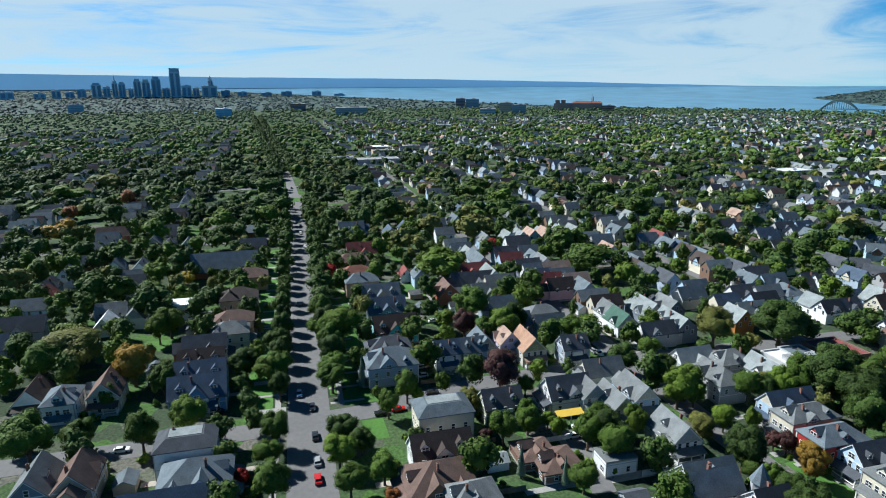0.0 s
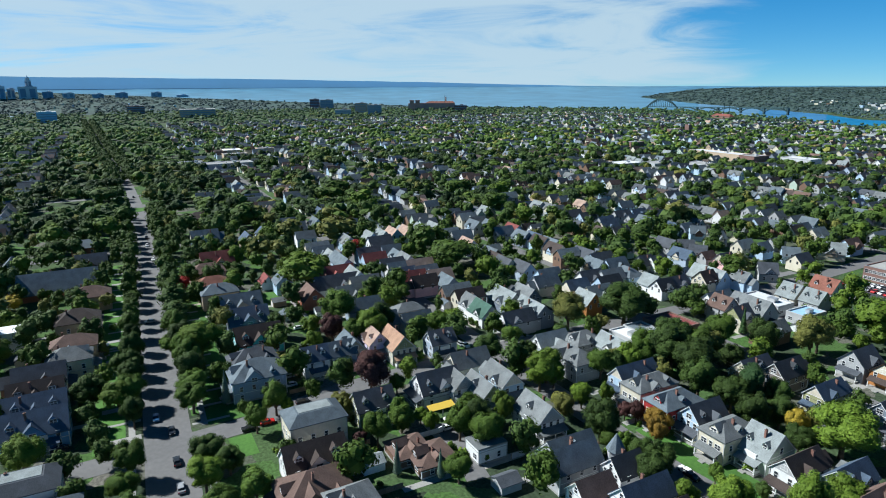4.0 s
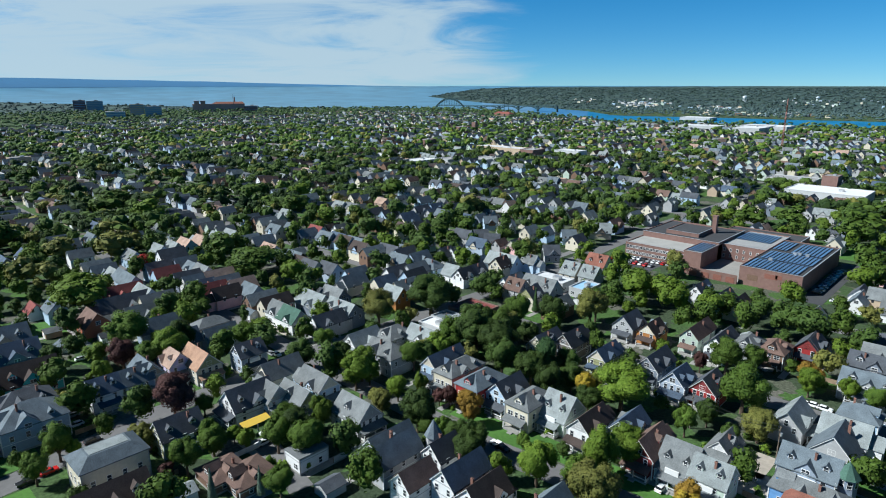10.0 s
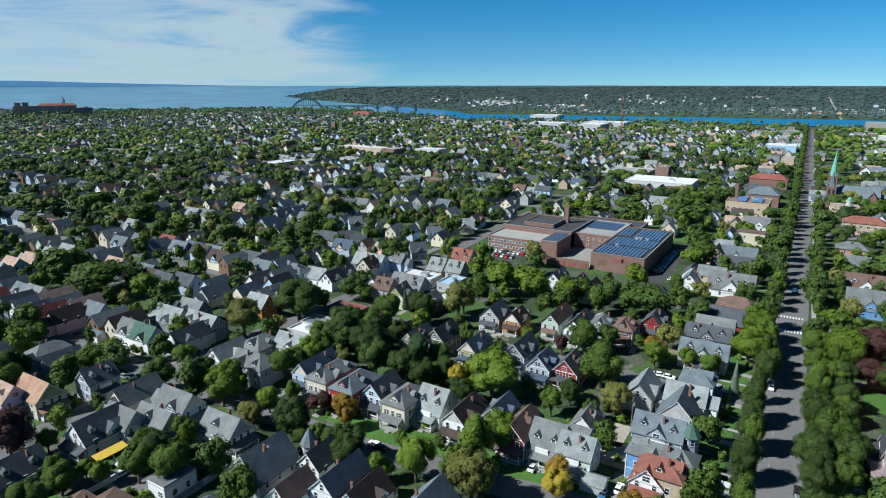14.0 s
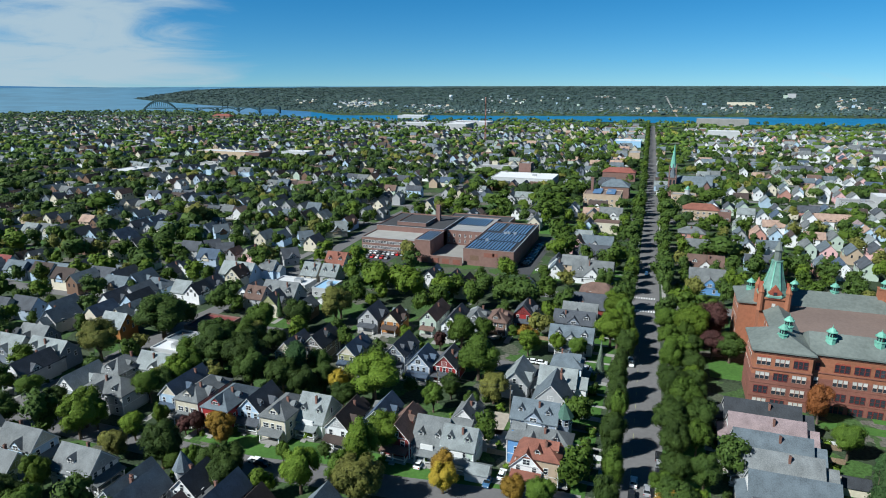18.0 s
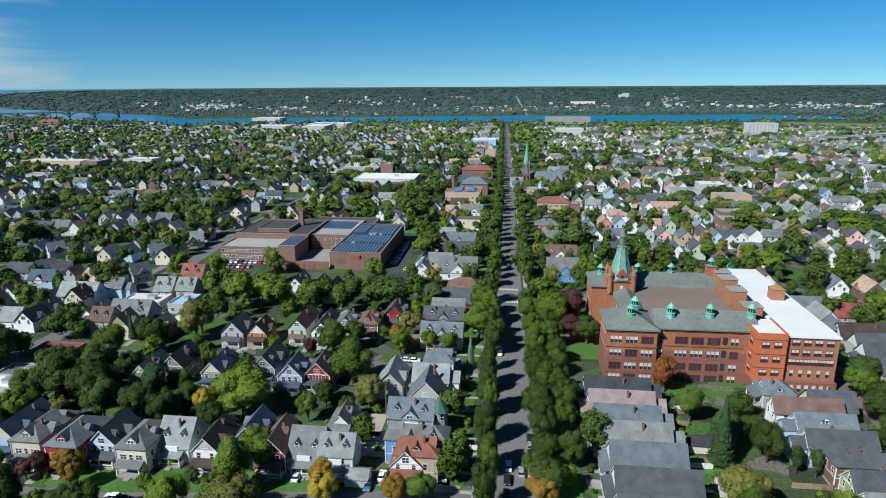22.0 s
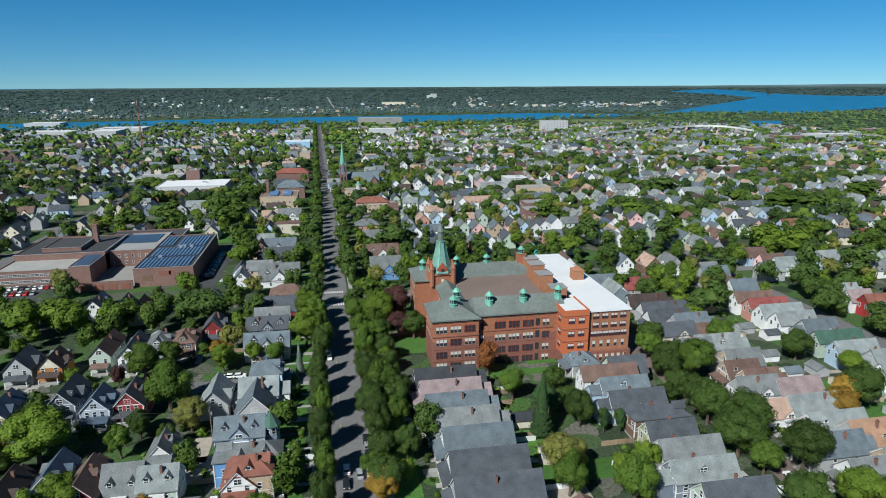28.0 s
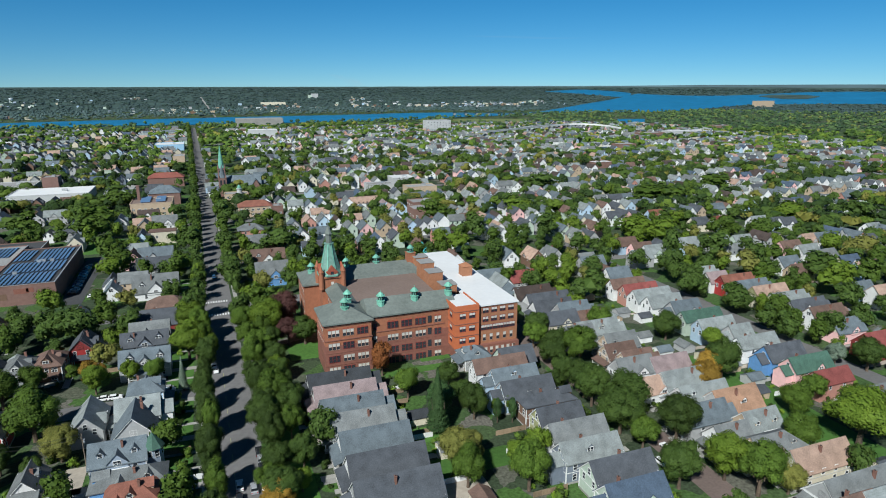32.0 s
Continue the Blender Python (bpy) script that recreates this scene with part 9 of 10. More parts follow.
part("choir", Build().box(33, -7, 0, 41, 7, 6.5).add([(33, -7.5, 6.5), (41.5, -7.5, 6.5), (41.5, 7.5, 6.5), (33, 7.5, 6.5), (33, 0, 12), (38, 0, 12)], [(0, 1, 5, 4), (1, 2, 5), (2, 3, 4, 5)]), ROOF["slate"], church)
for u in range(5):
    part("lancet", Build().box(5.4 + 4 * u, -11.12, 2.4, 6.8 + 4 * u, -11, 6.4), PANE, church)
for yy, base, top in ((-9, 16.5, 29), (9, 23, 45)):
    tw = part("tower", Build().cbox(0, yy, 0, 6.6, 6.6, base).cbox(0, yy, base, 7.2, 7.2, base + .6), BRICKWINE, church)
    part("spire", Build().frustum(0, yy, base + .6, 3.9, base + 3, 2.7, 8, 0, math.pi / 8).frustum(0, yy, base + 3, 2.7, top, .12, 8, 0, math.pi / 8), COPPER if yy > 0 else ROOF["slate"], tw)
    for q in (-1, 1):
        part("pinnacle", Build().frustum(q * 2.9, yy - 2.9, base + .6, .7, base + 4.6, .05, 6), BRICKWINE, tw)
        part("belfry_opening", Build().box(q * 1.5 - .8, yy - 3.42, base - 6, q * 1.5 + .8, yy - 3.3, base - 1.5), PANE, tw)

# ---------------------------------------------------------------- far city, bridge, towers
def by_angle(az0, az1, top, base):
    """Place, width, height and shrink of a far building between two azimuths, from the angles down to its top and its foot."""
    dist = 100 / math.tan(radians(base))
    p = bowl((az0 + az1) / 2, dist)
    r = math.hypot(p[0], p[1])
    return p, radians(az1 - az0) * r, 100 - r * math.tan(radians(top)) - p[2]


skyline = (((-109.5, -108.6, .5), (-107.4, -106.6, .62), (-106.2, -105.6, .4), (-105.3, -104.7, .55), (-104.5, -103.9, .34), (-103.5, -102.8, -.14), (-102.7, -102.2, .15)),
           ((-102.05, -101.65, -.28), (-101.6, -101.1, -.2), (-100.9, -100.55, .3), (-100.5, -99.95, -.44), (-99.9, -99.3, -.4), (-99.2, -98.5, -.62), (-98.4, -97.85, .3)),
           ((-97.8, -97.0, -1.28), (-96.95, -96.2, .08), (-96.1, -95.6, .25), (-95.4, -94.2, .12), (-94.9, -94.5, -.5), (-93.9, -93.2, .5), (-92.6, -91.8, .62)),
           ((-90.6, -89.8, .7), (-89, -88.1, .62), (-86.4, -85.6, .62), (-84.5, -83.6, .85)))
for k, (az0, az1, top) in enumerate(q for row in skyline for q in row):
    p, w, h = by_angle(az0, az1, top, 1.02)
    t = thing("office_tower", pose(p[0], p[1], p[2], 0, 0, -(az0 + az1) / 2), "far office tower of the city skyline in painted blue-grey haze", "tower", "downtown towers")
    tall = top < -.1
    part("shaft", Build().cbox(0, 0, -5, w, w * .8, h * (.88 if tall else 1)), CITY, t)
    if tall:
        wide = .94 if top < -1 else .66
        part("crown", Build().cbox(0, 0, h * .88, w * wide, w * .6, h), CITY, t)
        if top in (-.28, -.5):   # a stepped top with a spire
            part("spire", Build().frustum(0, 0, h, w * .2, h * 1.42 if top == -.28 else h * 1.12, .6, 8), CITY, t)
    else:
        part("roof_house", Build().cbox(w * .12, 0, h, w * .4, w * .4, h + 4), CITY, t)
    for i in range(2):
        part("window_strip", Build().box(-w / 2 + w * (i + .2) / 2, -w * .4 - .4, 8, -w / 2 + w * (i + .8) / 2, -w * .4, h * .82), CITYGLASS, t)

FARSIDE = (((-105.3, -104.2, 1.45, 2.1), WALL_WHITE, GREYROOF, "far white hospital among trees"), ((-94.5, -93.2, 1.98, 2.8), FACADE_BLUE, MEMBRANE, "far pale blue office among trees"),
           ((-88.3, -87, 1.67, 2.3), BRICKWINE, GREYROOF, "far brown apartment block among trees"), ((-84.4, -81.6, 2.01, 2.7), WALL["tan"], GREYROOF, "far long pale school among trees"),
           ((-73.75, -72.9, 1.31, 2.1), BRICKDK, GREYROOF, "far dark brick apartment tower by the lake"), ((-72.85, -71.7, 1.36, 2.1), WALL["grey"], GREYROOF, "far grey apartment tower by the lake"),
           ((-69.85, -68.8, 1.67, 2.7), WALL["tan"], GREYROOF, "far tan apartment tower among trees"), ((-68.75, -67.5, 1.84, 2.7), WALL["grey"], GREYROOF, "far grey apartment tower among trees"),
           ((-71.6, -70.2, 2.2, 2.8), WALL_WHITE, GREYROOF, "far pale low building among trees"), ((-61.0, -59.9, 1.9, 2.5), BRICKDK, GREYROOF, "far brick gatehouse among trees"))
for spot, wall, roof, label in FARSIDE:
    p, w, h = by_angle(*spot)
    t = thing("building", pose(*p, 0, 0, -(spot[0] + spot[1]) / 2), label, "building")
    part("wall", Build().box(-w / 2, -w * .3, -4, w / 2, w * .3, h), wall, t)
    part("roof", Build().box(-w / 2 + .6, -w * .3 + .6, h, w / 2 - .6, w * .3 - .6, h + .3).cbox(w * .1, 0, h, w * .25, w * .2, h + 3), roof, t)
    for k in range(int(max(2, h // 6))):
        part("window_band", Build().box(-w / 2 + 1, -w * .3 - .25, 3 + k * 6, w / 2 - 1, -w * .3, 5.4 + k * 6), CITYGLASS, t)
p, w, h = by_angle(-65.1, -60.95, 1.72, 2.35)
armoury = thing("armoury", pose(*p, 0, 0, 63), "far red brick armoury with a red roof and square towers", "armoury")
part("wall", Build().box(-w / 2, -12, -3, w / 2, 12, h), FARBRICK, armoury)
part("roof", Build().add([(-w * .14, -13, h), (w / 2, -13, h), (w / 2, 13, h), (-w * .14, 13, h), (-w * .05, 0, h + 7), (w * .46, 0, h + 7)], [(0, 1, 5, 4), (1, 2, 5), (2, 3, 4, 5), (3, 0, 4), (3, 2, 1, 0)]), ROOF["redbrown"], armoury)
for u in (-.42, -.3):
    part("tower", Build().cbox(w * u, -8, h, w * .09, w * .09, h + 9).cbox(w * u, -8, h + 9, w * .105, w * .105, h + 11.5), FARBRICK, armoury)
part("flagpole", Build().frustum(w * .28, -14, h, .8, h + 32, .5, 6), STEEL, armoury)

bridge = thing("arch_bridge", pose(0, 0, 0), "long steel bridge of arches over the river", "bridge")


def ribbon(pts, wide, thick):
    """One connected beam with a square section through all the points."""
    b = Build()
    for x, y, z in pts:
        b.v += [(x, y, z - thick / 2), (x, y + wide, z - thick / 2), (x, y + wide, z + thick / 2), (x, y, z + thick / 2)]
    for k in range(len(pts) - 1):
        o = 4 * k
        b.f += [(o + j, o + (j + 1) % 4, o + 4 + (j + 1) % 4, o + 4 + j) for j in range(4)]
    b.f += [(3, 2, 1, 0), tuple(4 * (len(pts) - 1) + j for j in range(4))]
    b.m = [0] * len(b.f)
    return b


PIERS = [(-44.4, 2.22), (-42.0, 2.28), (-40.4, 2.36), (-38.8, 2.42), (-37.1, 2.48), (-35.4, 2.54), (-33.7, 2.6)]
ends = []
for az, down in PIERS:
    far = 100 / math.tan(radians(down))
    ends.append(bowl(az, far, 85 - far * math.tan(radians(2.03))))   # the deck runs level, 15 m above these
for i, (p, q) in enumerate(zip(ends, ends[1:])):
    n = 16
    line = [tuple(p[j] + (q[j] - p[j]) * k / n for j in range(3)) for k in range(n + 1)]
    part("deck", ribbon([(x, y, z + 15) for x, y, z in line], 8, 2.6), STEEL, bridge)
    if i == 0:
        for lift in (0, 5):
            part("arch", ribbon([(x, y, z + 14 + (26 + lift) * 4 * (k / n) * (1 - k / n)) for k, (x, y, z) in enumerate(line)], 6, 2.8), STEEL, bridge)
        for k in range(1, n):
            x, y, z = line[k]
            part("hanger", Build().cbox(x, y + 3, z + 15, 1.2, 1.2, z + 14 + 31 * 4 * (k / n) * (1 - k / n)), STEEL, bridge)
    else:
        part("arch", ribbon([(x, y, z + 3 + 10.5 * 4 * (k / n) * (1 - k / n)) for k, (x, y, z) in enumerate(line)], 7, 2.8), STEEL, bridge)
        for k in range(1, n, 2):
            x, y, z = line[k]
            part("hanger", Build().cbox(x, y + 3, z + 3 + 10.5 * 4 * (k / n) * (1 - k / n), .9, 2, z + 15), STEEL, bridge)
for p in ends:
    part("pier", Build().cbox(p[0], p[1] + 4, 0, 4, 8, p[2] + 14), STEEL, bridge)

# expressway on piers, a meadow by the river and a small harbour
viaduct = thing("viaduct", pose(0, 0, 0), "long curved concrete expressway viaduct on piers", "bridge")
CURVE = [(454, 1042), (532, 1084), (605, 1125), (671, 1161), (730, 1185), (765, 1178), (778, 1150), (775, 1100), (761, 1043)]
for (xa, ya), (xb, yb) in zip(CURVE, CURVE[1:]):
    part("deck", ribbon([(xa, ya, 13.5), (xb, yb, 13.5)], 9, 2.2), TRIM, viaduct)
    part("parapet", ribbon([(xa, ya - .3, 14.8), (xb, yb - .3, 15.2)], .5, 1.3), TRIM, viaduct)
    part("pier", Build().cbox(xa, ya + 4, 0, 2.2, 5, 13), CONCRETE, viaduct)
    part("pier", Build().cbox((xa + xb) / 2, (ya + yb) / 2 + 4, 0, 2.2, 5, 13), CONCRETE, viaduct)
solid("meadow", Build().add([(596, 1512, .5), (777, 1456, .5), (870, 1630, .5), (660, 1690, .5)], [(0, 1, 2, 3)]), MEADOW, "dry yellow-green meadow beside the river", "ground", kind="structure")
solid("harbour_water", Build().add([(955, 1325, .5), (1020, 1304, .5), (1176, 1506, .5), (1101, 1529, .5)], [(0, 1, 2, 3)]), RIVER, "small blue harbour basin", "water", kind="structure")

rail = thing("rail_bridge", pose(0, 0, 0), "low dark steel railway bridge on stone piers", "bridge")
span = [bowl(21.5 + q, 100 / math.tan(radians(2.82)), 7) for q in range(0, 9)]
part("deck", ribbon(span, 5, 2.4), STEEL, rail)
for x, y, z in span:
    part("pier", Build().cbox(x, y + 2.5, z - 9, 6, 9, z - 1), CONCRETE, rail)
    part("truss", Build().cbox(x, y, z, 14, 1.5, z + 4), STEEL, rail)
strip("river_island", [(46.6, 1.08, 1.04), (48.0, 1.24, .9), (50.2, 1.22, .95), (50.8, 1.08, 1.04)], FARLAND, "small wooded island in the river", 2.2)
for az, down, tall, rad in ((-18.6, 1.55, 26, 9), (-13.5, 1.45, 20, 8)):
    p = bowl(az, 100 / math.tan(radians(down)))
    t = thing("water_tower", pose(*p), "far pale water tower on legs", "water tower")
    part("tank", Build().frustum(0, 0, tall * .55, rad * .5, tall * .65, rad, 12).frustum(0, 0, tall * .65, rad, tall * .9, rad, 12).frustum(0, 0, tall * .9, rad, tall, rad * .4, 12), WATERTANK, t)
    for k in range(5):
        part("leg", Build().cbox(math.cos(k * 1.257) * rad * .8, math.sin(k * 1.257) * rad * .8, -3, 1, 1, tall * .66), WATERTANK, t)
for az, dist, tall, red in ((-15.5, 1065, 76, True), (-38.3, 1950, 57, False), (-37.9, 1950, 57, False)):
    mast = thing("radio_mast", pose(*bowl(az, dist)), "red and white lattice radio mast" if red else "slender grey steel mast by the river", "mast")
    n = 8
    for k in range(n):
        r0, r1 = (1.5 - .14 * k, 1.36 - .14 * k) if red else (.8 - .06 * k, .74 - .06 * k)
        sec = Build()
        for q in range(4):   # four legs and their braces
            a, a2 = q * math.pi / 2 + .4, (q + 1) * math.pi / 2 + .4
            z0, z1 = tall * k / n, tall * (k + 1) / n
            sec.frustum(math.cos(a) * r0, math.sin(a) * r0, z0, .3, z1, .28, 4)
            sec.slab((math.cos(a) * r0, math.sin(a) * r0, z0 + .4), (math.cos(a) * r0 + .2, math.sin(a) * r0 + .2, z0), (math.cos(a2) * r1 + .2, math.sin(a2) * r1 + .2, z1), (math.cos(a2) * r1, math.sin(a2) * r1, z1 + .4), .35)
        part("section", sec, STEEL if not red else ROOF["redbrown"] if k % 2 == 0 else WALL["salmon"], mast)
p = bowl(-61.75, 3150)
st = thing("smokestack", pose(*p), "far tall brick smokestack", "chimney")
part("shaft", Build().frustum(0, 0, 0, 3.4, 34, 2.2, 10), CHIMNEY, st)

# ---------------------------------------------------------------- pavements, lawns and yards
def patch(x0, y0, x1, y1, mat, name):
    words = dict(lawn="bright green mown lawn", car_park="dark asphalt car park", gravel_yard="pale gravel yard behind houses", driveway="pale gravel driveway")
    solid(name, Build().box(x0, y0, -.1, x1, y1, .045 if name != "lawn" else .035), mat, words[name], "ground", kind="structure")


patch(-71.8, 317.6, -62.1, 403.9, DARKASPHALT, "car_park")
patch(-164.3, 308.4, -144.6, 347.6, DARKASPHALT, "car_park")
patch(-51.8, 149.4, -33.9, 162.0, GRAVEL, "gravel_yard")
patch(-127.3, 74.6, -124.3, 91.3, GRAVEL, "driveway")
patch(-152.1, 73.6, -127.0, 75.7, GRAVEL, "driveway")
patch(51.3, 155.2, 51.6, 180.4, LAWN, "lawn")
patch(50.8, 151.2, 60.4, 159.1, LAWN, "lawn")
patch(51.6, 142.3, 55.2, 147.2, GRAVEL, "gravel_yard")
patch(21.9, 219.7, 35.8, 235.0, LAWN, "lawn")
patch(-77.3, 413.4, -61.0, 447.2, LAWN, "lawn")
patch(-207.6, 12.6, -191.5, 17.0, LAWN, "lawn")
patch(-194.1, 16.3, -183.4, 33.0, LAWN, "lawn")
patch(-172.5, 20.3, -160.9, 26.9, LAWN, "lawn")
patch(-256.6, -54.7, -245.3, -44.0, LAWN, "lawn")
patch(-321.0, 2.6, -289.3, 17.5, LAWN, "lawn")
patch(-239.2, 129.0, -224.0, 151.7, LAWN, "lawn")
patch(-300.9, 54.4, -280.5, 73.5, LAWN, "lawn")
patch(67.0, 202.4, 78.4, 206.9, LAWN, "lawn")
patch(-107.1, 126.6, -88.6, 129.2, LAWN, "lawn")
patch(-262.3, 84.1, -257.6, 103.8, LAWN, "lawn")
patch(-191.2, 241.1, -156.3, 318.1, ASPHALT, "car_park")
patch(-199.9, 276.9, -195.2, 320.1, ASPHALT, "car_park")
patch(-46.8, 156.6, -38, 172, GRAVEL, "gravel_yard")
patch(-65.0, 404.0, -57.2, 449.4, LAWN, "lawn")
patch(51.4, 194.7, 77.0, 199.2, LAWN, "lawn")
patch(47.5, 160.5, 50.6, 184, LAWN, "lawn")
patch(52, 147.6, 66, 151, LAWN, "lawn")
patch(47.5, 122, 60, 131, GRAVEL, "gravel_yard")
patch(48, 133, 72, 142, LAWN, "lawn")
patch(152, 96, 172, 172, LAWN, "lawn")
for k, (pts, name) in enumerate((([(-8.2, 120), (-9.5, 340), (-13, 560)], "w"), ([(10.5, 120), (7.5, 283)], "e"), ([(6, 298), (0, 560)], "e"), ([(-140, -6.5), (-169, -5)], "s"), ([(-181, -4.5), (-268, -2.5), (-390, 1.5), (-540, 5)], "s"), ([(-140, 12.5), (-172, 14.5)], "n"), ([(-184, 15.5), (-268, 18), (-390, 22), (-540, 26)], "n"))):
    road("pavement", pts, 1.8, CONCRETE, "pale concrete pavement beside the avenue", 0.11)
for pts in ([(-15.5, 120), (-17, 340)], [(14.5, 120), (13.5, 200)], [(-181, -10.5), (-268, -8), (-390, -4)], [(-184, 22), (-268, 24.5), (-390, 28)], [(-120, 132), (-60, 135), (-15, 139)]):
    road("lawn", pts, 8.5, LAWN, "mown front lawns along the street", 0.04)
for k in range(26):
    y = 128 + 8.2 * k
    road("front_path", [(-8 - y * .006, y), (-20 - y * .006, y + .4)], 1.3 if k % 3 else 2.6, CONCRETE, "pale concrete path across a front lawn", 0.09)
for k in range(20):
    x = -186 - 10.3 * k
    mid = float(np.interp(-x, [-q[0] for q in ST1], [q[1] for q in ST1]))
    road("front_path", [(x, mid + 7), (x, mid + 18)], 1.3, CONCRETE, "pale concrete path across a front lawn", 0.09)
    road("front_path", [(x, mid - 7), (x, mid - 18)], 1.3 if k % 2 else 2.8, CONCRETE, "pale concrete path across a front lawn", 0.09)
road("driveway", [(-150.3, 80.2), (-121.3, 74.6)], 6.5, ASPHALT, "grey asphalt drive behind a house", 0.05)
POLES = [(-162, 171), (-137, 172.5), (-112, 174.5), (-87, 172.5), (-62, 171), (-38, 170)]
POLEWOOD = material("grey_pole_wood", (.16, .13, .1), 0.9, 0.2, 2.0, 0.5)
for px, py in POLES:
    pole = thing("utility_pole", pose(px, py, 0), "grey wooden utility pole with a crossarm", "pole", "poles of the alley")
    part("shaft", Build().frustum(0, 0, 0, .17, 11, .11, 8), POLEWOOD, pole)
    part("crossarm", Build().box(-.07, -1.2, 10.2, .07, 1.2, 10.38), POLEWOOD, pole)
    part("transformer", Build().frustum(.4, .1, 8.2, .26, 9.2, .26, 10), METAL, pole)
for (xa, ya), (xb, yb) in zip(POLES, POLES[1:]):
    for off in (-1.0, 1.0):
        sag = [(xa + (xb - xa) * k / 6, ya + (yb - ya) * k / 6 + off, 10.4 - 1.1 * 4 * (k / 6) * (1 - k / 6)) for k in range(7)]
        solid("power_cable", ribbon(sag, .05, .05), TYRE, "thin black power cable between two poles", "cable", "cables of the alley")
solid("traffic_island", Build().frustum(-565, 15.5, -.1, 9, .25, 9, 20), LAWN, "round green traffic island in the avenue", "ground", kind="structure")
for k in range(9):
    solid("crossing_stripe", Build().box(-7.6 + 1.15 * k, 279, 0, -7.0 + 1.15 * k, 281.6, .085), TRIM, "white painted crossing stripe", "road marking", "zebra crossings", "structure")
    solid("crossing_stripe", Build().box(-7.8 + 1.15 * k, 297, 0, -7.2 + 1.15 * k, 299.6, .085), TRIM, "white painted crossing stripe", "road marking", "zebra crossings", "structure")
for k in range(14):
    y = 134 + 9 * k
    solid("lane_line", Build().box(1.2 - y * .016, y, 0, 1.35 - y * .016, y + 3, .058), WALL["olive"], "faded yellow centre line dash", "road marking", "lane lines", "structure")

# ---------------------------------------------------------------- awning and turret beside the side streets
awning = Build().slab((-153.4, 76.8, 3.0), (-153.4, 85.6, 3.0), (-156.3, 85.6, 3.7), (-156.3, 76.8, 3.7), .12)
aw = thing("porch_awning", pose(0, 0, 0), "bright yellow awning on posts beside a white house", "awning")
part("canopy", awning, AWNING, aw)
for k in range(3):
    part("post", POST, None, aw, at=pose(-153.7, 77.0 + k * 4.18, .35))
turret = thing("corner_turret", pose(-105.4, 106.2, 0), "grey turret with a pointed slate roof", "turret")
part("wall", Build().frustum(0, 0, 0, 2.1, 8.6, 2.1, 8), WALL["grey"], turret)
part("roof", Build().frustum(0, 0, 8.4, 2.6, 13, .08, 8), ROOF["slate"], turret)
turret = thing("corner_turret", pose(-20.6, 163.2, 0), "blue-grey turret with a pointed green slate roof", "turret")
part("wall", Build().frustum(0, 0, 0, 2.3, 7.8, 2.3, 8), WALL["bluegrey"], turret)
part("roof", Build().frustum(0, 0, 7.7, 2.9, 11.5, .08, 8), ROOF["green"], turret)
for k in range(4):
    part("window", WIN, None, turret, at=pose(0, 0, 6.3, 0, 0, k * 45 - 20) @ pose(0, -2.2, 0))


# ---------------------------------------------------------------- vehicles
PAINT = {k: glassy(f"{k}_car_paint", c, 0.25) for k, c in dict(white=(.75, .76, .77), grey=(.3, .31, .33), dark=(.02, .022, .026), blue=(.05, .13, .25), red=(.45, .02, .02)).items()}
CARS = {}


def car(x, y, rz, color, lights=True):
    lights = lights and math.hypot(x, y) < 215
    key = (color, lights)
    m = pose(x, y, .02, 0, 0, rz + 180 * ((int(x * 7) + int(y)) % 2))
    if key in CARS:
        return copy_thing(CARS[key], m)
    e = thing("car", m, f"parked {color if color != 'dark' else 'black'} car with dark windows", "car", "cars of the streets")
    b = Build()
    prof = [(-2.25, .35), (-2.3, .75), (-2.1, .98), (-1.0, 1.05), (1.9, 1.05), (2.2, .9), (2.25, .35)]
    n = len(prof)
    b.v = [(-.9, q[0], q[1]) for q in prof] + [(.9, q[0], q[1]) for q in prof]
    b.f = [tuple(range(n)), tuple(range(2 * n - 1, n - 1, -1))] + [(i, n + i, n + (i + 1) % n, (i + 1) % n) for i in range(n)]
    b.m = [0] * len(b.f)
    part("body", b, PAINT[color], e)
    part("cabin", Build().add([(-.82, -1.15, 1.0), (.82, -1.15, 1.0), (.84, 1.85, 1.0), (-.84, 1.85, 1.0), (-.66, -.45, 1.5), (.66, -.45, 1.5), (.68, 1.4, 1.5), (-.68, 1.4, 1.5)], [(0, 1, 5, 4), (1, 2, 6, 5), (2, 3, 7, 6), (3, 0, 4, 7), (4, 5, 6, 7)]), CARGLASS, e)
    part("roof", Build().add([(-.66, -.45, 1.5), (.66, -.45, 1.5), (.68, 1.4, 1.5), (-.68, 1.4, 1.5), (-.6, -.3, 1.56), (.6, -.3, 1.56), (.62, 1.3, 1.56), (-.62, 1.3, 1.56)], [(0, 1, 5, 4), (1, 2, 6, 5), (2, 3, 7, 6), (3, 0, 4, 7), (4, 5, 6, 7)]), PAINT[color], e)
    wheel = Build()
    k = 12
    wheel.v = [(sx, math.cos(2 * math.pi * i / k) * .33, math.sin(2 * math.pi * i / k) * .33) for sx in (-.11, .11) for i in range(k)]
    wheel.f = [tuple(range(k - 1, -1, -1)), tuple(range(k, 2 * k))] + [(i, (i + 1) % k, k + (i + 1) % k, k + i) for i in range(k)]
    wheel.m = [0] * len(wheel.f)
    wm = wheel.mesh("wheel", [TYRE])
    for sx in (-1, 1):
        for sy in (-1.4, 1.4):
            part("wheel", wm, None, e, at=pose(sx * .84, sy, .33))
        if not lights:
            continue
        part("headlight", Build().cbox(sx * .65, -2.28, .62, .35, .06, .8), LAMP_CLEAR, e)
        part("tail_light", Build().cbox(sx * .7, 2.24, .65, .25, .06, .9), LAMP_RED, e)
    CARS[key] = e
    return e


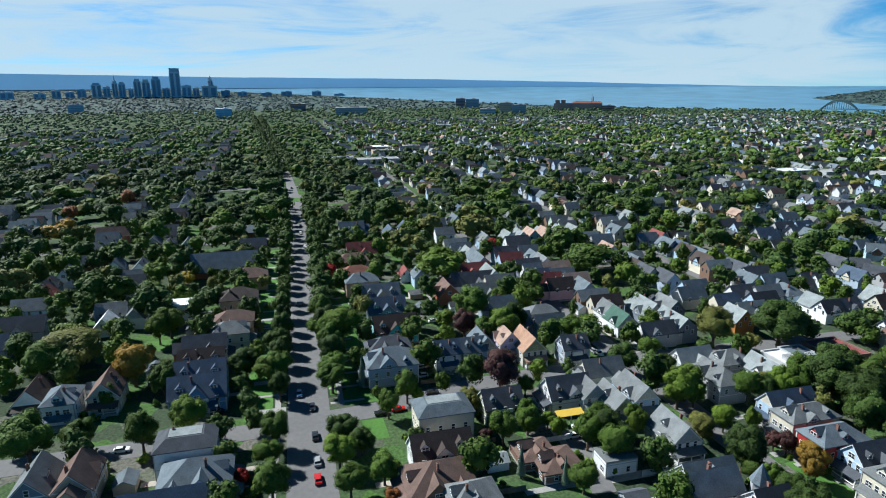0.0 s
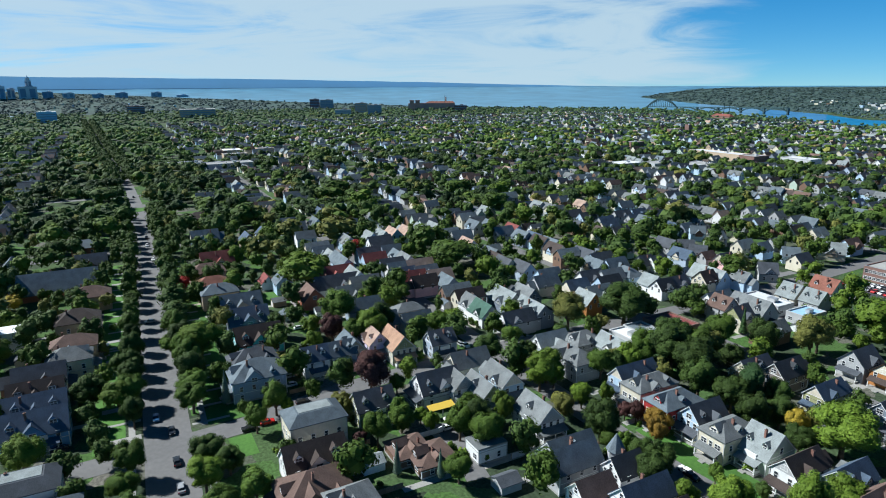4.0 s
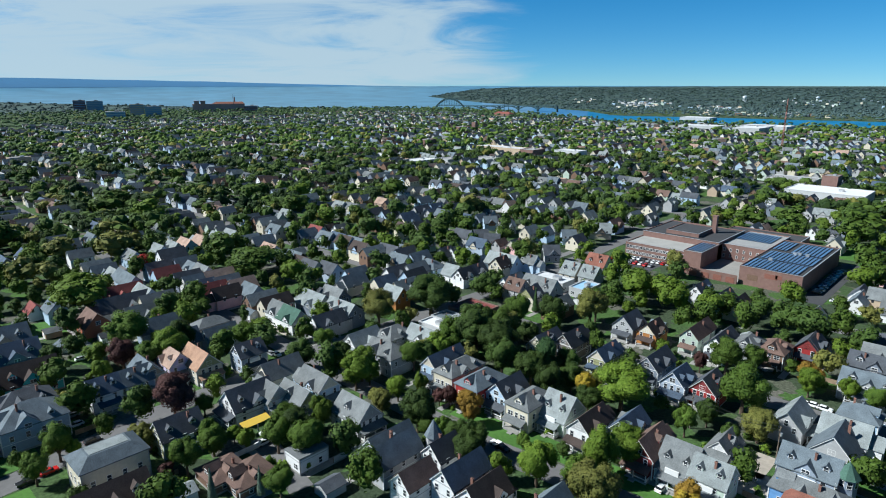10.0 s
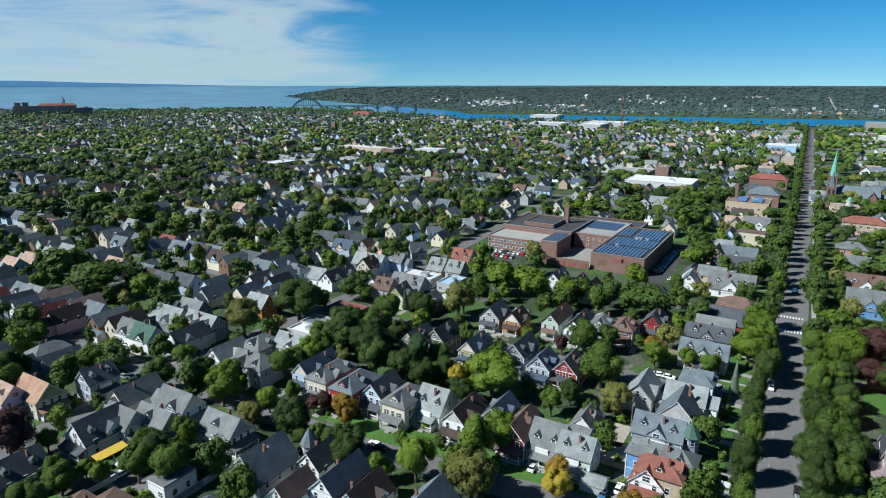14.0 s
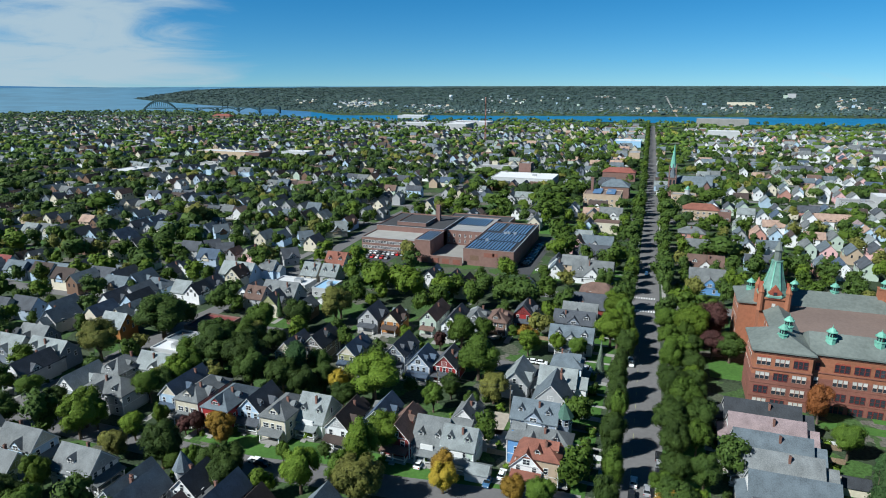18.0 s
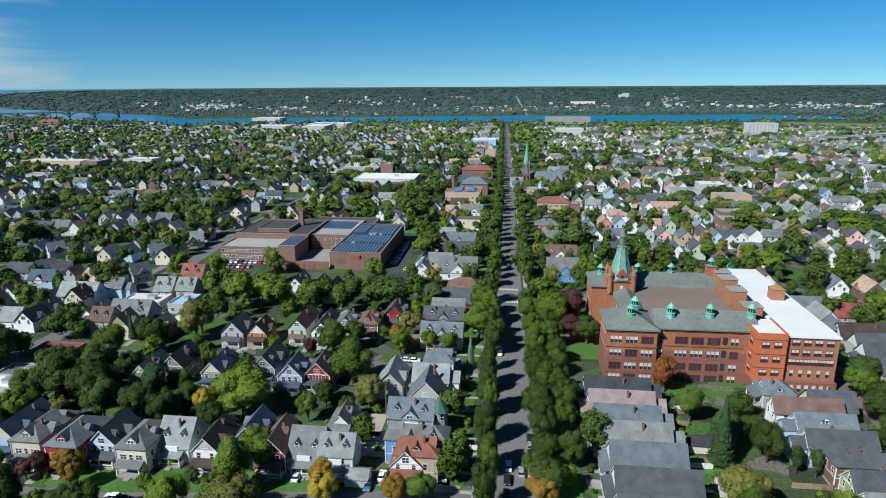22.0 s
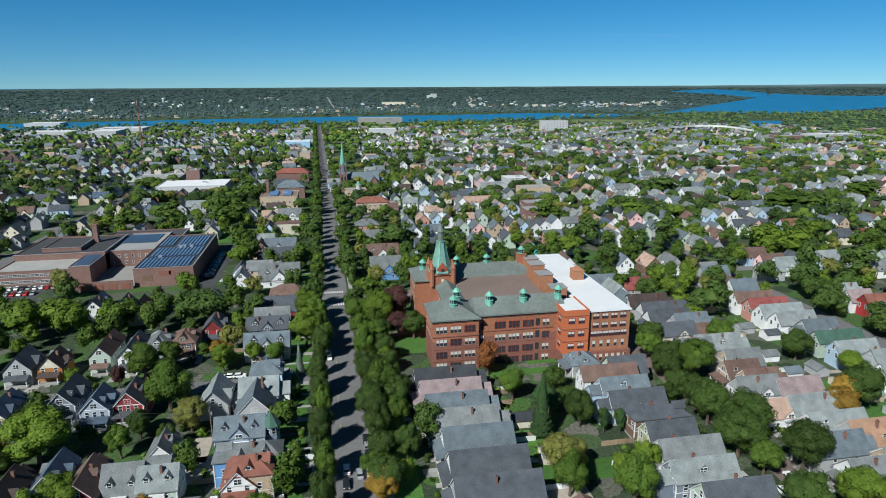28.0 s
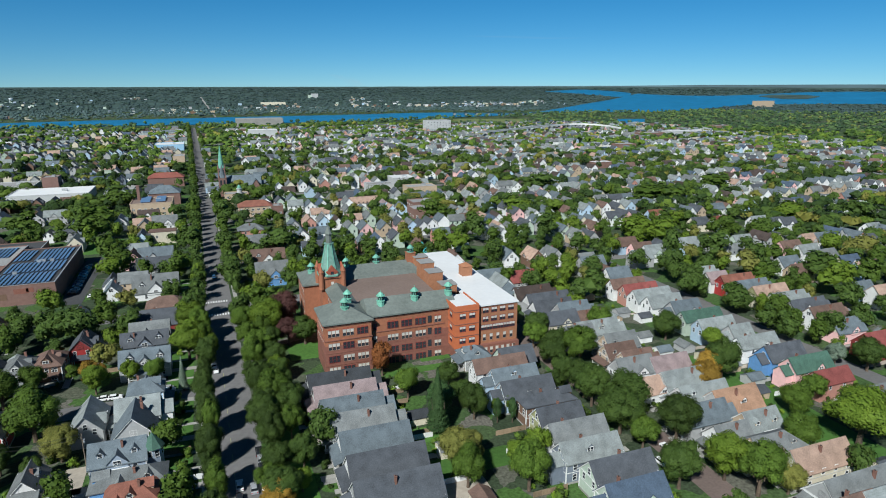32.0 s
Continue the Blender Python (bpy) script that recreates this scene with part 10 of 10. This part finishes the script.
car(-194.3, 2.6, 90, "blue")
car(-166.6, 5.9, 90, "dark")
car(-153.5, 5.6, 90, "grey")
car(-145.5, 5.2, 90, "red")
car(-211.5, 12.2, 90, "dark")
car(-174.6, 26.8, 0, "dark")
car(-175.6, 32.3, 0, "red")
car(-264.6, -11.6, 0, "white")
car(-188.7, -22.7, 0, "dark")
car(-379.4, 7.6, 90, "dark")
car(-391.4, 15.0, 90, "white")
car(-430.1, 14.1, 90, "white")
car(-453.7, 15.2, 90, "dark")
car(-471.4, 16.4, 90, "grey")
car(-492.7, 17.8, 90, "dark")
car(-576.4, 8.4, 90, "white")
car(-630.5, 14.7, 90, "dark")
car(-173.8, -47.2, 0, "white")
car(-199.2, 113.0, 90, "grey")
car(-196.7, 114.1, 90, "white")
car(-146.7, 78.7, 0, "white")
car(-196.3, 44.9, 0, "white")
car(-203.1, 45.7, 0, "grey")
car(-183.2, 45.3, 0, "dark")
car(-284.0, 6.7, 0, "grey")
car(-268.6, 66.8, 0, "white")
car(-246.1, 61.7, 0, "white")
car(-266.7, 62.3, 0, "dark")
car(-97.9, 124.3, 90, "white")
car(-95.4, 123.7, 90, "dark")
car(-90.4, 118.0, 90, "dark")
car(-55.2, 137.4, 0, "white")
car(-39.6, 210.8, 90, "white")
car(-35.8, 210.6, 90, "white")
car(-20.3, 211.6, 90, "grey")
car(-4.6, 220.4, 0, "white")
car(-13.1, 152.7, 90, "grey")
car(3.2, 145.5, 0, "grey")
car(-0.2, 148.0, 0, "white")
car(-0.4, 142.0, 0, "dark")
car(-0.5, 135.7, 0, "dark")
car(6.0, 146.0, 0, "white")
car(5.9, 153.9, 0, "dark")
car(5.9, 158.1, 0, "grey")
car(5.7, 162.0, 0, "dark")
car(-3.2, 338.0, 0, "blue")
car(-5.1, 223.5, 0, "white")
car(9.2, 304.2, 90, "dark")
car(-33.0, 140.1, 0, "white")
car(-35.7, 135.7, 0, "blue")
car(166.4, 275.5, 90, "grey")
car(-19.7, 209.9, 90, "white")
car(113.7, 124.1, 0, "white")
car(107.5, 118.9, 0, "white")
car(117.4, 212.8, 0, "dark")
car(114.5, 203.6, 0, "grey")
car(-58.6, 326.2, 90, "white")
car(-54.7, 325.9, 90, "grey")
car(-151.2, 82.5, 0, "white")
car(-184.0, 6.2, 90, "dark")
lot = random.Random(9)
for k in range(17):
    car(-68.5 + lot.uniform(-.3, .3), 334 + 3.1 * k, 90, lot.choice(["white", "grey", "dark", "dark", "blue", "grey"]), False)
for k in range(13):
    car(-171 + 2.9 * k, 331.5 + lot.uniform(-.3, .3), 0, lot.choice(["white", "grey", "dark", "dark", "red", "grey"]), False)
for k in range(9):
    car(-172 + 3.0 * k, 322 + lot.uniform(-.3, .3), 0, lot.choice(["white", "grey", "dark", "dark", "red", "grey"]), False)
